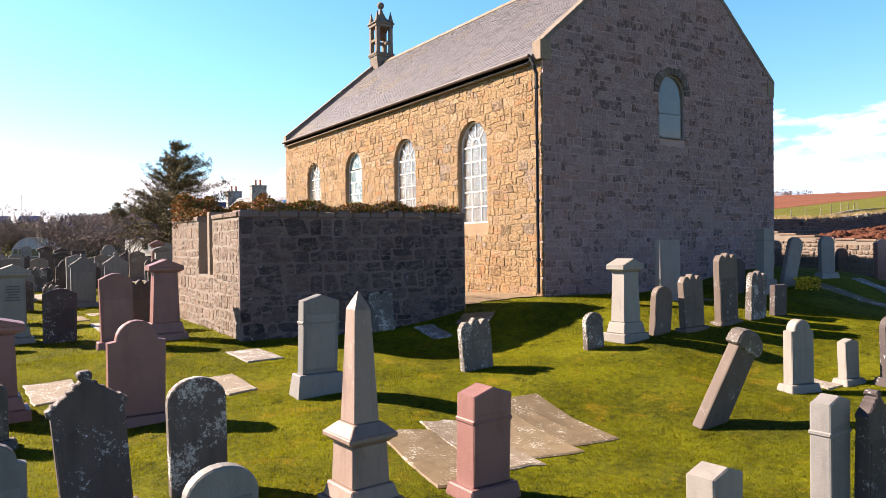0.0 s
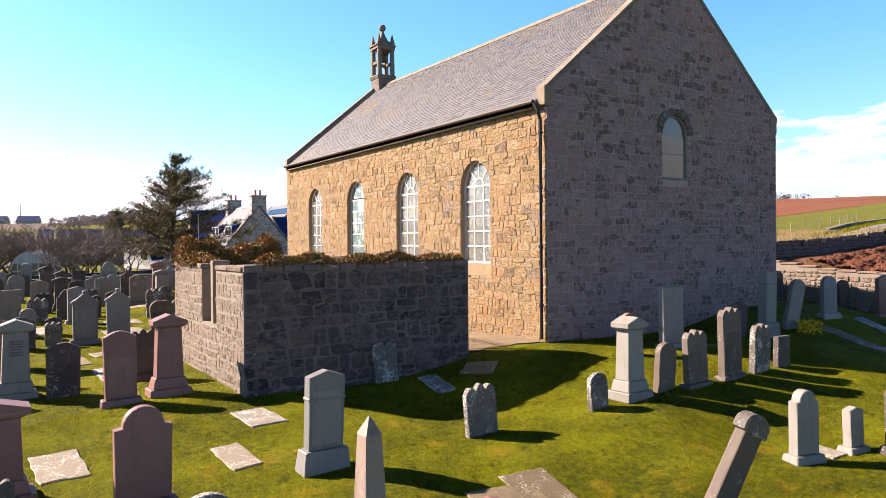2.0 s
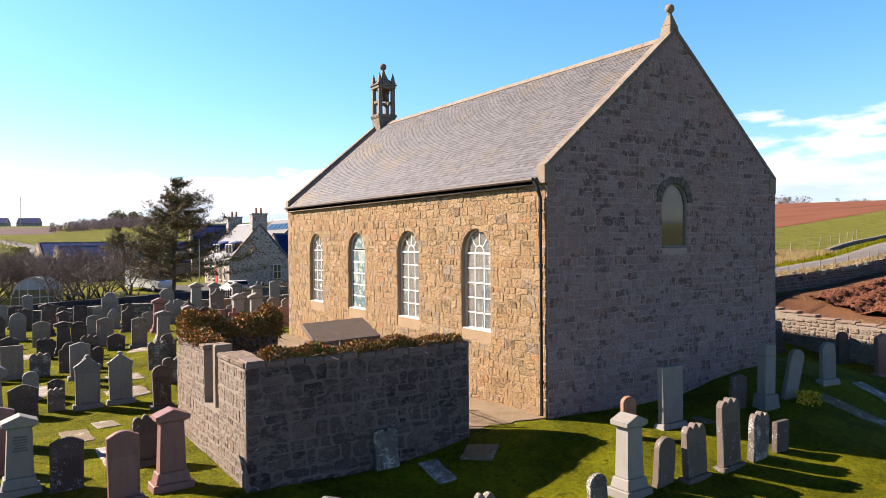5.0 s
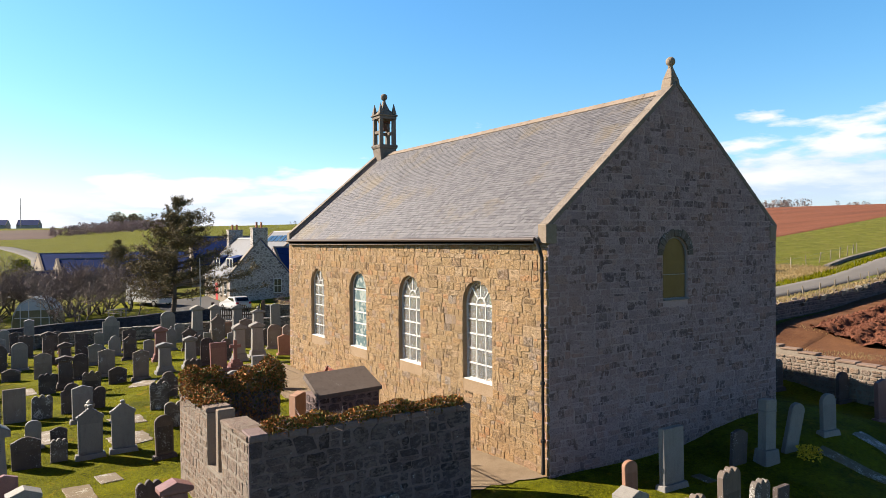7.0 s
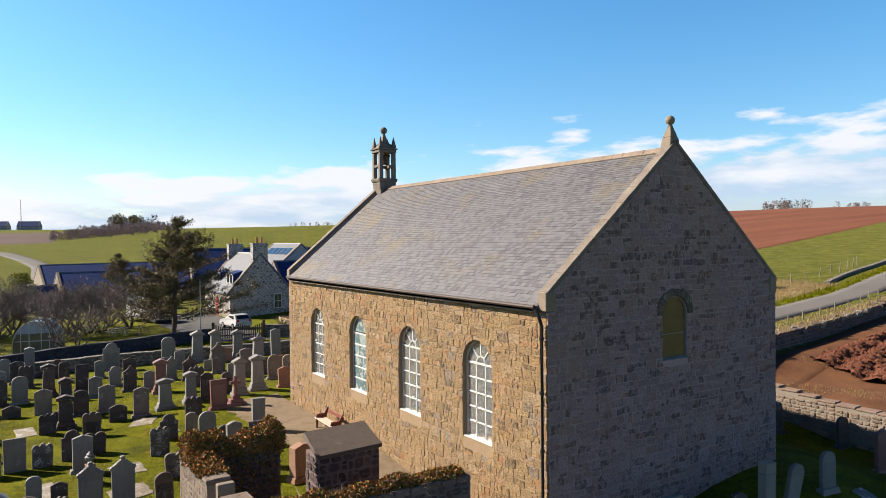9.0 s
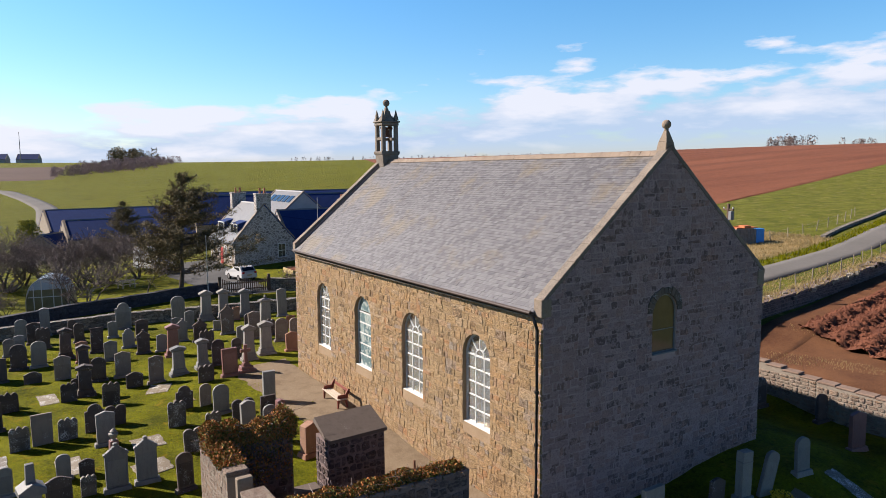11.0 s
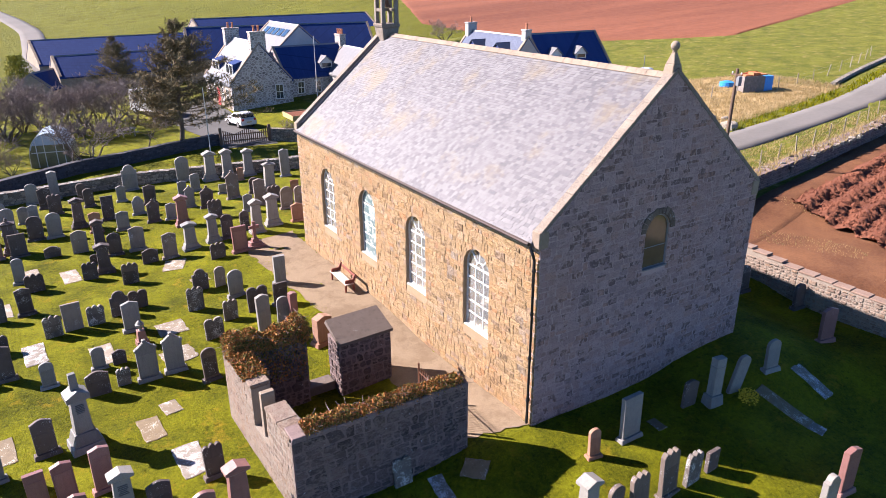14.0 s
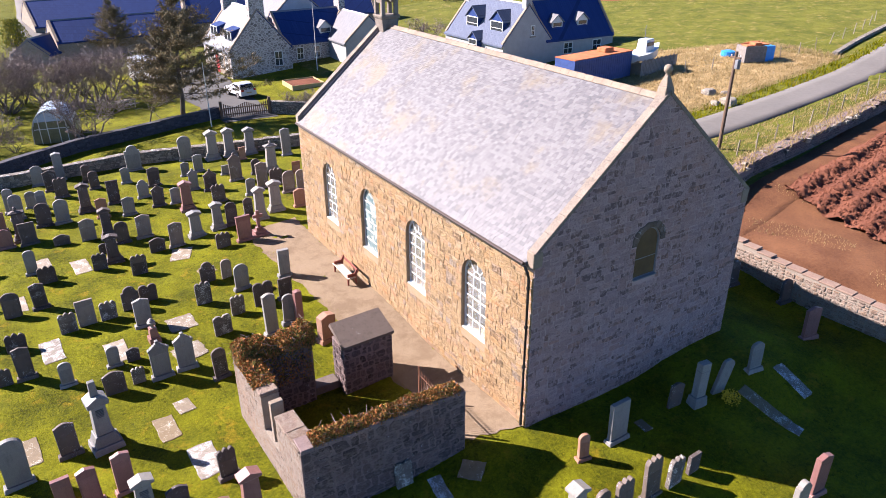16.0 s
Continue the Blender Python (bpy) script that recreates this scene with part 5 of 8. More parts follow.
def ledger(x, y, w, l, tone="ledger_pale", yaw=0.0, lift=0.012):
    """A flat grave slab, ragged at its edges."""
    LEDGERS.append((x, y, math.cos(radians(yaw)), math.sin(radians(yaw)), w / 2, l / 2))
    wear = 0.25 if l > 1.9 and tone == "ledger" else 0.8
    pts = []
    for u, v, n in (((-1, -1), (1, -1), 4), ((1, -1), (1, 1), 6), ((1, 1), (-1, 1), 4), ((-1, 1), (-1, -1), 6)):
        for i in range(n):
            k = i / n
            pts.append(((u[0] + (v[0] - u[0]) * k) * w / 2 * (1 + rs.uniform(-0.11, 0.05) * wear), (u[1] + (v[1] - u[1]) * k) * l / 2 * (1 + rs.uniform(-0.07, 0.03) * wear)))
    c, s = math.cos(radians(yaw)), math.sin(radians(yaw))
    g = lambda px, py: float(turf(x + px * c - py * s, y + px * s + py * c))
    z0 = float(turf(x, y))
    bm = bmesh.new()
    rings = []
    for k, dz in ((1.0, -0.12), (1.0, lift), (0.965, lift + 0.015)):
        rings.append([bm.verts.new((px * k, py * k, g(px * k, py * k) - z0 + dz)) for px, py in pts])
    for a, b in zip(rings, rings[1:]):
        for i in range(len(a)):
            bm.faces.new((a[i], a[(i + 1) % len(a)], b[(i + 1) % len(a)], b[i]))
    rings.append([bm.verts.new((px * 0.5, py * 0.5, g(px * 0.5, py * 0.5) - z0 + lift + 0.017)) for px, py in pts])
    for i in range(len(pts)):
        k = (i + 1) % len(pts)
        bm.faces.new((rings[2][i], rings[2][k], rings[3][k], rings[3][i]))
    bm.faces.new(rings[3])
    ob = new("ledger_slab", from_bm("ledger_slab", bm, M[tone]))
    ob.matrix_world = pose(x, y, z0, 0, 0, yaw)
    return tagged(ob, ("lichen-blotched brown ledger slab" if tone == "ledger" else "pale worn ledger slab") + " lying in the grass", "grave slab", "ledger slabs")


# obelisk near the start
ob_z = gz(3.55, 6.65)
obelisk = thing("obelisk", pose(3.55, 6.65, ob_z - 0.05, 0, 0, 5), "pink granite obelisk on a square pedestal with moulded cornice", "monument")
K = 0.78
part("base", frustum(0, 0.2, 0.86 * K, 0.86 * K, 0.82 * K, 0.82 * K, 0.012), M["m_rose"], obelisk)
part("plinth", frustum(0.2, 0.34, 0.72 * K, 0.72 * K, 0.62 * K, 0.62 * K, 0.012), M["m_rose"], obelisk)
part("die", frustum(0.34, 0.74, 0.54 * K, 0.54 * K, 0.5 * K, 0.5 * K, 0.01), M["m_rose"], obelisk)
bm = frustum(0.74, 0.79, 0.52 * K, 0.52 * K, 0.66 * K, 0.66 * K, 0.008)
frustum(0.79, 0.84, 0.7 * K, 0.7 * K, 0.7 * K, 0.7 * K, 0.008, bm)
frustum(0.84, 0.94, 0.68 * K, 0.68 * K, 0.4 * K, 0.4 * K, 0.008, bm)
part("cornice", bm, M["m_rose"], obelisk)
part("shaft", frustum(0.94, 2.05, 0.36 * K, 0.36 * K, 0.23 * K, 0.23 * K, 0.008), M["m_rose"], obelisk)
part("tip", frustum(2.05, 2.22, 0.23 * K, 0.23 * K, 0.012, 0.012), M["m_rose"], obelisk)

# tall cross monument, its cross broken
cm = thing("cross_monument", pose(0.25, 22.75, gz(0.25, 22.75) - 0.05, 0, 0, 8), "grey granite cross monument with broken cross on a tall tapered die", "monument")
part("base", frustum(0, 0.3, 1.05, 0.95, 0.98, 0.88, 0.02), M["m_grey"], cm)
part("plinth", frustum(0.3, 0.72, 0.86, 0.76, 0.66, 0.6, 0.02), M["m_grey"], cm)
part("die", frustum(0.72, 1.95, 0.56, 0.5, 0.46, 0.42, 0.012), M["m_grey"], cm)
part("cap", slab_of([(-0.36, 1.95), (0.36, 1.95), (0.36, 2.12), (0, 2.32), (-0.36, 2.12)], 0.66, 0.015), M["m_grey"], cm)
part("cross_stump", frustum(2.2, 2.85, 0.26, 0.2, 0.22, 0.18, 0.012), M["m_grey"], cm)
for i in range(6):
    lw = rs.uniform(0.14, 0.3)
    part("inscription_bar", box(-lw / 2, lw / 2, -0.262 + i * 0.003, -0.225, 1.75 - i * 0.06, 1.772 - i * 0.06), M["letters"], cm)

# pink stepped cross by the path
pc = thing("cross_monument", pose(10.6, 36.05, gz(10.6, 36.05) - 0.05, 0, 0, 4), "small red granite latin cross on a stepped base", "monument")
part("step", frustum(0, 0.2, 0.95, 0.7, 0.92, 0.68, 0.015), M["m_pink"], pc)
part("step", frustum(0.2, 0.38, 0.66, 0.5, 0.62, 0.46, 0.015), M["m_pink"], pc)
part("step", frustum(0.38, 0.55, 0.4, 0.32, 0.34, 0.28, 0.015), M["m_pink"], pc)
part("cross", slab_of([(-0.09, 0.55), (0.09, 0.55), (0.08, 1.12), (0.28, 1.12), (0.28, 1.29), (0.08, 1.29), (0.08, 1.52), (-0.08, 1.52), (-0.08, 1.29), (-0.28, 1.29), (-0.28, 1.12), (-0.08, 1.12)], 0.14, 0.01), M["m_pink"], pc)

# draped urn on a pillar
up = thing("urn_monument", pose(3.15, 28.35, gz(3.15, 28.35) - 0.05, 0, 0, 5), "small pink pillar monument topped by a pale urn", "monument")
part("base", frustum(0, 0.3, 0.5, 0.5, 0.46, 0.46, 0.012), M["m_pink"], up)
part("pillar", frustum(0.3, 0.75, 0.34, 0.34, 0.3, 0.3, 0.01), M["m_pink"], up)
part("urn", lathe([(0.1, 0.75), (0.06, 0.8), (0.17, 0.95), (0.18, 1.02), (0.1, 1.06), (0.13, 1.1), (0.02, 1.2)], 12), M["m_white"], up)

H, P = headstone, pedestal
# nearest the start
H("gabled", 4.93, 6.5, 1.18, 0.52, "m_pink", 0.3, 4, collar=0.86)
H("gabled", 4.92, 11.1, 1.62, 0.64, "m_grey", 0.2, 4, step=0.4, collar=1.2)
H("wavy", 8.2, 11.2, 0.98, 0.74, "m_speck", 0.13, 6, -5, plinth=False)
H("gabled", 7.4, 4.1, 1.24, 0.4, "m_grey", 0.2, 3, collar=0.92)
H("ornate", 7.85, 3.95, 1.26, 0.44, "m_dark", 0.13, 4)
H("gabled", 6.32, 4.62, 0.62, 0.5, "m_white", 0.3, 4)
H("ornate", 1.32, 7.6, 1.46, 0.62, "m_dark", 0.13, 3, -3)
H("round", 2.3, 7.95, 1.2, 0.6, "m_speck", 0.12, 2, plinth=False)
H("round", 2.1, 6.35, 0.82, 0.62, "m_grey", 0.14, 4)
H("shoulder", 0.5, 7.6, 0.9, 0.5, "m_grey", 0.14, 3)
H("wavy", 0.4, 11.0, 0.85, 0.5, "m_speck", 0.13)
P(0.45, 12.45, 1.5, 0.8, "m_pink", 2)
H("shoulder", 2.2, 11.2, 1.5, 0.78, "m_pink", 0.16, 3)
H("twin", 8.35, 15.32, 0.98, 0.62, "m_speck", 0.12, -2, plinth=False, tip=-5)
# beside the enclosure
P(3.68, 16.85, 1.78, 0.74, "m_pink", 3)
H("ogee", 2.66, 16.5, 1.58, 0.64, "m_pink", 0.16, 3)
H("ogee", 1.7, 18.05, 1.22, 0.68, "m_dark", 0.13, 3, plinth=False)
P(0.8, 18.45, 1.75, 0.7, "m_white", 3, letters=6)
H("gabled", -0.4, 18.45, 1.45, 0.58, "m_pink", 0.16, 4)
H("wavy", 3.52, 18.85, 1.25, 0.62, "m_dark", 0.13, 5)
H("gabled", 0.45, 20.05, 1.6, 0.58, "m_pink", 0.18, 6)
H("gabled", -0.55, 20.0, 1.55, 0.58, "m_pink", 0.18, 6)
H("flat", -1.3, 20.15, 1.35, 0.55, "m_pink", 0.18, 4)
H("ogee", -0.9, 22.9, 1.4, 0.66, "m_dark", 0.13, 6)
H("round", -2.55, 22.3, 1.95, 0.8, "m_grey", 0.2, 6)
H("round", 4.95, 24.5, 1.42, 0.58, "m_dark", 0.12, 6)
# either side of the church gable
H("round", 10.9, 10.85, 0.74, 0.5, "m_speck", 0.13, 2, -1, plinth=False)
P(11.95, 10.95, 1.74, 0.66, "m_white", 2, 0.46)
H("round", 12.85, 10.8, 1.04, 0.58, "m_umber", 0.16, 3, 6, plinth=False)
H("wavy", 13.7, 10.6, 1.22, 0.7, "m_umber", 0.17, 2, step=0.1)
H("wavy", 14.8, 10.5, 1.6, 0.7, "m_umber", 0.17, 2, step=0.1)
H("wavy", 15.75, 10.4, 1.14, 0.66, "m_speck", 0.16, 3, 5, plinth=False)
H("flat", 16.75, 10.45, 0.74, 0.55, "m_dark", 0.14, 3, plinth=False)
H("flat", 15.5, 12.75, 1.62, 0.84, "m_grey", 0.18, 2)
H("round", 13.85, 12.7, 1.05, 0.4, "m_red", 0.14, -10)
H("flat", 19.45, 12.55, 1.85, 0.44, "m_grey", 0.28, -6, step=0.45, collar=1.55)
H("round", 20.5, 12.5, 1.5, 0.55, "m_grey", 0.14, -8, 14, plinth=False)
H("ogee", 18.65, 12.95, 1.05, 0.6, "m_dark", 0.13, -6, 6, plinth=False)
H("round", 22.7, 12.5, 1.3, 0.62, "m_grey", 0.14, -8)
H("round", 29.3, 15.5, 1.25, 0.6, "m_dark", 0.15, -8)
H("round", 28.3, 17.7, 1.35, 0.6, "m_dark", 0.15, -6)
H("gabled", 27.3, 13.0, 1.55, 0.8, "m_pink", 0.16, -8)
H("shoulder", 12.55, 7.45, 1.28, 0.52, "m_white", 0.2, -12)
H("gabled", 13.85, 7.25, 0.82, 0.34, "m_white", 0.18, -12)
H("round", 14.3, 6.7, 1.25, 0.5, "m_dark", 0.14, -10)
H("shoulder", 18.35, 7.6, 1.4, 0.55, "m_white", 0.2, -4)
H("gabled", 19.6, 7.75, 1.65, 0.62, "m_pink", 0.2, -4)
# the leaning stone with a scrolled head
ls = thing("headstone", pose(9.3, 6.95, gz(9.3, 6.95) - 0.1, 10, 26, 4), "brown sandstone headstone with scrolled head, leaning far over", "headstone", "headstones")
part("slab", slab_of([(-0.27, 0), (0.27, 0), (0.25, 1.36), (-0.25, 1.36)], 0.17, 0.02), M["m_umber"], ls)
part("scrolled_head", slab_of([(0.33 * math.cos(a), 1.36 + 0.02 + (0.27 if 0 < a < math.pi else 0.1) * abs(math.sin(a)) ** 0.6 * (1 if a <= math.pi else -0.6)) for a in np.linspace(0, 2 * math.pi, 20)[:-1]], 0.24, 0.03), M["m_speck"], ls)

# old graves toward the far wall, row by row
H("gabled", 2.2, 54.0, 2.0, 0.6, "m_grey", 0.4)
H("round", 0.75, 53.4, 1.45, 0.75, "m_grey")
H("shoulder", 6.95, 52.9, 1.9, 1.05, "m_grey", 0.2)
H("round", 10.7, 52.9, 1.9, 0.95, "m_grey", 0.2)
P(12.45, 51.9, 2.25, 0.95, "m_white")
P(13.75, 51.9, 2.2, 0.9, "m_white")
P(15.2, 51.4, 2.1, 0.85, "m_grey")
H("gabled", 17.3, 49.2, 2.1, 0.7, "m_grey", 0.22)
P(15.05, 46.3, 2.15, 0.9, "m_white", cap="urn")
H("gabled", 1.45, 51.8, 1.45, 0.8, "m_dark")
H("wavy", 1.85, 50.0, 1.4, 0.8, "m_dark")
H("round", 3.7, 52.3, 1.25, 0.55, "m_dark")
H("round", 3.95, 50.4, 1.3, 0.62, "m_dark")
H("gabled", 5.95, 50.3, 1.15, 0.58, "m_grey")
H("gabled", 7.45, 48.5, 1.35, 0.78, "m_dark")
H("shoulder", 6.4, 46.7, 1.22, 0.7, "m_grey")
H("ornate", 6.9, 44.55, 1.5, 0.72, "m_dark")
H("gabled", 9.75, 49.3, 1.0, 0.58, "m_grey")
H("gabled", 10.75, 49.6, 1.3, 0.66, "m_grey")
H("ornate", 9.5, 46.0, 1.5, 0.6, "m_grey")
H("ornate", 10.4, 45.2, 1.48, 0.82, "m_dark")
H("flat", 12.15, 47.75, 0.68, 0.55, "m_grey")
H("ornate", 12.4, 46.0, 2.0, 0.85, "m_brown")
H("flat", 14.2, 50.3, 0.98, 0.5, "m_red")
H("round", 13.95, 46.4, 1.12, 0.62, "m_dark")
H("gabled", 13.4, 43.4, 1.8, 0.75, "m_brown", 0.2)
H("wavy", 14.45, 43.7, 1.1, 0.9, "m_dark")
H("round", 14.55, 41.6, 1.48, 0.84, "m_brown")
H("flat", 16.35, 44.9, 0.85, 0.58, "m_red")
H("round", 15.4, 41.65, 1.38, 0.6, "m_brown")
H("gabled", 14.2, 38.85, 1.16, 0.72, "m_red", 0.16)
P(12.7, 39.0, 1.98, 0.85, "m_white")
P(11.45, 38.25, 2.05, 0.75, "m_white")
H("gabled", 12.3, 42.6, 1.15, 0.6, "m_grey")
H("wavy", 10.25, 42.7, 1.22, 0.85, "m_dark")
H("gabled", 7.9, 44.35, 1.08, 0.6, "m_grey")
P(8.25, 42.65, 1.95, 0.8, "m_pink")
H("gabled", 5.05, 44.25, 1.2, 0.72, "m_grey")
H("flat", 4.6, 46.8, 1.55, 0.72, "m_dark")
P(2.85, 46.4, 1.9, 0.8, "m_dark")
H("round", 1.4, 45.3, 1.55, 0.8, "m_white", 0.16)
H("round", 0.4, 45.5, 1.48, 0.84, "m_dark")
H("round", 0.0, 49.2, 1.1, 0.64, "m_grey")
H("gabled", 0.55, 47.5, 1.6, 0.56, "m_grey")
H("round", -1.2, 48.9, 1.65, 0.6, "m_grey")
H("round", -0.9, 47.6, 1.65, 0.74, "m_grey")
H("gabled", -1.9, 46.2, 1.25, 0.6, "m_pink")
P(-0.9, 44.05, 2.0, 0.8, "m_dark", cap="urn")
H("flat", -0.6, 43.1, 1.35, 0.85, "m_dark")
H("round", -1.8, 43.4, 1.15, 0.84, "m_pink")
H("ogee", 0.95, 41.9, 0.66, 0.85, "m_dark", plinth=False)
H("ogee", 2.35, 41.7, 1.35, 0.82, "m_brown", plinth=False)
P(3.4, 41.6, 1.8, 0.7, "m_dark")
H("gabled", 3.6, 44.75, 1.3, 0.65, "m_red")
H("round", 3.95, 40.15, 1.34, 0.72, "m_dark")
H("gabled", 5.15, 40.25, 1.42, 0.8, "m_brown")
P(3.1, 37.9, 1.62, 0.78, "m_dark")
H("wavy", 2.3, 37.3, 0.98, 0.72, "m_dark", plinth=False)
H("round", 2.75, 39.45, 0.55, 0.42, "m_dark", plinth=False)
H("ogee", 5.35, 37.9, 0.84, 0.82, "m_dark", plinth=False)
H("gabled", 6.4, 37.8, 1.5, 0.74, "m_brown")
P(7.65, 38.3, 1.58, 0.8, "m_grey")
P(8.95, 38.45, 1.66, 0.7, "m_grey")
H("round", 9.75, 38.35, 1.46, 0.66, "m_dark")
H("round", 11.0, 39.1, 1.2, 0.56, "m_dark")
H("flat", 9.7, 35.8, 1.48, 0.8, "m_pink", 0.2)
H("wavy", 8.45, 35.75, 0.9, 0.8, "m_dark", plinth=False)
H("round", -0.8, 38.7, 1.4, 0.54, "m_grey")
H("wavy", -0.2, 37.2, 0.98, 0.85, "m_dark", plinth=False)
H("gabled", -0.75, 34.5, 1.38, 0.64, "m_dark")
H("round", -1.95, 34.3, 1.28, 0.76, "m_dark", plinth=False)
H("wavy", 3.95, 35.6, 1.15, 0.78, "m_dark", plinth=False)
H("twin", 3.7, 32.15, 0.88, 0.82, "m_dark", plinth=False)
H("shoulder", 2.85, 31.75, 1.2, 0.78, "m_dark", plinth=False)
H("gabled", 3.05, 29.85, 1.4, 0.7, "m_grey", 0.18)
H("wavy", 1.8, 31.4, 0.96, 0.72, "m_speck", plinth=False)
H("flat", 0.9, 31.4, 1.3, 0.76, "m_brown", plinth=False)
H("wavy", 0.1, 31.2, 1.02, 0.72, "m_speck", plinth=False)
H("shoulder", 6.65, 32.45, 1.1, 0.76, "m_dark", plinth=False)
H("round", 7.55, 32.3, 1.04, 0.52, "m_brown", plinth=False)
H("round", 7.85, 30.65, 1.34, 0.72, "m_grey")
H("wavy", 5.9, 30.4, 1.16, 0.74, "m_speck", plinth=False)
H("flat", 10.0, 30.5, 1.48, 0.56, "m_grey", 0.24)
H("twin", 8.25, 28.6, 1.15, 0.94, "m_dark", plinth=False)
H("flat", 9.25, 28.4, 1.06, 0.66, "m_dark")
H("wavy", 6.95, 28.55, 1.0, 0.64, "m_speck", plinth=False)
H("ogee", 7.7, 26.05, 2.05, 0.56, "m_white", 0.22)
H("round", 8.6, 26.3, 1.5, 0.54, "m_grey")
H("gabled", 8.95, 25.9, 1.75, 0.32, "m_pink", 0.3)
H("gabled", 9.55, 24.3, 1.3, 0.74, "m_red", 0.4, 14)
H("wavy", -2.0, 30.9, 0.88, 0.8, "m_dark", plinth=False)
H("gabled", -1.8, 28.5, 1.5, 0.62, "m_dark")
H("round", -0.45, 27.15, 1.05, 0.5, "m_grey")
H("wavy", -2.6, 28.5, 0.78, 0.58, "m_dark", plinth=False)
H("round", 1.35, 27.45, 0.95, 0.48, "m_grey")
H("ogee", 2.1, 27.4, 0.62, 0.52, "m_dark", plinth=False)
H("ornate", 2.9, 25.8, 1.72, 0.74, "m_grey", 0.18)
H("ornate", 3.9, 25.85, 1.72, 0.72, "m_grey", 0.18)
H("wavy", 2.0, 25.9, 0.76, 0.5, "m_speck", plinth=False)
H("ogee", 1.1, 25.7, 1.02, 0.82, "m_dark", plinth=False)
H("twin", 5.9, 27.3, 0.95, 0.8, "m_speck", plinth=False)
H("round", -3.6, 36.2, 1.2, 0.7, "m_dark")
H("gabled", -3.4, 40.5, 1.4, 0.7, "m_grey")
H("round", -3.2, 32.0, 1.2, 0.7, "m_dark")

# flat grave slabs
for x, y, w, l, tone, yaw in ((5.07, 7.72, 0.84, 1.95, "ledger", -6), (5.91, 7.98, 0.85, 2.0, "ledger_pale", -6), (6.74, 8.2, 0.84, 2.05, "ledger", -6), (7.58, 8.4, 0.85, 2.12, "ledger", -6),
                             (4.8, 14.05, 0.75, 1.15, "ledger_white_sheen", 6), (3.85, 12.3, 0.5, 1.1, "ledger_pale", 6), (1.3, 13.5, 0.75, 1.3, "ledger_pale", 4),
                             (9.25, 14.5, 0.5, 1.15, "ledger_white_sheen", -6), (10.5, 14.5, 0.75, 0.85, "ledger", 40), (13.35, 7.5, 0.5, 0.55, "ledger_pale", 0), (1.45, 38.3, 0.85, 1.9, "ledger_pale", 4),
                             (-0.2, 39.3, 0.7, 2.2, "ledger_pale", 4), (4.5, 29.2, 1.2, 1.3, "ledger_pale", 2), (-0.75, 30.0, 0.85, 1.9, "ledger_white_sheen", 3), (1.6, 28.4, 0.9, 1.7, "ledger_pale", 2),
                             (2.28, 22.5, 0.75, 1.5, "ledger", 4), (3.15, 23.5, 0.65, 0.9, "ledger_pale", 8), (3.05, 20.1, 0.95, 1.8, "ledger_white_sheen", 2), (-2.1, 23.8, 0.6, 1.6, "ledger", 3),
                             (4.25, 26.8, 1.3, 1.1, "ledger_pale", 10), (-1.6, 35.5, 0.5, 1.8, "ledger_pale", 3), (6.3, 36.6, 1.1, 1.5, "ledger_pale", -20), (6.9, 33.7, 0.9, 0.7, "ledger", 5),
                             (23.9, 11.5, 0.62, 1.5, "ledger_white_sheen", 2), (21.65, 11.15, 0.6, 2.0, "ledger", 10), (21.85, 9.95, 0.55, 0.5, "ledger_white_sheen", 15), (16.9, 12.8, 0.4, 0.6, "ledger", 0)):
    ledger(x, y, w, l, tone, yaw)

# ---- boundary walls ----


def boundary(name, line, height, thick, label, material, stones=None, cope=None, seed=1, level=None):
    """A wall along a line in plan that follows the land, with coping stones on top and, where near, single stones on its faces."""
    r = random.Random(seed)
    wall = thing(name, Matrix.Identity(4), label, "wall", kind="structure")
    for (x0, y0), (x1, y1) in zip(line, line[1:]):
        n = max(1, int(math.hypot(x1 - x0, y1 - y0) / 4))
        for i in range(n):
            a, b = np.array((x0, y0)) + (np.array((x1, y1)) - (x0, y0)) * i / n, np.array((x0, y0)) + (np.array((x1, y1)) - (x0, y0)) * (i + 1) / n
            d = b - a
            l = float(np.linalg.norm(d))
            z = min(gz(*a), gz(*b)) - 0.3
            ta, tb = (level or gz(*a) + height) - z, (level or gz(*b) + height) - z
            m = Matrix.Translation((a[0], a[1], z)) @ pose(0, 0, 0, 0, 0, math.degrees(math.atan2(d[1], d[0])))
            seg = part("wall_length", wall_mesh(l, lambda u: ta + (tb - ta) * u / l, thick, ()), material, wall)
            seg.matrix_world = m
            if stones:
                cs = courses(l, min(ta, tb), (0.14, 0.28), (0.2, 0.5), r)
                face_with(seg, cs, m, stones, stones, 0.035, (0, 0, 0), r, "stone", 0.03, 0, BOULDERS)
                m2 = Matrix.Translation((b[0], b[1], z)) @ pose(0, 0, 0, 0, 0, math.degrees(math.atan2(-d[1], -d[0]))) @ Matrix.Translation((0, -thick, 0))
                face_with(seg, courses(l, min(ta, tb), (0.14, 0.28), (0.2, 0.5), r), m2, stones, stones, 0.035, (0, 0, 0), r, "stone", 0.03, 0, BOULDERS)
            if cope:
                k = max(1, int(l / 0.7))
                for j in range(k):
                    u0, u1 = l * j / k, l * (j + 1) / k - 0.015
                    h = ta + (tb - ta) * (j + 0.5) / k
                    part("coping_stone", box(u0, u1, -0.03 - r.uniform(0, 0.03), thick + 0.03, h - 0.03, h + 0.05 + r.uniform(-0.015, 0.025), 0.02), cope, seg).matrix_world = m
    return wall


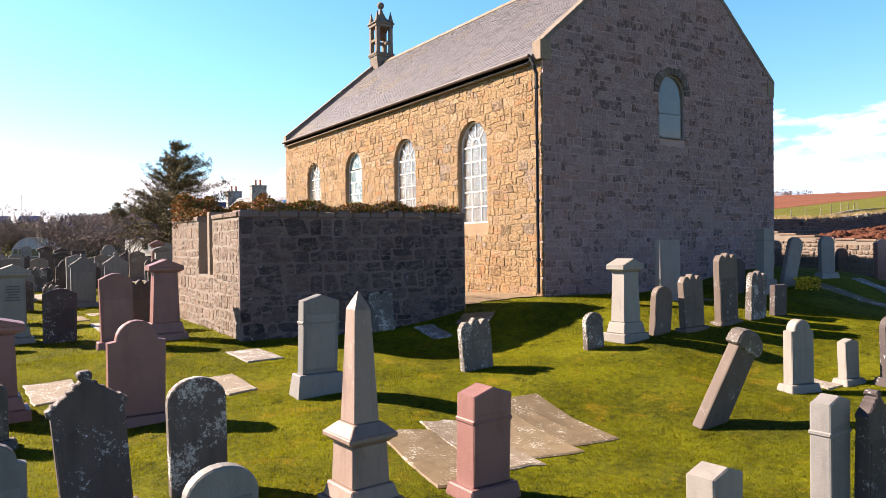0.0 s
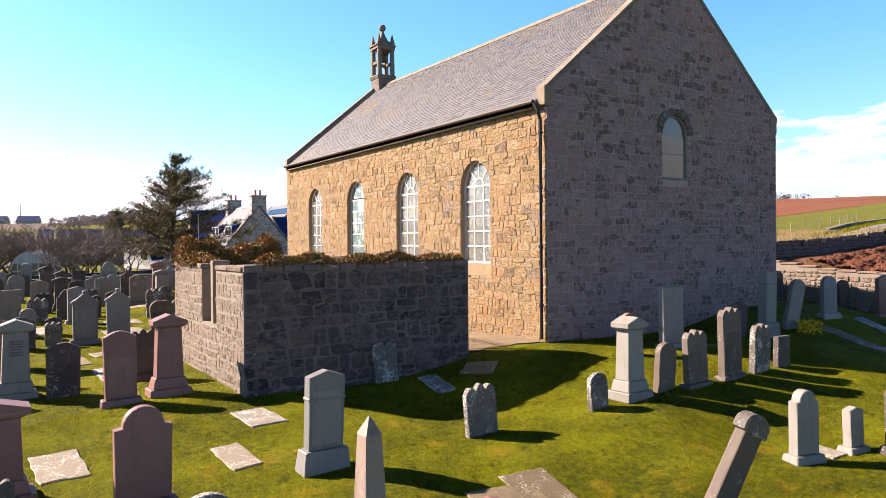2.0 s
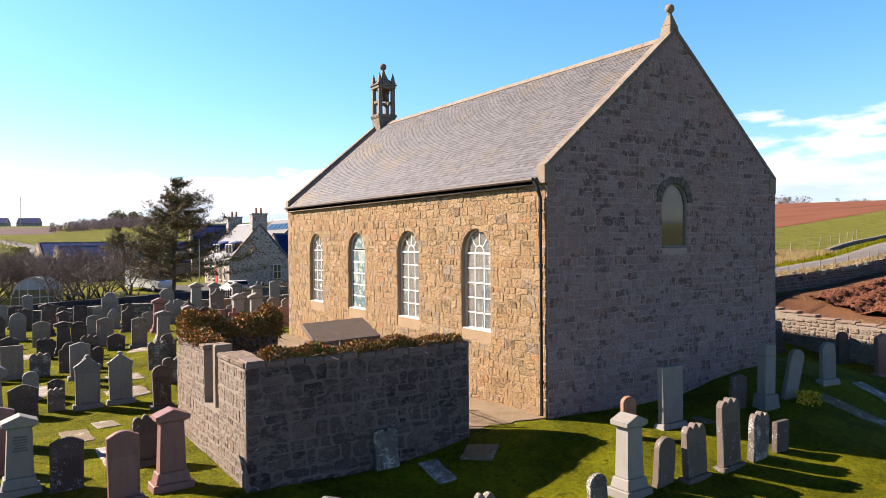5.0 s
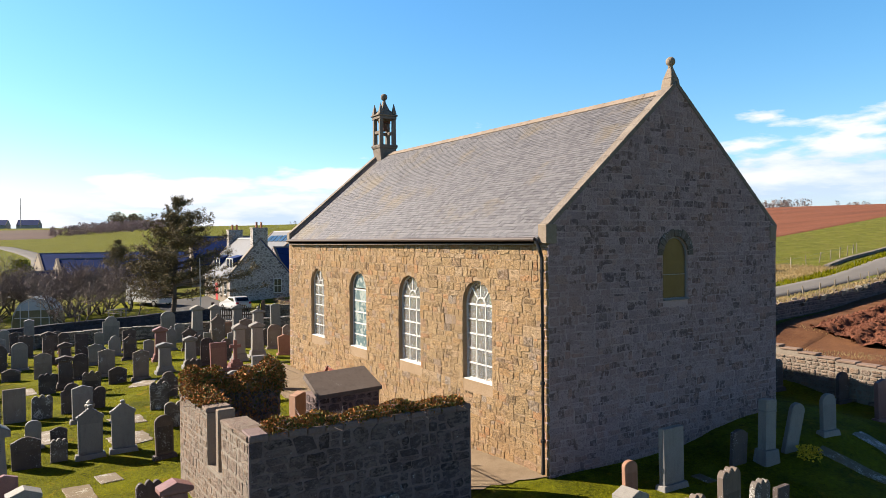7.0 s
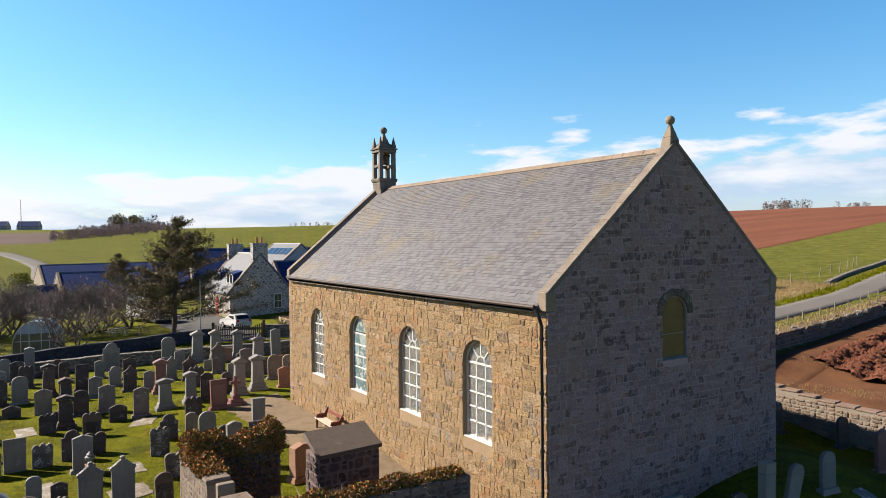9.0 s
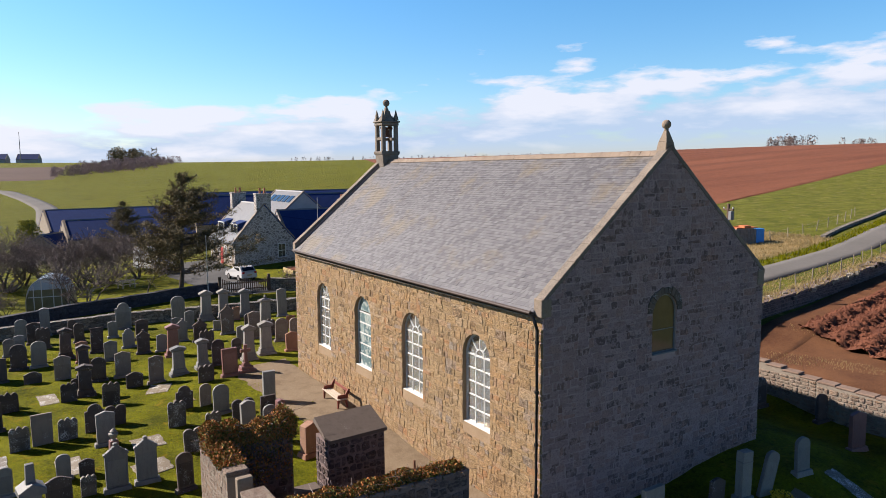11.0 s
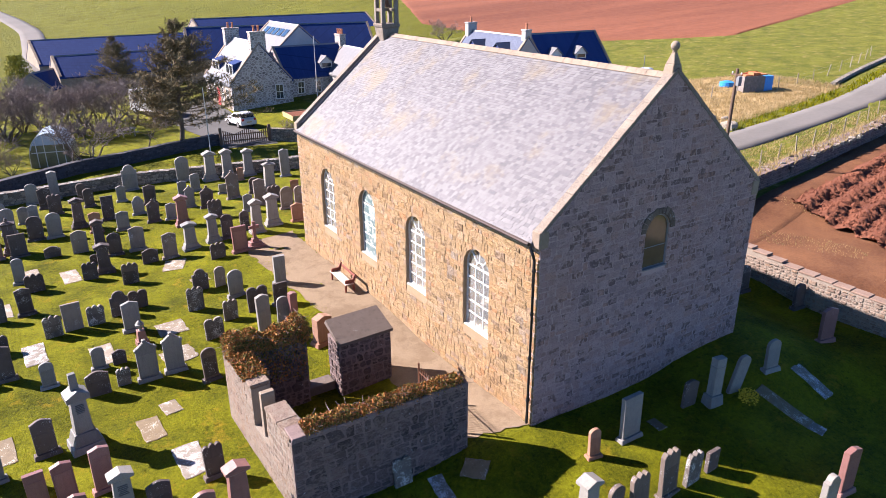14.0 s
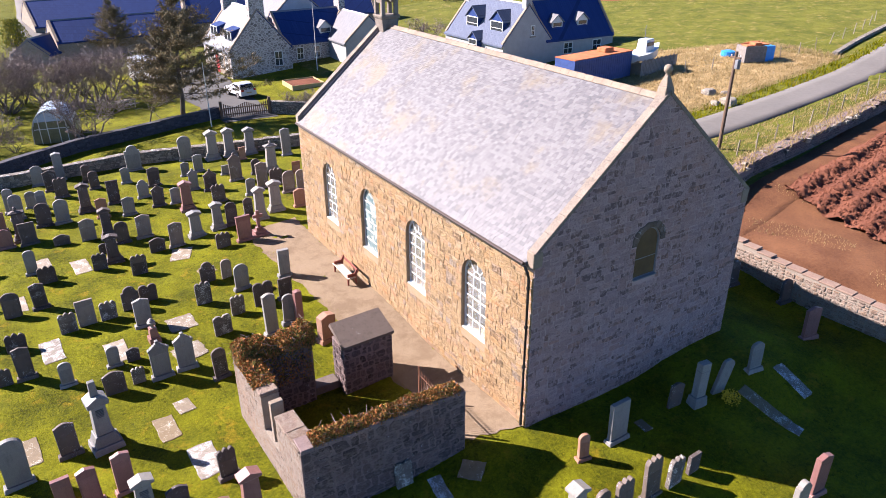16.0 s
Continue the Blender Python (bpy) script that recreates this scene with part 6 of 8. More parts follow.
boundary("wall_north", [(-16, 53.5), (7, 54.3), (18.5, 50.9), (27, 49.0)], 0.85, 0.5, "low rubble churchyard wall with rough coping", M["wall_stone"], M["dyke"], M["m_speck"], 2)
boundary("wall_outer", [(-16, 51.0), (-1.5, 57.0), (4.1, 60.4), (16.6, 63.9)], 0.95, 0.5, "rubble garden wall coloured dark blue-grey for its shade", M["mortar_wall_shade"], M["shade_wall_all"], M["mortar_wall_shade"], 3)
boundary("wall_garden", [(20.9, 63.1), (25, 58.9), (31, 54.5)], 1.1, 0.5, "rubble wall beside the gate", M["wall_stone"], M["dyke"], M["m_speck"], 4)
boundary("wall_east", [(30.8, 2), (30.25, 12), (30.0, 20), (29.8, 30)], 1.42, 0.44, "rubble churchyard wall with weathered sandstone coping", M["mortar_side"], M["ruinside_all"], M["wall_cope"], 5)
DYKE = [(33.5, 23.2), (38.8, 24.5), (46, 25.5), (57.8, 26.9), (75, 30.4), (100, 36.4)]
boundary("field_dyke", [(72.5, 39.4), (88, 42.8), (112, 49)], 0.32, 0.5, "low dry-stone dyke beyond the road", M["wall_stone"], M["dyke"], None, 7)
# dark stones put the shade of the dyke's near face into its colour
boundary("field_dyke", DYKE, 1.0, 0.9, "tumbled dry-stone field dyke", M["mortar_ruin_shade"], M["ruin_all"], None, 6)

r = random.Random(15)
verts, faces, base = [], [], 0
for (x0, y0), (x1, y1) in zip(DYKE, DYKE[1:]):
    for i in range(int(3 * math.hypot(x1 - x0, y1 - y0))):
        k = r.random()
        x, y = x0 + (x1 - x0) * k + r.uniform(-0.15, 0.5), y0 + (y1 - y0) * k + r.uniform(-0.1, 0.75)
        v = BOULDERS[r.randrange(10)][0] * (r.uniform(0.2, 0.5), r.uniform(0.2, 0.35), r.uniform(0.15, 0.35))
        a = r.uniform(0, 6.28)
        v = np.stack([v[:, 0] * math.cos(a) - v[:, 1] * math.sin(a), v[:, 0] * math.sin(a) + v[:, 1] * math.cos(a), v[:, 2]], -1)
        f = BOULDERS[0][1]
        verts.append(v + (x, y, gz(x, y) + 0.86 + r.uniform(-0.12, 0.14)))
        faces += [tuple(base + q for q in g) for g in f]
        base += len(v)
tagged(new("dyke_stones", mesh("dyke_stones", np.concatenate(verts), faces, M["dyke"])), "loose weathered stones heaped on the dyke", "stones", kind="stuff")

# ---- fields, roads and tracks ----
drape("red_field", [(65, 108), (82, 64.5), (560, 165), (250, 540)], 90, 90, M["red_soil"], 0.12, "bare red ploughed field on the hill", "field", 1.0, None, 0.1)
drape("brown_field", [(-60, 300), (20, 272), (36, 420), (-40, 470)], 12, 16, M["brown_field"], 0.25, "dark brown ploughed field", "field")
drape("rough_ground", [(42, 36.2), (72, 38.6), (70, 49.5), (46, 58)], 34, 34, M["straw"], 0.05, "dry straw-coloured rough grass", "rough grass", 0.8)
drape("verge", [(34, 24.3), (56, 27.6), (57, 31.9), (37, 30.9)], 30, 6, M["meadow"], 0.05, "rough green grass verge between road and dyke", "verge", 0.3)
drape("verge", [(56, 27.6), (98, 36.9), (98, 40.2), (57, 31.9)], 30, 6, M["meadow"], 0.05, "rough green grass verge between road and dyke", "verge", 0.3)
drape("verge", [(30.4, 19.5), (76, 26.6), (76, 31.0), (33.6, 23.4)], 40, 8, M["track"], 0.05, "trodden red earth below the field dyke", "earth", 0.4)
drape("earth_strip", [(30.2, 3), (37.2, 9.5), (39.6, 23.0), (30.0, 26)], 18, 30, M["track"], 0.03, "bare red earth beside the churchyard wall", "earth", 0.4)


def furrow(x, y):
    n = noise.fractal(Vector((x * 2.6, y * 2.6, 2)), 0.75, 2.2, 4)
    return 0.16 + 0.12 * math.sin((y - 0.16 * x) * 4.2 + 1.3 * n) + 0.12 * n


drape("ploughed_ground", [(36.2, 9), (62, 12), (62, 25.4), (39.0, 22.4)], 200, 120, M["plough"], 0.04, "ploughed red-brown earth in rough furrows", "soil", 0.5, furrow)
r = random.Random(12)
cv, cf = [], []
for i in range(8500):
    x, y = r.uniform(35.3, 58), r.uniform(9.5, 25)
    if y > 22.2 + (x - 39) * 0.13 or x < 36.3 + (y - 9) * 0.2:
        continue
    s = r.uniform(0.05, 0.15) * (1.4 if r.random() < 0.1 else 1)
    z = gz(x, y) + furrow(x, y) + s * 0.2
    b = len(cv)
    for d in ((1, 0, 0), (0, 1, 0), (-1, 0, 0), (0, -1, 0), (0, 0, 1), (0, 0, -1)):
        k = s * r.uniform(0.6, 1.35)
        cv.append((x + d[0] * k, y + d[1] * k, z + d[2] * k * 0.8))
    cf += [(b, b + 1, b + 4), (b + 1, b + 2, b + 4), (b + 2, b + 3, b + 4), (b + 3, b, b + 4), (b + 1, b, b + 5), (b + 2, b + 1, b + 5), (b + 3, b + 2, b + 5), (b, b + 3, b + 5)]
tagged(new("earth_clods", mesh("earth_clods", cv, cf, M["plough"])), "turned clods of red-brown earth", "soil", kind="stuff")

strip("road", [(27.5, 46), (30, 38), (35, 33.2), (41, 32.5), (48, 33.0), (57.3, 33.7), (66.6, 34.5), (75.7, 35.8), (100, 41), (150, 56)], 3.6, M["asphalt"], 0.06, "narrow grey asphalt country road", "road")
strip("lane", [(3, 96), (5, 112), (7.2, 135), (8.6, 165), (6.5, 190), (2, 225), (-20, 262), (-60, 290)], 4.0, M["asphalt"], 0.12, "pale lane curving past the farm", "road")
drape("house_yard", [(16.4, 62.0), (21.2, 61.6), (22.3, 88), (14.5, 86)], 10, 24, M["wet_asphalt"], 0.03, "tarmac yard before the house", "yard", 0.3)

# far woods and hill-top clumps


def far_wood(name, x0, y0, x1, y1, n, h, material, label, seed, spread=14):
    r = random.Random(seed)
    v, f = [], []
    for i in range(n):
        k = r.random()
        x, y = x0 + (x1 - x0) * k + r.uniform(-spread, spread), y0 + (y1 - y0) * k + r.uniform(-spread, spread)
        z, s = gz(x, y), h * r.uniform(0.55, 1.1)
        for j in range(120):
            a, t = r.uniform(0, 6.28), r.random()
            rad = s * 0.42 * math.sqrt(r.random()) * (1.1 - 0.7 * t)
            px, py, pz = x + rad * math.cos(a), y + rad * math.sin(a), z + s * (0.02 + 0.98 * t)
            q = s * r.uniform(0.04, 0.11)
            b = len(v)
            for _ in range(3):
                v.append((px + r.uniform(-q, q), py + r.uniform(-q, q), pz + r.uniform(-q, q)))
            f.append((b, b + 1, b + 2))
    tagged(new(name, mesh(name, v, f, material)), label, "woodland", kind="stuff")


far_wood("far_bare_wood", 40, 330, 88, 470, 200, 4.2, M["wood_far"], "bare brown wood along the far field edge", 21)
far_wood("far_bare_wood", 22, 300, 70, 400, 190, 3.6, M["wood_far"], "bare brown scrub along the far field edge", 22, 9)
far_wood("far_pine_clump", 74, 560, 100, 566, 60, 10, M["needles"], "dark pine clump on the skyline", 23, 10)
far_wood("far_thorn_clump", 420, 262, 455, 268, 26, 9, M["twig"], "bare thorn bushes on the skyline", 24, 8)
far_wood("far_thorn_clump", 455, 235, 475, 232, 14, 7, M["twig"], "bare thorn bushes on the skyline", 25, 6)
far_wood("far_hedge", 150, 395, 330, 330, 90, 2.2, M["twig"], "low hedge along the skyline", 26, 4)
far_wood("far_hedge", 300, 350, 430, 262, 90, 2.0, M["twig"], "low hedge along the skyline", 27, 4)

# fence posts by the road
post_me = from_bm("post", frustum(-0.3, 1.15, 0.09, 0.09, 0.075, 0.075, 0.01), M["fence_wood"])
fence = thing("wire_fence", Matrix.Identity(4), "weathered wooden fence posts with wire along the dyke", "fence")
line = [(38.5 + 2.6 * i, float(np.interp(38.5 + 2.6 * i, [p[0] for p in DYKE], [p[1] for p in DYKE])) + 2.6) for i in range(18)]
for x, y in line:
    ob = new("post", post_me)
    ob.parent = fence
    ob.matrix_world = pose(x, y, gz(x, y) + 0.05, r.uniform(-5, 5), r.uniform(-5, 5), r.uniform(0, 90))
for z in (0.6, 1.0):
    part("wire", tube([(x, y, gz(x, y) + z) for x, y in line], 0.006, 4), M["lead"], fence)
fence = thing("wire_fence", Matrix.Identity(4), "rough wooden fence posts at the field edge", "fence")
line = [(56.0 + 2.9 * i, 44.6 - 0.85 * i + 0.08 * i * i) for i in range(13)]
for x, y in line:
    ob = new("post", post_me)
    ob.parent = fence
    ob.matrix_world = pose(x, y, gz(x, y) + 0.05, r.uniform(-7, 7), r.uniform(-7, 7), r.uniform(0, 90))
for z in (0.6, 1.0):
    part("wire", tube([(x, y, gz(x, y) + z) for x, y in line], 0.006, 4), M["lead"], fence)

# grass, loose: tufts near the start and rough tufts by the road


def hard(x, y):
    """Where no grass grows: church, path, walls and grave slabs."""
    bad = ((x > 10.8) & (x < 23.8) & (y > 14.9)) | ((x > 5) & (x < 10.8) & (y > 15.5) & (y < 16.2))
    for q in LEDGERS:
        bad |= (np.abs((x - q[0]) * q[2] + (y - q[1]) * q[3]) < q[4]) & (np.abs((y - q[1]) * q[2] - (x - q[0]) * q[3]) < q[5])
    return bad


def tufts(name, count, area, h, material, label, seed, avoid=lambda x, y: False, lift=0.0):
    r = np.random.RandomState(seed)
    x, y = r.uniform(area[0], area[1], count), r.uniform(area[2], area[3], count)
    clump = np.sin(x * 2.3 + 1.7 * np.sin(y * 1.1)) + np.sin(y * 2.9 + 1.3 * np.sin(x * 1.7)) + r.uniform(-1.6, 1.6, count)
    bad = avoid(x, y) if avoid is hard else np.array([avoid(a, b) for a, b in zip(x, y)])
    keep = ~bad & (clump > -1.2)
    x, y = x[keep], y[keep]
    n = len(x)
    z = turf(x, y) - 0.008 + r.uniform(0.82, 1.02, n) * lift
    a, s, lean = r.uniform(0, 6.28, n), h * r.uniform(0.5, 1.2, n), r.uniform(0.1, 0.8, n)
    b = r.uniform(0, 6.28, n)
    w = 0.13 * h + 0.003
    base = np.stack([x, y, z], -1)
    side = np.stack([np.cos(a), np.sin(a), np.zeros(n)], -1) * w
    tip = base + np.stack([np.cos(b) * s * lean, np.sin(b) * s * lean, s], -1)
    v = np.stack([base - side, base + side, tip], 1).reshape(-1, 3)
    tagged(new(name, mesh(name, v, np.arange(3 * n).reshape(-1, 3), material)), label, "grass", kind="stuff")


tufts("grass", 420000, (-1.5, 19, 3.5, 16), 0.034, M["blade"], "short tufts of churchyard grass", 31, hard)
tufts("grass", 200000, (-5, 11, 15.5, 50), 0.05, M["blade"], "short tufts of churchyard grass", 32, hard)
tufts("rough_grass", 9000, (37, 66, 24.8, 33), 0.24, M["strawblade"], "dry rough grass on the verge", 33, lambda x, y: not (25.4 + 0.13 * (x - 37) < y < 30.4 + 0.06 * (x - 37)))
tufts("rough_grass", 60000, (34, 90, 23, 37), 0.3, M["strawblade"], "dry grass growing through the dyke", 35, lambda x, y: abs(y - np.interp(x, [p[0] for p in DYKE], [p[1] + 0.55 for p in DYKE])) > 0.6, 1.0)
tufts("rough_grass", 60000, (42, 73, 35.5, 58), 0.28, M["strawblade"], "dry rough grass beyond the road", 34, lambda x, y: y > 58 - (x - 46) * 0.36 or y < 35.7 + (x - 44) * 0.1)
tufts("rough_grass", 9000, (30.6, 42, 8, 25), 0.16, M["strawblade"], "sparse dry grass on the bare earth", 37, lambda x, y: x > 36.5 + (y - 9) * 0.2 or math.sin(x * 1.3) + math.sin(y * 0.9 + x) < 0.5)
tufts("bank_grass", 16000, (44, 100, 34.5, 46), 0.4, M["blade"], "long green grass on the roadside bank", 36, lambda x, y: abs(y - np.interp(x, (44, 58, 70, 80, 100), (35.4, 36.2, 37.4, 38.9, 44.0))) > 0.7)

# ---- houses ----


def prism(points, y0, y1):
    bm = bmesh.new()
    a = [bm.verts.new((x, y0, z)) for x, z in points]
    b = [bm.verts.new((x, y1, z)) for x, z in points]
    bm.faces.new(a)
    bm.faces.new(b[::-1])
    for i in range(len(a)):
        bm.faces.new((a[i], b[i], b[(i + 1) % len(a)], a[(i + 1) % len(a)]))
    return bm


def chimney(parent, m, x, y, z0, z1, w, d, pots, material):
    bm = box(x - w / 2, x + w / 2, y - d / 2, y + d / 2, z0, z1 - 0.15, 0.02)
    box(x - w / 2 - 0.06, x + w / 2 + 0.06, y - d / 2 - 0.06, y + d / 2 + 0.06, z1 - 0.15, z1, 0.02, bm)
    c = part("chimney", bm, material, parent)
    c.matrix_world = m
    for i in range(pots):
        px = x + (i - (pots - 1) / 2) * 0.55
        p = part("chimney_pot", lathe([(0.14, z1), (0.13, z1 + 0.12), (0.11, z1 + 0.5), (0.14, z1 + 0.55), (0.13, z1 + 0.62)], 10, None, px, y), M["clay"], c)
        p.matrix_world = m


def frame_ring(x0, x1, z0, z1, b, y0, y1):
    """A rectangular frame in one piece, its bars b wide."""
    bm = bmesh.new()
    rings = []
    for q, y in ((0.0, y0), (b, y0), (b, y1), (0.0, y1)):
        rings.append([bm.verts.new((x, y, z)) for x, z in ((x0 + q, z0 + q), (x1 - q, z0 + q), (x1 - q, z1 - q), (x0 + q, z1 - q))])
    for a, c in zip(rings, rings[1:] + rings[:1]):
        for i in range(4):
            bm.faces.new((a[i], a[(i + 1) % 4], c[(i + 1) % 4], c[i]))
    return bm


def sash(parent, m, w, h):
    """A window on a face that looks along -y: frame, bars, glass and sill."""
    f = part("window", frame_ring(-w / 2, w / 2, 0, h, 0.09, -0.05, 0.02), M["white_paint"], parent)
    f.matrix_world = m
    for q in ((-w / 2 + 0.085, w / 2 - 0.085, h / 2 - 0.035, h / 2 + 0.035), (-0.025, 0.025, 0.085, h / 2 - 0.04), (-0.025, 0.025, h / 2 + 0.04, h - 0.085)):
        part("glazing_bar", box(q[0], q[1], -0.045, -0.021, q[2], q[3]), M["white_paint"], f).matrix_world = m
    part("pane", box(-w / 2 + 0.05, w / 2 - 0.05, -0.02, 0.0, 0.05, h - 0.05), M["house_pane"], f).matrix_world = m
    part("sill", box(-w / 2 - 0.1, w / 2 + 0.1, -0.12, 0.02, -0.14, -0.02, 0.01), M["dressed"], f).matrix_world = m
    return f


def dormer(parent, m, w, h, depth, roof, cheek):
    """A gabled dormer: m stands at the middle of its sill, looking along -y; depth runs back into the roof."""
    d = part("dormer", prism([(-w / 2, -0.4), (w / 2, -0.4), (w / 2, h), (0, h + 0.45 * w), (-w / 2, h)], 0, depth), cheek, parent)
    d.matrix_world = m
    for s in (-1, 1):
        bm = prism([(s * (w / 2 + 0.18), h - 0.1), (s * (w / 2 + 0.18), h - 0.02), (0, h + 0.45 * w + 0.1), (0, h + 0.45 * w + 0.02)], -0.15, depth + 0.4)
        part("dormer_roof", bm, roof, d).matrix_world = m
    part("dormer_frame", frame_ring(-w / 2 + 0.06, w / 2 - 0.06, 0, h, 0.1, -0.06, 0.01), M["white_paint"], d).matrix_world = m
    part("glazing_bar", box(-w / 2 + 0.15, w / 2 - 0.15, -0.055, -0.031, h / 2 - 0.03, h / 2 + 0.03), M["white_paint"], d).matrix_world = m
    part("pane", box(-w / 2 + 0.12, w / 2 - 0.12, -0.03, -0.008, 0.06, h - 0.06), M["house_pane"], d).matrix_world = m


def flat_dormer(parent, m, w, h, depth, rise, roof, front):
    """A dormer under a catslide roof: glazed front, dark sloping top."""
    d = part("dormer", prism([(0, -0.3), (0, h), (depth, h + rise), (depth, -0.3)], -w / 2, w / 2), roof, parent)
    d.matrix_world = m @ pose(0, 0, 0, 0, 0, 90)
    part("dormer_frame", frame_ring(-w / 2, w / 2, 0, h, 0.11, -0.08, 0.01), M["white_paint"], d).matrix_world = m
    part("glazing_bar", box(-0.05, 0.05, -0.07, -0.041, 0.1, h - 0.1), M["white_paint"], d).matrix_world = m
    part("pane", box(-w / 2 + 0.08, w / 2 - 0.08, -0.04, -0.01, 0.05, h - 0.06), M["house_pane"], d).matrix_world = m


def house(name, m, w, l, eave, ridge, label, gable, side, roofs, over=0.2):
    """A gabled block: its near gable looks along -y, its length runs along y."""
    t = thing(name, m, label, "house")
    for y in (0.0, l - 0.5):
        part("gable_wall", prism([(0, -0.5), (w, -0.5), (w, eave), (w / 2, ridge), (0, eave)], y, y + 0.5), gable, t)
    for x in (0.0, w - 0.5):
        part("side_wall", box(x, x + 0.5, 0.5, l - 0.5, -0.5, eave), side if x == 0 else gable, t)
    k = (ridge - eave) / (w / 2)
    for s, mat_ in zip((-1, 1), roofs):
        xe = w / 2 + s * (w / 2 + over)
        ze = eave - over * k
        part("roof", prism([(xe, ze + 0.02), (w / 2, ridge + 0.02), (w / 2, ridge + 0.2), (xe, ze + 0.2)], -0.02, l + 0.02), mat_, t)
    part("ridge", prism([(w / 2 - 0.16, ridge + 0.1), (w / 2 + 0.16, ridge + 0.1), (w / 2, ridge + 0.28)], 0, l), M["lead"], t)
    for y in (-0.04, l - 0.26):
        for s in (-1, 1):
            part("skew", prism([(w / 2 + s * (w / 2 + 0.05), eave + 0.1), (w / 2, ridge + 0.14), (w / 2, ridge + 0.3), (w / 2 + s * (w / 2 + 0.05), eave + 0.28)], y, y + 0.3), M["dressed"], t)
    return t


hz = gz(22.4, 79) - 0.05
hm = pose(22.4, 79.0, hz, 0, 0, 2)
h1 = house("farmhouse", hm, 7.2, 9.5, 2.95, 7.1, "grey rubble farmhouse with pale lit roof and dormers", M["house_stone"], M["house_front"], (M["pale_lit_slate"], M["blue_shade_slate"]))
chimney(h1, hm, 3.6, 0.45, 6.4, 8.5, 1.75, 0.85, 2, M["house_stone"])
chimney(h1, hm, 3.6, 9.1, 6.4, 8.4, 1.75, 0.85, 2, M["house_stone"])
west = hm @ pose(0, 0, 0, 0, 0, -90)
for y in (2.2, 7.0):
    flat_dormer(h1, hm @ Matrix.Translation((0.75, y, 3.5)) @ pose(0, 0, 0, 0, 0, -90), 2.3, 1.5, 2.4, 0.7, M["blue_shade_slate"], M["white_paint"])
for y in (1.5, 3.2, 6.0, 7.8):
    sash(h1, hm @ Matrix.Translation((0, y, 0.85)) @ pose(0, 0, 0, 0, 0, -90), 0.8, 1.55)
part("door", box(-0.03, 0.03, 4.3, 5.2, 0, 2.1, 0.01), M["red_door"], h1, "red panelled front door")
sash(h1, hm @ Matrix.Translation((5.6, 0, 0.9)), 1.0, 1.7)

wm = pose(29.3, 88.0, hz, 0, 0, -88)
h2 = house("farmhouse_wing", wm, 6.6, 9.6, 2.85, 6.0, "lower farmhouse wing with dark blue slate roof", M["house_stone"], M["house_stone"], (M["blue_shade_slate"], M["blue_shade_slate"]))
chimney(h2, wm, 3.3, 9.2, 5.4, 7.3, 1.5, 0.8, 3, M["house_stone"])
dormer(h2, wm @ Matrix.Translation((6.0, 5.8, 3.1)) @ pose(0, 0, 0, 0, 0, 90), 1.5, 1.2, 2.2, M["pale_lit_slate"], M["white_paint"])
for y in (2.0, 4.2, 7.2):
    sash(h2, wm @ Matrix.Translation((6.6, y, 0.9)) @ pose(0, 0, 0, 0, 0, 90), 0.9, 1.45)
am = pose(31.0, 88.3, hz, 0, 0, 1)
h3 = house("farm_annexe", am, 7.0, 10.5, 5.0, 8.1, "harled farm annexe with pale lit roof and skylights", M["harl"], M["harl"], (M["pale_lit_slate"], M["blue_shade_slate"]))
for k in range(5):
    part("skylight", prism([(1.9, 6.78), (2.8, 7.58), (2.74, 7.72), (1.84, 6.92)], 1.2 + k * 1.7, 2.5 + k * 1.7), M["car_glass"], h3).matrix_world = am
sash(h3, am @ Matrix.Translation((3.5, 0, 2.6)), 0.8, 1.0)

for x, y, w, l, eave, ridge, yaw, lab in ((5.3, 128.0, 11.0, 24.0, 2.9, 5.8, -85.2, "long farm steading with dark blue slate roof"), (29.8, 131.2, 11.0, 34.0, 3.6, 6.8, -85, "taller farm steading with dark blue slate roof"), (6.7, 105.8, 7.0, 22.0, 2.2, 4.3, -86, "lower farm range with dark blue slate roof")):
    sm = pose(x, y, gz(x, y) - (2.6 if y > 110 else 0.5), 0, 0, yaw)
    house("farm_steading", sm, w, l, eave, ridge, lab, M["house_front"], M["house_stone"], (M["blue_shade_slate"], M["blue_shade_slate"]))
pm = pose(2.2, 99.6, gz(2.6, 99) - 0.3, 0, 0, -35)
house("farm_shed", pm, 4.6, 6.0, 1.3, 3.0, "small stone farm shed with pale lit roof", M["house_front"], M["house_front"], (M["pale_lit_slate"], M["blue_shade_slate"]))

lm = pose(24.0, 106.0, gz(30, 100) - 0.4, 0, 0, -99)
house("farm_steading", lm, 8.0, 26.0, 3.0, 6.6, "long farm steading with dark slate roof", M["house_front"], M["house_stone"], (M["blue_shade_slate"], M["blue_shade_slate"]))
cotm = pose(35.4, 76.8, gz(36, 78) - 0.3, 0, 0, 0)
cot = house("outhouse", cotm, 6.4, 7.5, 2.6, 5.4, "harled outhouse with pale lit slate roof", M["harl"], M["harl"], (M["pale_lit_slate"], M["blue_shade_slate"]))
sash(cot, cotm @ Matrix.Translation((3.6, 0, 1.2)), 0.8, 1.1)

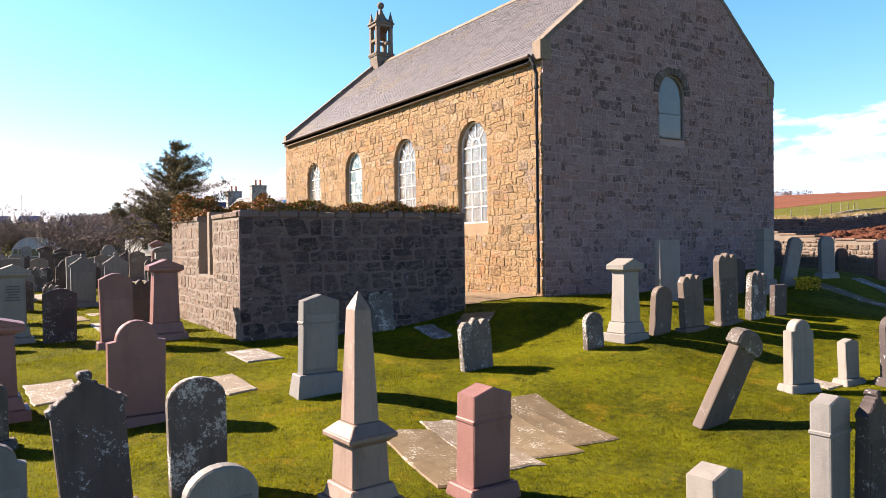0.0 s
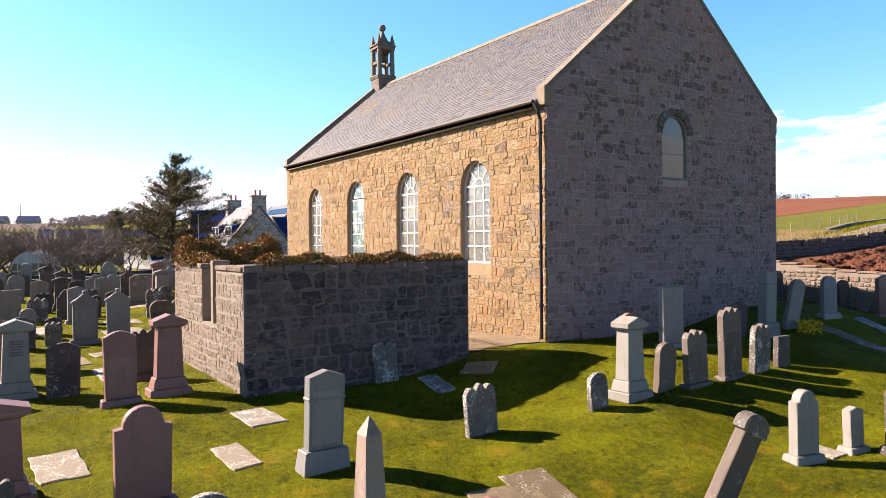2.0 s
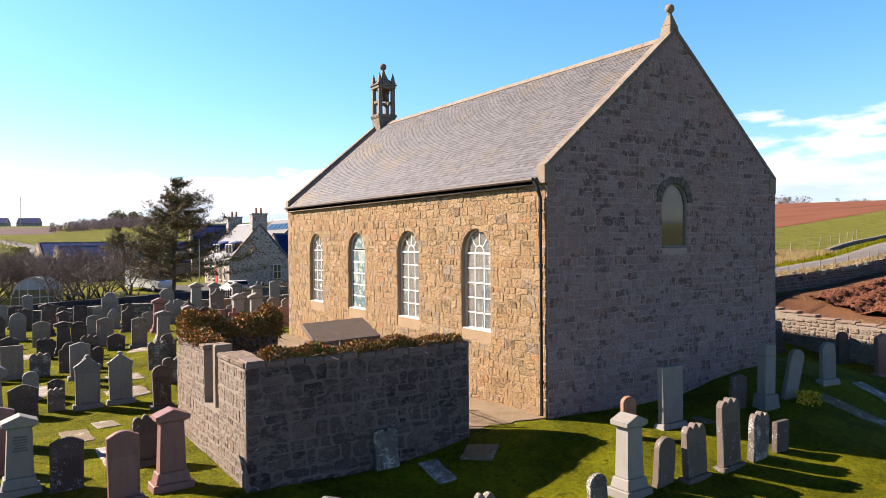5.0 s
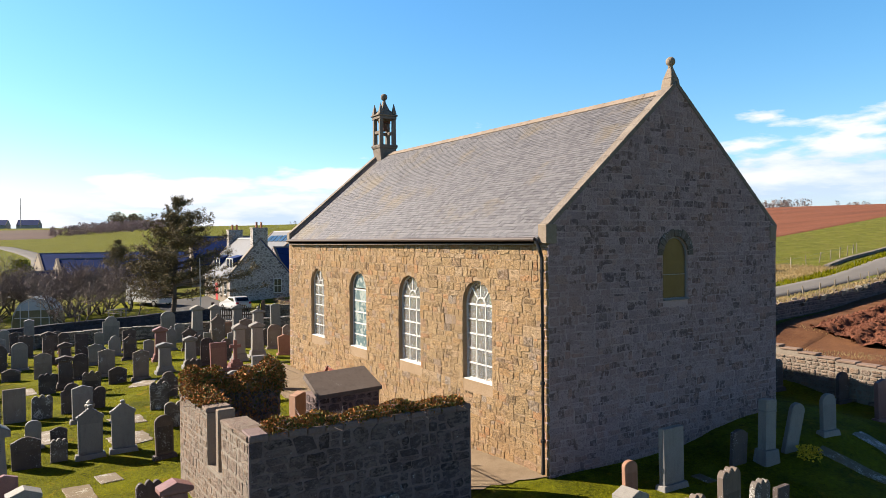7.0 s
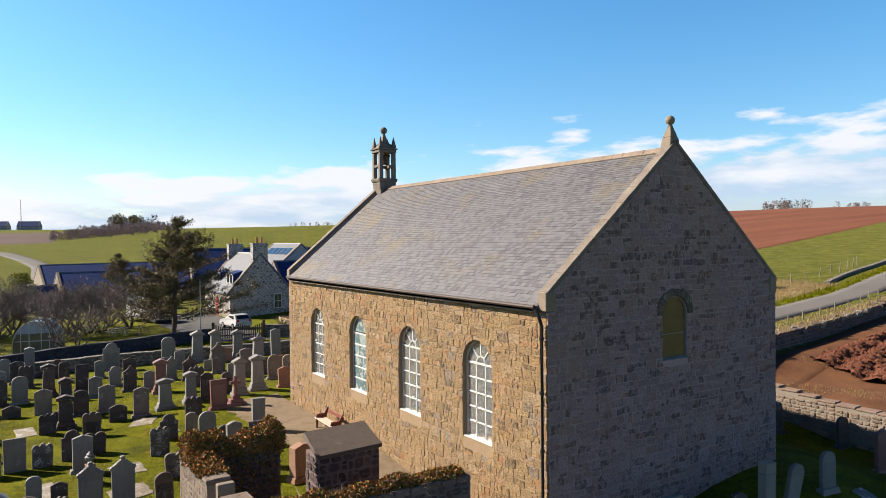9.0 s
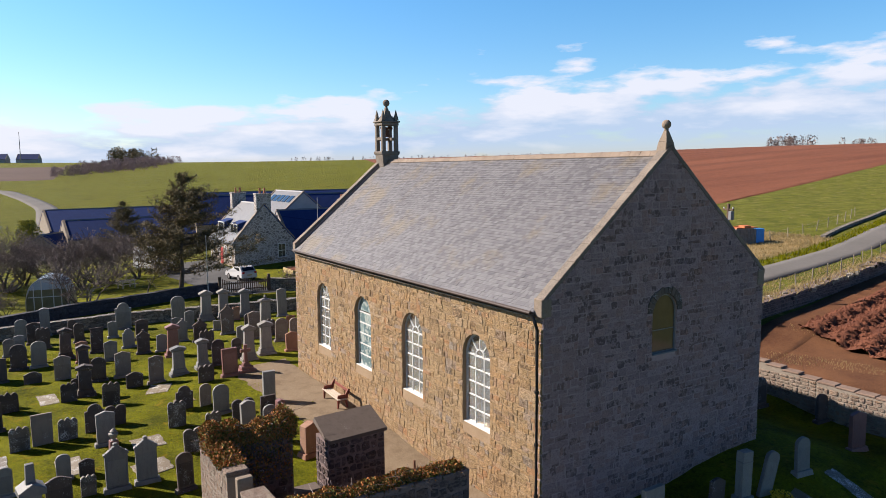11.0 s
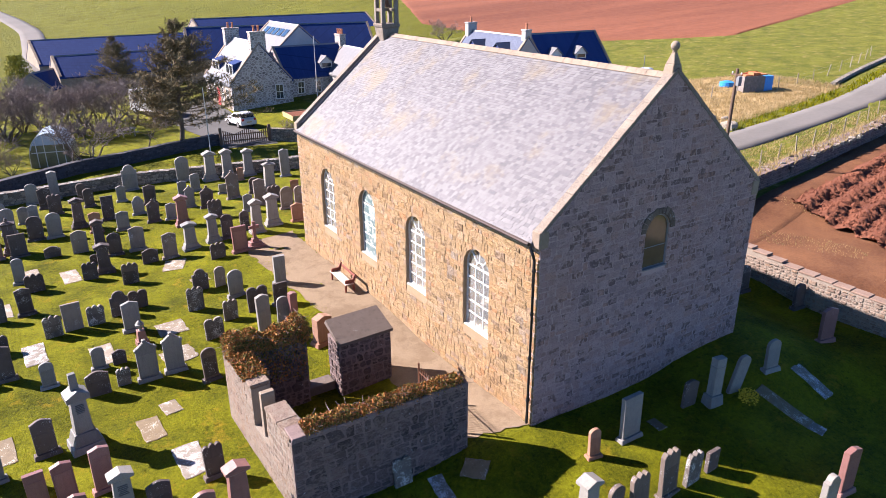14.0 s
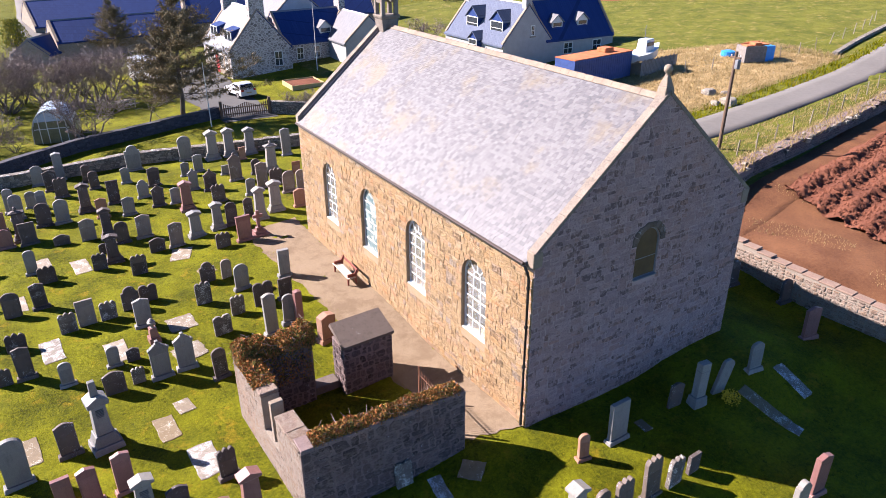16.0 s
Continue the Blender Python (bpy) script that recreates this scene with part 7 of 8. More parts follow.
zz = 2.9
nm = pose(45.7, 60.0, zz, 0, 0, 0)
h4 = house("villa", nm, 6.6, 11.2, 2.6, 6.4, "grey harled house with blue slate roof and dormers", M["harl"], M["harl"], (M["grey_lit_slate"], M["blue_shade_slate"]))
chimney(h4, nm, 3.3, 0.4, 5.6, 7.3, 0.8, 0.7, 1, M["harl"])
chimney(h4, nm, 3.3, 10.8, 5.6, 7.5, 1.2, 0.7, 1, M["harl"])
for y in (2.4, 7.0):
    dormer(h4, nm @ Matrix.Translation((0.9, y, 3.35)) @ pose(0, 0, 0, 0, 0, -90), 2.3, 1.45, 2.8, M["grey_lit_slate"], M["blue_shade_slate"])
dormer(h4, nm @ Matrix.Translation((-0.6, 4.7, 1.6)) @ pose(0, 0, 0, 0, 0, -90), 1.6, 1.2, 2.0, M["grey_lit_slate"], M["blue_shade_slate"])
sash(h4, nm @ Matrix.Translation((3.9, 0, 3.3)), 0.55, 1.1)
vm = pose(51.8, 66.7, zz, 0, 0, -92)
h5 = house("villa_wing", vm, 6.6, 9.8, 2.6, 6.3, "harled house wing with dark blue slate roof", M["harl"], M["harl"], (M["blue_shade_slate"], M["blue_shade_slate"]))
for y in (2.2, 5.8):
    dormer(h5, vm @ Matrix.Translation((5.7, y, 3.3)) @ pose(0, 0, 0, 0, 0, 90), 1.5, 1.05, 2.0, M["pale_lit_slate"], M["white_paint"])
for y in (3.2, 7.4):
    sash(h5, vm @ Matrix.Translation((6.6, y, 0.9)) @ pose(0, 0, 0, 0, 0, 90), 1.3, 1.3)

# ---- yard things beyond the church ----
cmz = gz(47, 48)
cont = thing("shipping_container", pose(43.4, 46.4, cmz, 0, 0, 6), "blue steel shipping container with rusted orange roof", "container")
part("body", box(0, 8.0, 0, 2.4, 0.1, 2.45, 0.02), M["blue_paint"], cont)
for i in range(26):
    part("rib", box(0.15 + i * 0.3, 0.29 + i * 0.3, -0.035, 0.01, 0.25, 2.3), M["blue_paint"], cont)
part("roof_sheet", box(-0.03, 8.03, -0.03, 2.43, 2.45, 2.52, 0.01), M["rusty"], cont, "rusted orange roof")
part("stove_box", box(5.0, 6.2, 0.8, 1.8, 2.52, 2.9, 0.03), M["rusty"], cont)
boat = thing("boat", pose(53.6, 47.8, gz(53.6, 47.8) + 0.75, 0, 0, 10), "small white fishing boat with a wheelhouse on trestles", "boat")
bm = bmesh.new()
secs = []
for k, (wid, keel) in enumerate(((0.9, 0.25), (1.05, 0.1), (1.0, 0.05), (0.75, 0.15), (0.08, 0.55))):
    x = -2.2 + k * 1.15
    secs.append([bm.verts.new((x, s * wid * q, z)) for s, q, z in ((-1, 1.0, 1.1 + 0.04 * k * k), (-1, 0.8, 0.5 + keel * 0.5), (0, 0, keel), (1, 0.8, 0.5 + keel * 0.5), (1, 1.0, 1.1 + 0.04 * k * k))])
for a, b in zip(secs, secs[1:]):
    for i in range(4):
        bm.faces.new((a[i], a[i + 1], b[i + 1], b[i]))
    bm.faces.new((a[4], a[0], b[0], b[4]))
bm.faces.new(secs[0])
part("hull", bm, M["car_white"], boat)
part("wheelhouse", frustum(1.1, 2.35, 1.5, 1.2, 1.25, 1.0, 0.05, None, 0.1), M["car_white"], boat)
part("wheelhouse_window", box(-0.5, 0.62, -0.585, 0.585, 1.75, 2.1, 0.01), M["car_glass"], boat)
part("mast", tube([(-0.2, 0, 2.3), (-0.2, 0, 3.6)], 0.03, 6), M["lead"], boat)
for x in (-1.4, 1.0):
    part("trestle", box(x - 0.1, x + 0.1, -0.8, 0.8, -0.85, 0.32, 0.02), M["fence_wood"], boat)
fz = gz(52, 45.6)
bf = thing("board_fence", pose(51.6, 46.2, fz, 0, 0, 8), "grey vertical board fence", "fence")
for i in range(26):
    part("board", box(i * 0.23, i * 0.23 + 0.2, -0.015, 0.015, 0, 1.55 + 0.06 * (i % 3)), M["board"], bf)
shed = thing("shed", pose(63.0, 43.3, gz(64.3, 43), 0, 0, -22) @ Matrix.Scale(0.8, 4), "small boarded shed with blue sheet and red roof", "shed")
for i in range(14):
    part("board", box(i * 0.2, i * 0.2 + 0.17, -0.02, 0.02, 0, 2.0), M["board"], shed)
part("shed_body", box(0.02, 3.9, 0.025, 2.2, 0, 1.95, 0.02), M["board"], shed)
part("blue_sheet", box(2.85, 3.95, -0.03, 2.25, 0.02, 1.98, 0.02), M["bright_blue"], shed, "bright blue sheet")
for i in range(3):
    part("roof_sheet", box(0.15 + i * 1.25, 1.15 + i * 1.2, 0.1 + 0.3 * i, 1.3 + 0.4 * i, 1.97 + 0.05 * (i % 2), 2.12 + 0.22 * (i % 2), 0.01), M["rusty"], shed)
for i in range(4):
    part("stacked_timber", box(0.3 + 0.5 * i, 1.9 + 0.4 * i, 1.75 + 0.1 * i, 1.84 + 0.1 * i, 1.97, 2.1 + 0.07 * i), M["rusty"], shed)
tank = thing("water_tank", pose(64.6, 46.4, gz(64.6, 46.4)), "low bright blue plastic tank", "tank")
part("tank_body", lathe([(0.7, 0), (0.75, 0.1), (0.72, 0.5), (0.3, 0.62)], 14), M["bright_blue"], tank)

pole = thing("utility_pole", pose(41.4, 29.1, gz(41.4, 29.1) - 0.2, 0, 1.2, 0), "dark creosoted wooden utility pole with crossarm", "pole")
part("shaft", tube([(0, 0, 0), (0, 0, 6.9)], 0.14, 10, None, 0.75), M["pole_wood"], pole)
part("transformer_box", box(-0.16, 0.16, -0.35, -0.1, 5.8, 6.4, 0.03), M["lead"], pole)
part("crossarm", box(-0.07, 0.07, -0.4, 0.4, 6.45, 6.56, 0.01), M["pole_wood"], pole)
for x in (-0.42, 0.42):
    part("insulator", lathe([(0.04, 6.56), (0.06, 6.61), (0.03, 6.69)], 8, None, 0, x * 0.8), M["white_paint"], pole)
flag = thing("flagpole", pose(15.0, 61.5, gz(15, 61.5)), "thin white flagpole beside the gate", "flagpole")
part("pole", tube([(0, 0, 0), (0, 0, 5.6)], 0.05, 8, None, 0.6), M["white_paint"], flag)

flag = thing("flagpole", pose(31.5, 76.5, gz(31.5, 76.5)), "tall thin white flagpole beside the farmhouse", "flagpole")
part("pole", tube([(0, 0, 0), (0, 0, 7.5)], 0.055, 8, None, 0.6), M["white_paint"], flag)
rb = random.Random(71)
for x, y, size in ((52.5, 39.0, 0.9), (51.2, 36.0, 1.1), (53.6, 38.2, 0.5), (50.4, 36.6, 0.6)):
    v, f = BOULDERS[rb.randrange(10)]
    v = np.array([(p[0] * size * 1.3, p[2] * size, -p[1] * size * 0.55) for p in v])
    rock = new("boulder", mesh("boulder", v, f, M["dyke"]))
    rock.matrix_world = pose(x, y, gz(x, y) - 0.02, 0, 0, rb.uniform(0, 360))
    tagged(rock, "pale weathered boulder in the roadside grass", "rock", "roadside boulders")

# timber yard gate
gt = thing("field_gate", pose(16.75, 63.5, gz(18.6, 63.5), 0, 0, -8), "dark timber paling double gate", "gate")
for i in range(22):
    h = 1.0 + 0.35 * abs((i % 11) - 5) / 5
    part("paling", box(i * 0.19, i * 0.19 + 0.1, -0.02, 0.02, 0.08, h, 0.005), M["pole_wood"], gt)
for z in (0.3, 0.85):
    part("gate_rail", box(0, 4.15, 0.02, 0.07, z, z + 0.1), M["pole_wood"], gt)
for x in (-0.2, 4.2):
    part("gate_post", box(x - 0.12, x + 0.12, -0.12, 0.12, 0, 1.6, 0.02), M["pole_wood"], gt)

# ---- vehicles ----


def vehicle(name, m, l, w, h, paint, label, van=False):
    t = thing(name, m, label, "van" if van else "car")
    if van:
        prof = [(0, 0.35), (0.02, 1.2), (0.08, h), (l - 1.9, h), (l - 1.1, 1.25), (l - 0.1, 1.05), (l, 0.75), (l, 0.35)]
    else:
        prof = [(0, 0.35), (0.02, 0.95), (0.25, 1.05), (0.55, h - 0.05), (1.1, h), (l - 2.1, h - 0.03), (l - 1.25, 1.0), (l - 0.2, 0.86), (l, 0.65), (l, 0.32)]
    bm = prism(prof, -w / 2, w / 2)
    for v in bm.verts:
        if v.co.z > 1.02:
            v.co.y *= 0.84 if not van else 0.93
    bmesh.ops.bevel(bm, geom=bm.edges[:], offset=0.05, segments=2, affect="EDGES")
    part("body", bm, paint, t)
    for x in (0.8, l - 0.85):
        for s in (-1, 1):
            wh = part("wheel", lathe([(0.32, -0.1), (0.33, 0), (0.32, 0.1)], 18), M["tyre"], t)
            wh.matrix_basis = Matrix.Translation((x, s * (w / 2 - 0.08), 0.32)) @ Matrix.Rotation(radians(90), 4, "X")
            rm_ = part("rim", lathe([(0.19, -0.112), (0.2, 0), (0.19, 0.112)], 12), M["rim"], wh)
    g = 0.9
    if van:
        part("windscreen", prism([(l - 1.86, h - 0.12), (l - 1.16, 1.33), (l - 1.1, 1.36), (l - 1.8, h - 0.1)], -w / 2 * 0.84, w / 2 * 0.84), M["car_glass"], t)
        for s in (-1, 1):
            part("side_window", box(l - 2.7, l - 1.75, s * w / 2 * 0.945 - 0.02, s * w / 2 * 0.945 + 0.02, 1.35, h - 0.25, 0.01), M["car_glass"], t)
    else:
        part("rear_window", prism([(0.2, 1.08), (0.5, h - 0.1), (0.45, h - 0.08), (0.14, 1.1)], -w / 2 * 0.72, w / 2 * 0.72), M["car_glass"], t)
        part("windscreen", prism([(l - 2.05, h - 0.1), (l - 1.3, 1.05), (l - 1.24, 1.08), (l - 1.98, h - 0.07)], -w / 2 * 0.72, w / 2 * 0.72), M["car_glass"], t)
        for s in (-1, 1):
            part("side_window", prism([(0.62, 1.06), (0.85, h - 0.14), (l - 2.15, h - 0.14), (l - 1.55, 1.06)], s * w / 2 * 0.88 - 0.03, s * w / 2 * 0.88 + 0.03), M["car_glass"], t)
    for s in (-1, 1):
        part("tail_lamp", box(-0.02, 0.06, s * (w / 2 - 0.2) - 0.12, s * (w / 2 - 0.2) + 0.12, 0.8, 1.0, 0.01), M["lamp_red"], t)
        part("headlamp", box(l - 0.12, l + 0.02, s * (w / 2 - 0.25) - 0.14, s * (w / 2 - 0.25) + 0.14, 0.66, 0.8, 0.01), M["rim"], t)
    part("number_plate", box(-0.03, 0.03, -0.26, 0.26, 0.6, 0.72), M["yellow_stone"], t)
    return t


vehicle("car", pose(21.2, 69.8, gz(21.5, 71) + 0.02, 0, 0, 99), 3.9, 1.72, 1.5, M["car_white"], "white hatchback parked in the house yard")
vehicle("camper_van", pose(13.4, 85.6, gz(14, 84) + 0.02, 0, 0, -62), 5.6, 2.0, 2.6, M["car_white"], "white camper van parked among bare trees", True)

# ---- garden: polytunnel and table ----
dome = thing("polytunnel", pose(2.95, 64.3, gz(3.0, 65) - 0.05, 0, 0, -12), "small hooped polytunnel with pale blue sheet and glazed end", "polytunnel")
n = 16
arc = [(1.6 * math.cos(math.pi * i / n), 2.8 * math.sin(math.pi * i / n) ** 0.62) for i in range(n + 1)]


def hoop_sheet(i0, i1, y0, y1, thick=0.03):
    """A strip of sheet over the hoops, between two of their joints."""
    bm = bmesh.new()
    rings = [[bm.verts.new((arc[i][0] * k, y, arc[i][1] * k)) for i in range(i0, i1 + 1)] for y, k in ((y0, 1), (y1, 1), (y1, 1 - thick), (y0, 1 - thick))]
    for a, b in zip(rings, rings[1:] + rings[:1]):
        for i in range(i1 - i0):
            bm.faces.new((a[i], a[i + 1], b[i + 1], b[i]))
    for i in (0, -1):
        bm.faces.new([q[i] for q in rings])
    return bm


for q in range(3):
    part("sheet", hoop_sheet(2, 14, 0.05 + 1.12 * q, 1.13 + 1.12 * q), M["poly"], dome)
for i0, i1 in ((0, 2), (14, 16)):
    part("side_sheet", hoop_sheet(i0, i1, 0.05, 3.37), M["poly_low"], dome, "dirty olive side sheet")
for y in (0.0, 1.14, 2.26, 3.4):
    part("hoop", tube([(x * 1.01, y, z * 1.008) for x, z in arc], 0.025, 6), M["white_paint"], dome)
low, high = arc[:4] + arc[13:], arc[3:14]
for y in (-0.01, 3.36):
    part("end_panel", slab_of([(x * 0.96, z * 0.96) for x, z in low], 0.03, 0.004), M["poly_low"], dome, "olive glazed end").matrix_basis = Matrix.Translation((0, y, 0))
    part("end_sheet", slab_of([(x * 0.96, z * 0.96) for x, z in high], 0.03, 0.004), M["poly"], dome).matrix_basis = Matrix.Translation((0, y + (0.035 if y < 1 else -0.035), 0))
for x in (-1.0, -0.42, 0.42, 1.0):
    top_z = 2.8 * (1 - (x / 1.6) ** 2) ** 0.4 * 0.97
    part("end_bar", box(x - 0.03, x + 0.03, -0.07, -0.03, 0, top_z), M["white_paint"], dome)
part("end_bar", box(-1.4, 1.4, -0.075, -0.035, 1.25, 1.31), M["white_paint"], dome)
table = thing("picnic_table", pose(10.1, 73.2, gz(10.1, 73.2), 0, 0, 20), "weathered wooden picnic table on the lawn", "table")
part("tabletop", box(-0.9, 0.9, -0.38, 0.38, 0.7, 0.76, 0.01), M["bench_wood"], table)
for s in (-1, 1):
    part("bench_board", box(-0.9, 0.9, s * 0.72 - 0.13, s * 0.72 + 0.13, 0.42, 0.46, 0.01), M["bench_wood"], table)
    part("leg_frame", box(s * 0.6 - 0.04, s * 0.6 + 0.04, -0.75, 0.75, 0.36, 0.42), M["bench_wood"], table)
    for q in (-1, 1):
        part("leg", box(s * 0.6 - 0.04, s * 0.6 + 0.04, q * 0.45 - 0.05, q * 0.45 + 0.05, 0, 0.72), M["bench_wood"], table)

bed = thing("raised_bed", pose(25.9, 70.0, gz(27, 71.5), 0, 0, -2), "long timber raised bed of dark soil beside the farmhouse", "raised bed")
for x0, x1, y0, y1 in ((0, 3.6, 0, 0.06), (0, 3.6, 3.3, 3.36), (0, 0.06, 0.06, 3.3), (3.54, 3.6, 0.06, 3.3)):
    part("board", box(x0, x1, y0, y1, -0.1, 0.42, 0.01), M["yellow_stone"], bed)
part("soil", box(0.07, 3.53, 0.07, 3.29, -0.1, 0.3, 0.03), M["plough"], bed)

# skyline cottages on the far left
for x, y, w, l in ((-12, 640, 9, 18), (8, 660, 10, 22), (30, 650, 9, 16), (-40, 650, 9, 20)):
    house("far_cottage", pose(x, y, gz(x, y) - 0.3, 0, 0, 70), w, l, 3.2, 7.2, "distant grey cottage on the skyline", M["harl"], M["harl"], (M["blue_shade_slate"], M["blue_shade_slate"]))
mast = thing("radio_mast", pose(18, 648, gz(18, 648)), "thin lattice mast on the skyline", "mast")
part("mast_pole", tube([(0, 0, 0), (0, 0, 24)], 0.35, 6, None, 0.5), M["lead"], mast)

# ---- trees and shrubs ----


class Soup:
    def __init__(self):
        self.v, self.f = [], []

    def limb(self, p, q, r0, r1, n=4):
        p, q = Vector(p), Vector(q)
        rot = (q - p).to_track_quat("Z", "Y")
        b = len(self.v)
        for c, r in ((p, r0), (q, r1)):
            for i in range(n):
                self.v.append(c + rot @ Vector((r * math.cos(6.2832 * i / n), r * math.sin(6.2832 * i / n), 0)))
        for i in range(n):
            self.f.append((b + i, b + (i + 1) % n, b + n + (i + 1) % n, b + n + i))

    def leaf(self, p, size, r, up=0.0, slim=0.36):
        d = Vector((r.gauss(0, 1), r.gauss(0, 1), r.gauss(0, 1) + up)).normalized()
        e = d.cross(Vector((r.gauss(0, 1), r.gauss(0, 1), r.gauss(0, 1)))).normalized()
        b = len(self.v)
        p = Vector(p)
        self.v += [p, p + d * size * 0.5 + e * size * slim, p + d * size, p + d * size * 0.5 - e * size * slim]
        self.f.append((b, b + 1, b + 2, b + 3))


def bare_tree(seed, height, spread, stems, depth):
    """A wind-bent leafless tree: limbs that fork down to twigs."""
    r = random.Random(seed)
    wood, twigs = Soup(), Soup()

    def grow(p, d, l, rad, level):
        steps = 3
        for _ in range(steps):
            d = (d + Vector((r.gauss(0.03, 0.2), r.gauss(0, 0.2), r.gauss(0.03, 0.14)))).normalized()
            q = p + d * l / steps
            (wood if level < 3 else twigs).limb(p, q, rad, rad * 0.84, 5 if level < 2 else 3)
            p, rad = q, rad * 0.84
            if level and level < depth and r.random() < 0.48:
                k = (d + Vector((r.gauss(0, 0.7), r.gauss(0, 0.7), r.gauss(0.15, 0.4)))).normalized()
                grow(p, k, l * r.uniform(0.5, 0.75), max(0.013, rad * 0.6), level + 1)
        if level < depth:
            for _ in range(2):
                k = (d + Vector((r.gauss(0, 0.62), r.gauss(0, 0.62), r.gauss(0.12, 0.35)))).normalized()
                grow(p, k, l * r.uniform(0.6, 0.85), max(0.013, rad * 0.72), level + 1)

    for s in range(stems):
        a = 6.28 * s / stems + r.uniform(-0.4, 0.4)
        grow(Vector((0.15 * math.cos(a), 0.15 * math.sin(a), -0.1)), Vector((spread * math.cos(a), spread * math.sin(a), 1)).normalized(), height * 0.36, 0.1 * height / 5, 0)
    return wood, twigs


kinds = []
for seed, h, sp, st, depth in ((1, 4.6, 0.6, 5, 5), (2, 5.2, 0.5, 4, 5), (3, 4.0, 0.8, 6, 5), (4, 4.8, 0.15, 1, 5)):
    wood, twigs = bare_tree(seed, h, sp, st, depth)
    kinds.append((mesh("trunk", wood.v, wood.f, M["bark"]), mesh("twig_crown", twigs.v, twigs.f, M["twig"])))
r = random.Random(77)
spots = [(5.5, 63.1, 2, 1.05), (10.2, 64.5, 3, 0.8), (-3.5, 66, 2, 0.9), (-1.6, 62.6, 3, 0.8), (4.0, 76, 2, 1.2), (8, 77.5, 0, 1.1), (0, 77, 1, 1.2), (-4, 73, 0, 1.2), (12.0, 79.0, 1, 0.9),
         (2, 84, 2, 1.1), (-5, 82, 1, 1.3), (-8, 65, 0, 1.0), (-9, 70, 1, 1.2)]
spots += [(x_ + r.uniform(-1, 1), y_ + r.uniform(-1, 1), r.randrange(3), r.uniform(0.75, 1.05)) for x_ in range(-2, 11, 3) for y_ in (76.5, 81)]
for x, y, k, s in spots:
    t = thing("bare_tree", pose(x, y, gz(x, y), 0, 0, r.uniform(0, 360)) @ Matrix.Scale(s * (1.2 if y < 72 else 1.1), 4), "leafless wind-bent grey tree in the garden", "tree", "bare garden trees")
    part("trunk", kinds[k][0], None, t)
    part("twig_crown", kinds[k][1], None, t)
for x, y in ((-0.1, 63.2), (23.2, 62.2), (24.6, 61.2), (26.2, 60.6), (25.6, 62.8), (33, 33), (27, 60), (30, 60), (58, 78), (46, 76), (64, 100)):
    t = thing("bare_shrub", pose(x, y, gz(x, y), 0, 0, r.uniform(0, 360)) @ Matrix.Scale(0.5 if x < 40 else 0.9, 4), "bare brown shrub in rough grass", "shrub", "bare shrubs")
    part("trunk", kinds[2][0], None, t)
    part("twig_crown", kinds[2][1], None, t)

# dark conifer, blown to one side
r = random.Random(9)
wood, leaf = Soup(), Soup()
top = 11.0
p = Vector((0, 0, 0))
for i in range(14):
    q = Vector((0.05 * i + 0.06 * math.sin(i), 0.03 * math.sin(i * 1.7), top * (i + 1) / 14))
    wood.limb(p, q, 0.24 * (1 - i / 15), 0.24 * (1 - (i + 1) / 15), 8)
    p = q
for i in range(185):
    k = r.random() ** 1.2
    z = 2.0 + (top - 2.1) * k
    a = r.uniform(0, 6.28)
    reach = (6.0 * (1 - k) ** 0.9 + 0.3) * r.uniform(0.5, 1.12) * (1 + 0.22 * math.cos(a - 0.3))
    if z < 3.6 and r.random() < 0.5:
        continue
    base = Vector((0.05 * z, 0, z))
    d = Vector((math.cos(a), math.sin(a), r.uniform(-0.12, 0.14) + 0.3 * k))
    pts = [base]
    for s in range(5):
        d = (d + Vector((0.05, 0, 0.06))).normalized()
        pts.append(pts[-1] + d * reach / 5)
    for s, (u, v) in enumerate(zip(pts, pts[1:])):
        wood.limb(u, v, 0.045 * (1 - s / 6), 0.045 * (1 - (s + 1) / 6), 4)
        for _ in range(int(9 * reach) + 5 if s > 0 else 4):
            c = u.lerp(v, r.random()) + Vector((r.gauss(0, 0.14), r.gauss(0, 0.14), r.gauss(-0.03, 0.1)))
            leaf.leaf(c, r.uniform(0.18, 0.38), r, 0.4, 0.09)
    for _ in range(int(2 + 1.5 * reach)):
        u = pts[r.randrange(2, 6)]
        e = (d + Vector((r.gauss(0, 0.7), r.gauss(0, 0.7), r.gauss(0.1, 0.3)))).normalized()
        l = r.uniform(0.4, 0.9) * min(1.0, 0.3 + reach / 4)
        wood.limb(u, u + e * l, 0.02, 0.006, 3)
        for _ in range(18):
            leaf.leaf(u + e * l * r.random() + Vector((r.gauss(0, 0.09), r.gauss(0, 0.09), r.gauss(0, 0.07))), r.uniform(0.2, 0.4), r, 0.3, 0.09)
t = thing("conifer", pose(13.5, 65.0, gz(13.5, 65.0), 0, 0, -20) @ Matrix.Scale(0.98, 4), "dark windswept conifer with bare lower trunk", "tree")
part("trunk", mesh("trunk", wood.v, wood.f, M["bark"]), None, t)
part("crown", mesh("crown", leaf.v, leaf.f, M["needles"]), None, t)
t2 = thing("conifer", pose(13.5, 98, gz(13.5, 98), 0, 0, 60) @ Matrix.Scale(0.6, 4), "small conifer beside the farm range", "tree")
part("trunk", bpy.data.meshes["trunk.003"] if "trunk.003" in bpy.data.meshes else kinds[0][0], None, t2)
part("crown", bpy.data.meshes["crown"], None, t2)

# withered ivy on the enclosure


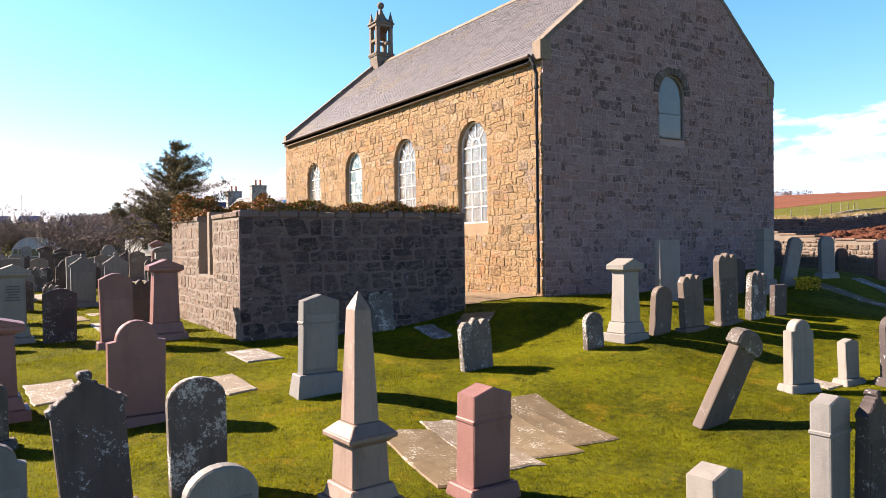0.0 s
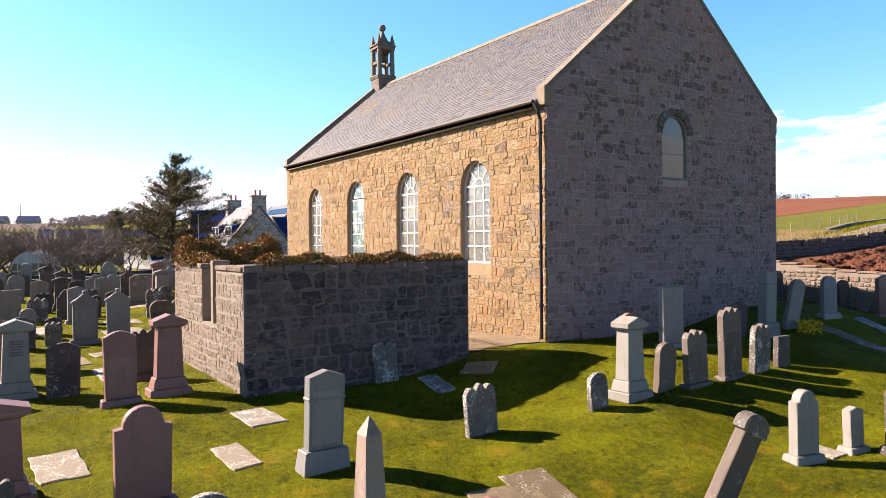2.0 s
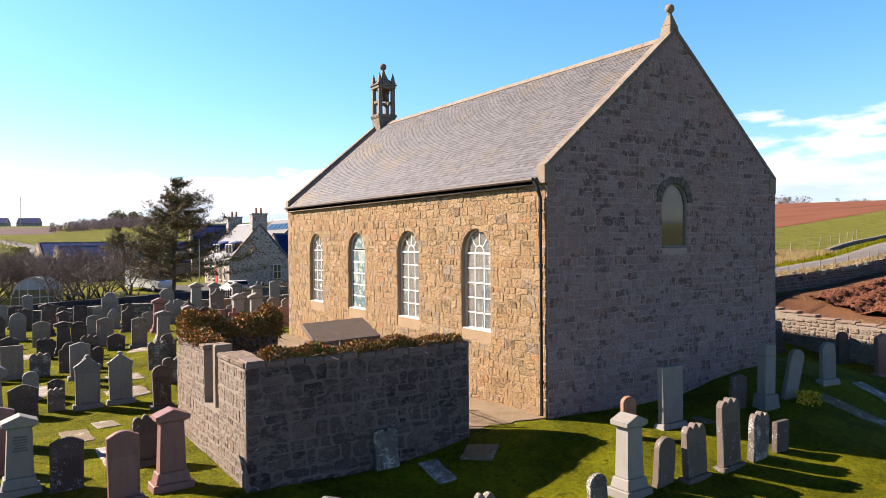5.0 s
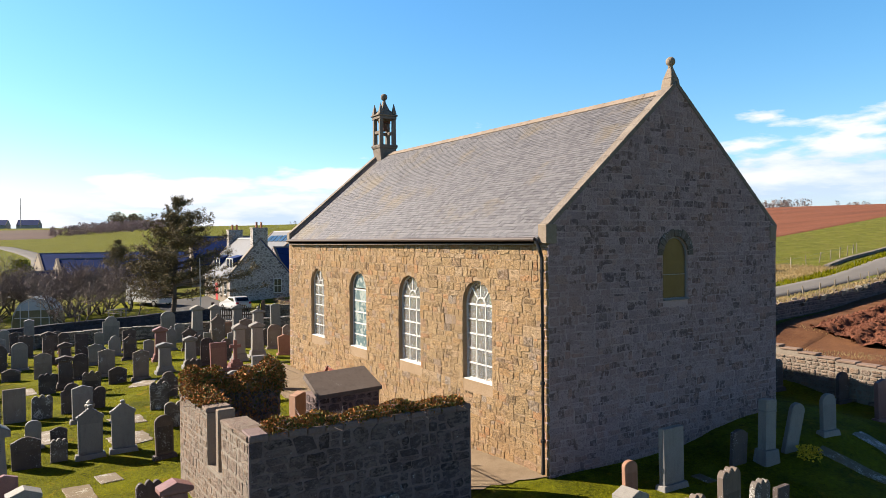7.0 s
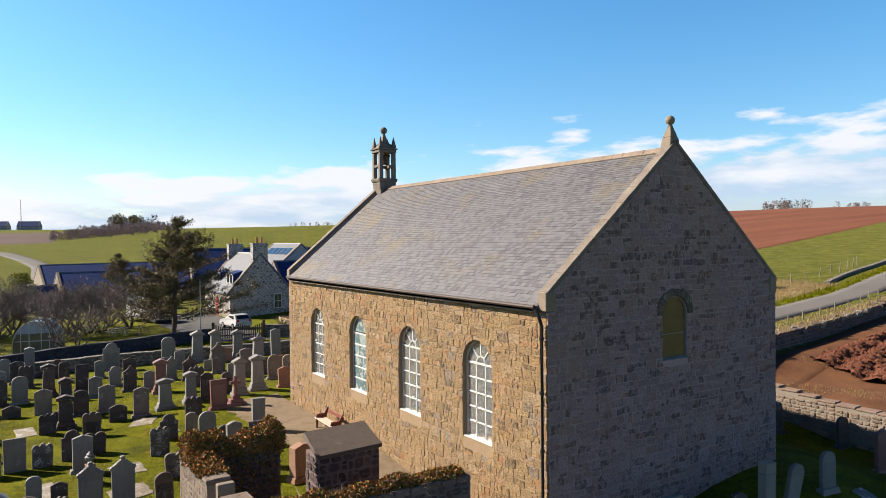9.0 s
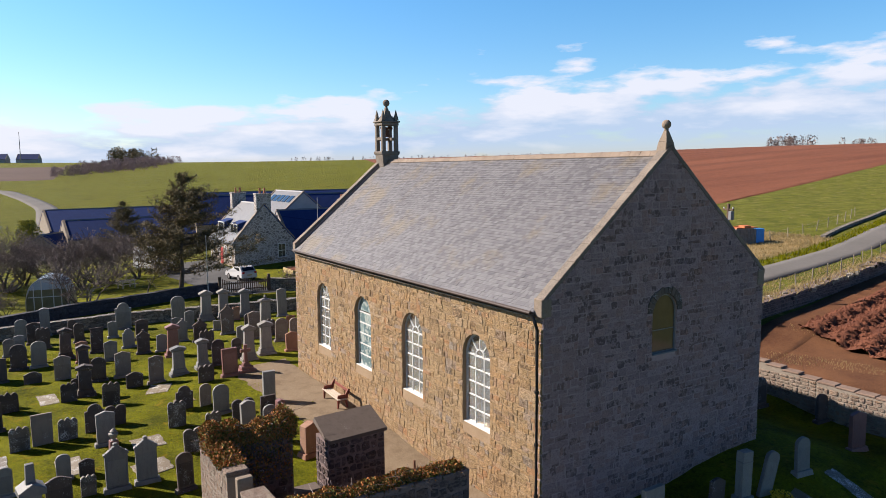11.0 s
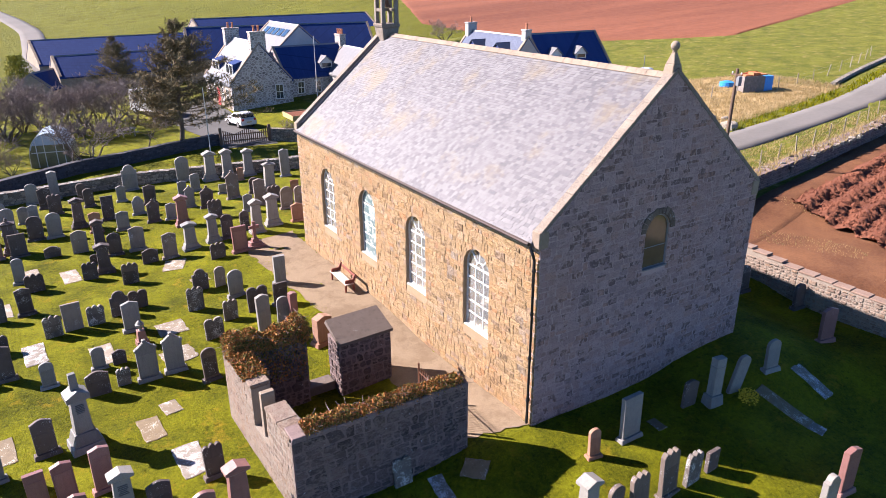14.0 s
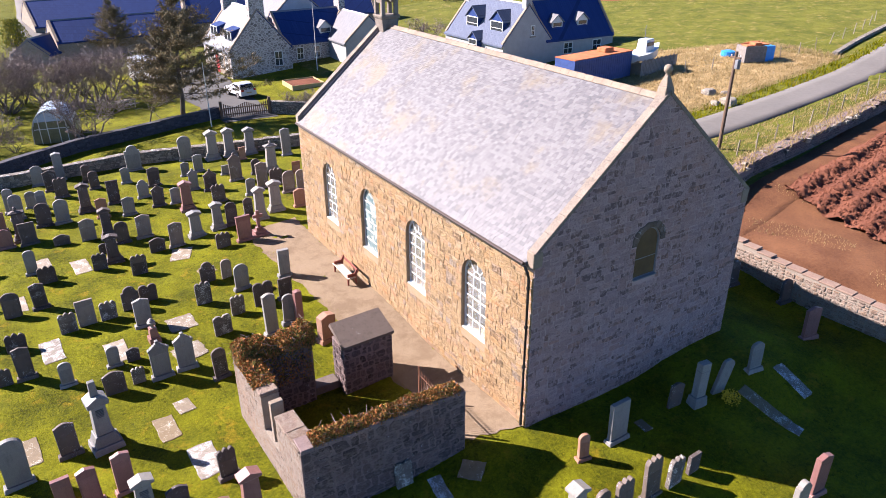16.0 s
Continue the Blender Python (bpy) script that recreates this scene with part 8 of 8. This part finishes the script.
def ivy(name, count, place, label, seed, hang=0.25):
    r = random.Random(seed)
    s, w = Soup(), Soup()
    for _ in range(count):
        s.leaf(place(r), r.uniform(0.04, 0.095), r, 0.8)
    for _ in range(count // 34):
        a = Vector(place(r))
        b = a + Vector((r.gauss(0, 0.2), r.gauss(-0.05, 0.2), r.uniform(-hang, 0.18)))
        w.limb(a, b, 0.008, 0.003, 3)
    t = thing(name, Matrix.Identity(4), label, "ivy")
    part("leaf_mass", mesh("leaf_mass", s.v, s.f, M["ivy"]), None, t)["kind"] = "stuff"
    part("stem_tangle", mesh("stem_tangle", w.v, w.f, M["twig"]), None, t)["kind"] = "stuff"


def on_back(r):
    u, a = r.random(), r.uniform(0, 6.28)
    rad = r.random() ** 0.4
    lump = 0.75 + 0.35 * math.sin(u * 9) + 0.2 * math.sin(u * 23)
    return (4.85 + 2.95 * u, 21.35 + 0.55 * rad * math.cos(a), 3.9 + (0.34 * lump + 0.15) * rad * math.sin(a) + 0.16 * lump)


def on_side(r):
    u, a = r.random() ** 1.4, r.uniform(0, 6.28)
    rad = r.random() ** 0.4
    return (5.22 + 0.42 * rad * math.cos(a), 21.4 - 2.1 * u, 3.86 + (0.34 - 0.26 * u) * rad * math.sin(a) + 0.1 * (1 - u))


def on_front(r):
    u, a = r.random(), r.uniform(0, 6.28)
    rad = r.random() ** 0.4
    lump = 0.6 + 0.5 * abs(math.sin(u * 7 + 0.4)) + 0.25 * math.sin(u * 31)
    x = 5.45 + 5.2 * u
    return (x, 15.95 - 0.035 * (x - 5) + 0.38 * rad * math.cos(a), 3.86 + 0.24 * lump * rad * abs(math.sin(a)) - (0.1 if math.cos(a) > 0.6 else 0))


def down_back(r):
    return (5.6 + 2.05 * r.random(), 21.02 - 0.08 * r.random(), 3.95 - 1.6 * r.random() ** 1.6)


ivy("ivy", 22000, on_back, "withered brown and green ivy heaped on the back wall", 41)
ivy("ivy", 7500, on_side, "withered ivy along the side wall head", 42)
ivy("ivy", 24000, on_front, "withered orange-brown ivy along the front wall head", 43)
ivy("ivy", 1800, down_back, "dead ivy stems hanging down the inner wall", 44, 0.6)
# yellow flowering shrub beside the steading
r = random.Random(8)
s = Soup()
w = Soup()
for _ in range(3600):
    a, q, k = r.uniform(0, 6.28), math.sqrt(r.random()), r.random()
    rad = 1.7 * (1 - 0.5 * k * k) * q * (1 + 0.25 * math.sin(3 * a + 5 * k))
    s.leaf((rad * math.cos(a), rad * math.sin(a), 0.2 + 3.6 * k), r.uniform(0.12, 0.26), r, 0.5)
for _ in range(24):
    a = r.uniform(0, 6.28)
    w.limb((0.2 * math.cos(a), 0.2 * math.sin(a), -0.1), (1.1 * math.cos(a), 1.1 * math.sin(a), r.uniform(1.5, 3.0)), 0.05, 0.02)
t = thing("flowering_shrub", pose(3.2, 107.4, gz(3.2, 107.4)), "tall yellow-green flowering shrub by the lane", "shrub")
part("stem", mesh("stem", w.v, w.f, M["bark"]), None, t)
part("crown", mesh("shrub_crown", s.v, s.f, M["shrub"]), None, t)["kind"] = "stuff"
# yellow spring flowers by a grave
r = random.Random(3)
s = Soup()
for _ in range(420):
    a, q = r.uniform(0, 6.28), 0.34 * math.sqrt(r.random())
    s.leaf((q * math.cos(a), q * math.sin(a), 0.05 + 0.32 * r.random()), r.uniform(0.05, 0.1), r, 0.6)
t = thing("daffodil_clump", pose(20.6, 11.9, gz(20.6, 11.9)), "clump of yellow daffodils beside a headstone", "flowers")
part("flower_head", mesh("flower_head", s.v, s.f, M["gorse"]), None, t)["kind"] = "stuff"

# ---- single stones of the walls ----
near_long, near_gable = (X0, Y0 + 2, 3.0), (X0 + 2, Y0, 3.0)
cells = courses(LEN, EAVE - BASE + 0.02, (0.15, 0.31), (0.16, 0.62), rs, holes=[(a, b, SILL - 0.11, SPRING, 0.02) for a, b in WINDOWS])
rubble_with(next(o for o in church.children if o.name == "wall"), ragged(cells, rs, 0.03), long_m, M["tan"], M["tan_all"], 0.016, near_long, rs, 0.009)
cells = courses(WID, APEX - BASE - 0.1, (0.14, 0.28), (0.16, 0.58), rs, lambda v: max(0.0, (v - (SKEW - BASE) - 0.14) / SLOPE), lambda v: WID - max(0.0, (v - (SKEW - BASE) - 0.14) / SLOPE),
                [(GW[0], GW[1], GW[2] - 0.11, GW[3], 0.26)])
gable_ob = next(o for o in church.children if o.name == "gable_wall")
rake = [[(min(max(x, (y - (SKEW - BASE) + 0.08) / SLOPE), WID - (y - (SKEW - BASE) + 0.08) / SLOPE), y) for x, y in c] for c in ragged(cells, rs, 0.03)]
rubble_with(gable_ob, rake, gable_m, M["grey"], M["grey_all"], 0.014, near_gable, rs, 0.009)
voussoirs(gable_ob, gable_m, (GW[0] + GW[1]) / 2, 0.59, GW[3], 0.25, 13, M["m_umber"])
front = next(o for o in ruin.children if o.name == "front_wall")
high = RT - RB - 0.14
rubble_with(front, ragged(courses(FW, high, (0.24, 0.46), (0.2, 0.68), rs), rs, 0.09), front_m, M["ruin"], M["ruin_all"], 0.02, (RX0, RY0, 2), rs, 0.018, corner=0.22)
sides = [o for o in ruin.children if o.name.startswith("side_wall")]
for ob, u0, u1, top_z in ((sides[0], 0, gap[0], high), (sides[1], gap[1], SW, high), (sides[2], gap[0], gap[1], 2.36 - RB)):
    rubble_with(ob, ragged(courses(u1 - u0, top_z, (0.16, 0.36), (0.12, 0.42), rs), rs, 0.06), side_m @ Matrix.Translation((u0, 0, 0)), M["ruinside"], M["ruinside_all"], 0.009, (RX0, 17, 2), rs, 0.022, corner=0.2)
tw = next(o for o in tomb.children if o.name == "tomb_wall")
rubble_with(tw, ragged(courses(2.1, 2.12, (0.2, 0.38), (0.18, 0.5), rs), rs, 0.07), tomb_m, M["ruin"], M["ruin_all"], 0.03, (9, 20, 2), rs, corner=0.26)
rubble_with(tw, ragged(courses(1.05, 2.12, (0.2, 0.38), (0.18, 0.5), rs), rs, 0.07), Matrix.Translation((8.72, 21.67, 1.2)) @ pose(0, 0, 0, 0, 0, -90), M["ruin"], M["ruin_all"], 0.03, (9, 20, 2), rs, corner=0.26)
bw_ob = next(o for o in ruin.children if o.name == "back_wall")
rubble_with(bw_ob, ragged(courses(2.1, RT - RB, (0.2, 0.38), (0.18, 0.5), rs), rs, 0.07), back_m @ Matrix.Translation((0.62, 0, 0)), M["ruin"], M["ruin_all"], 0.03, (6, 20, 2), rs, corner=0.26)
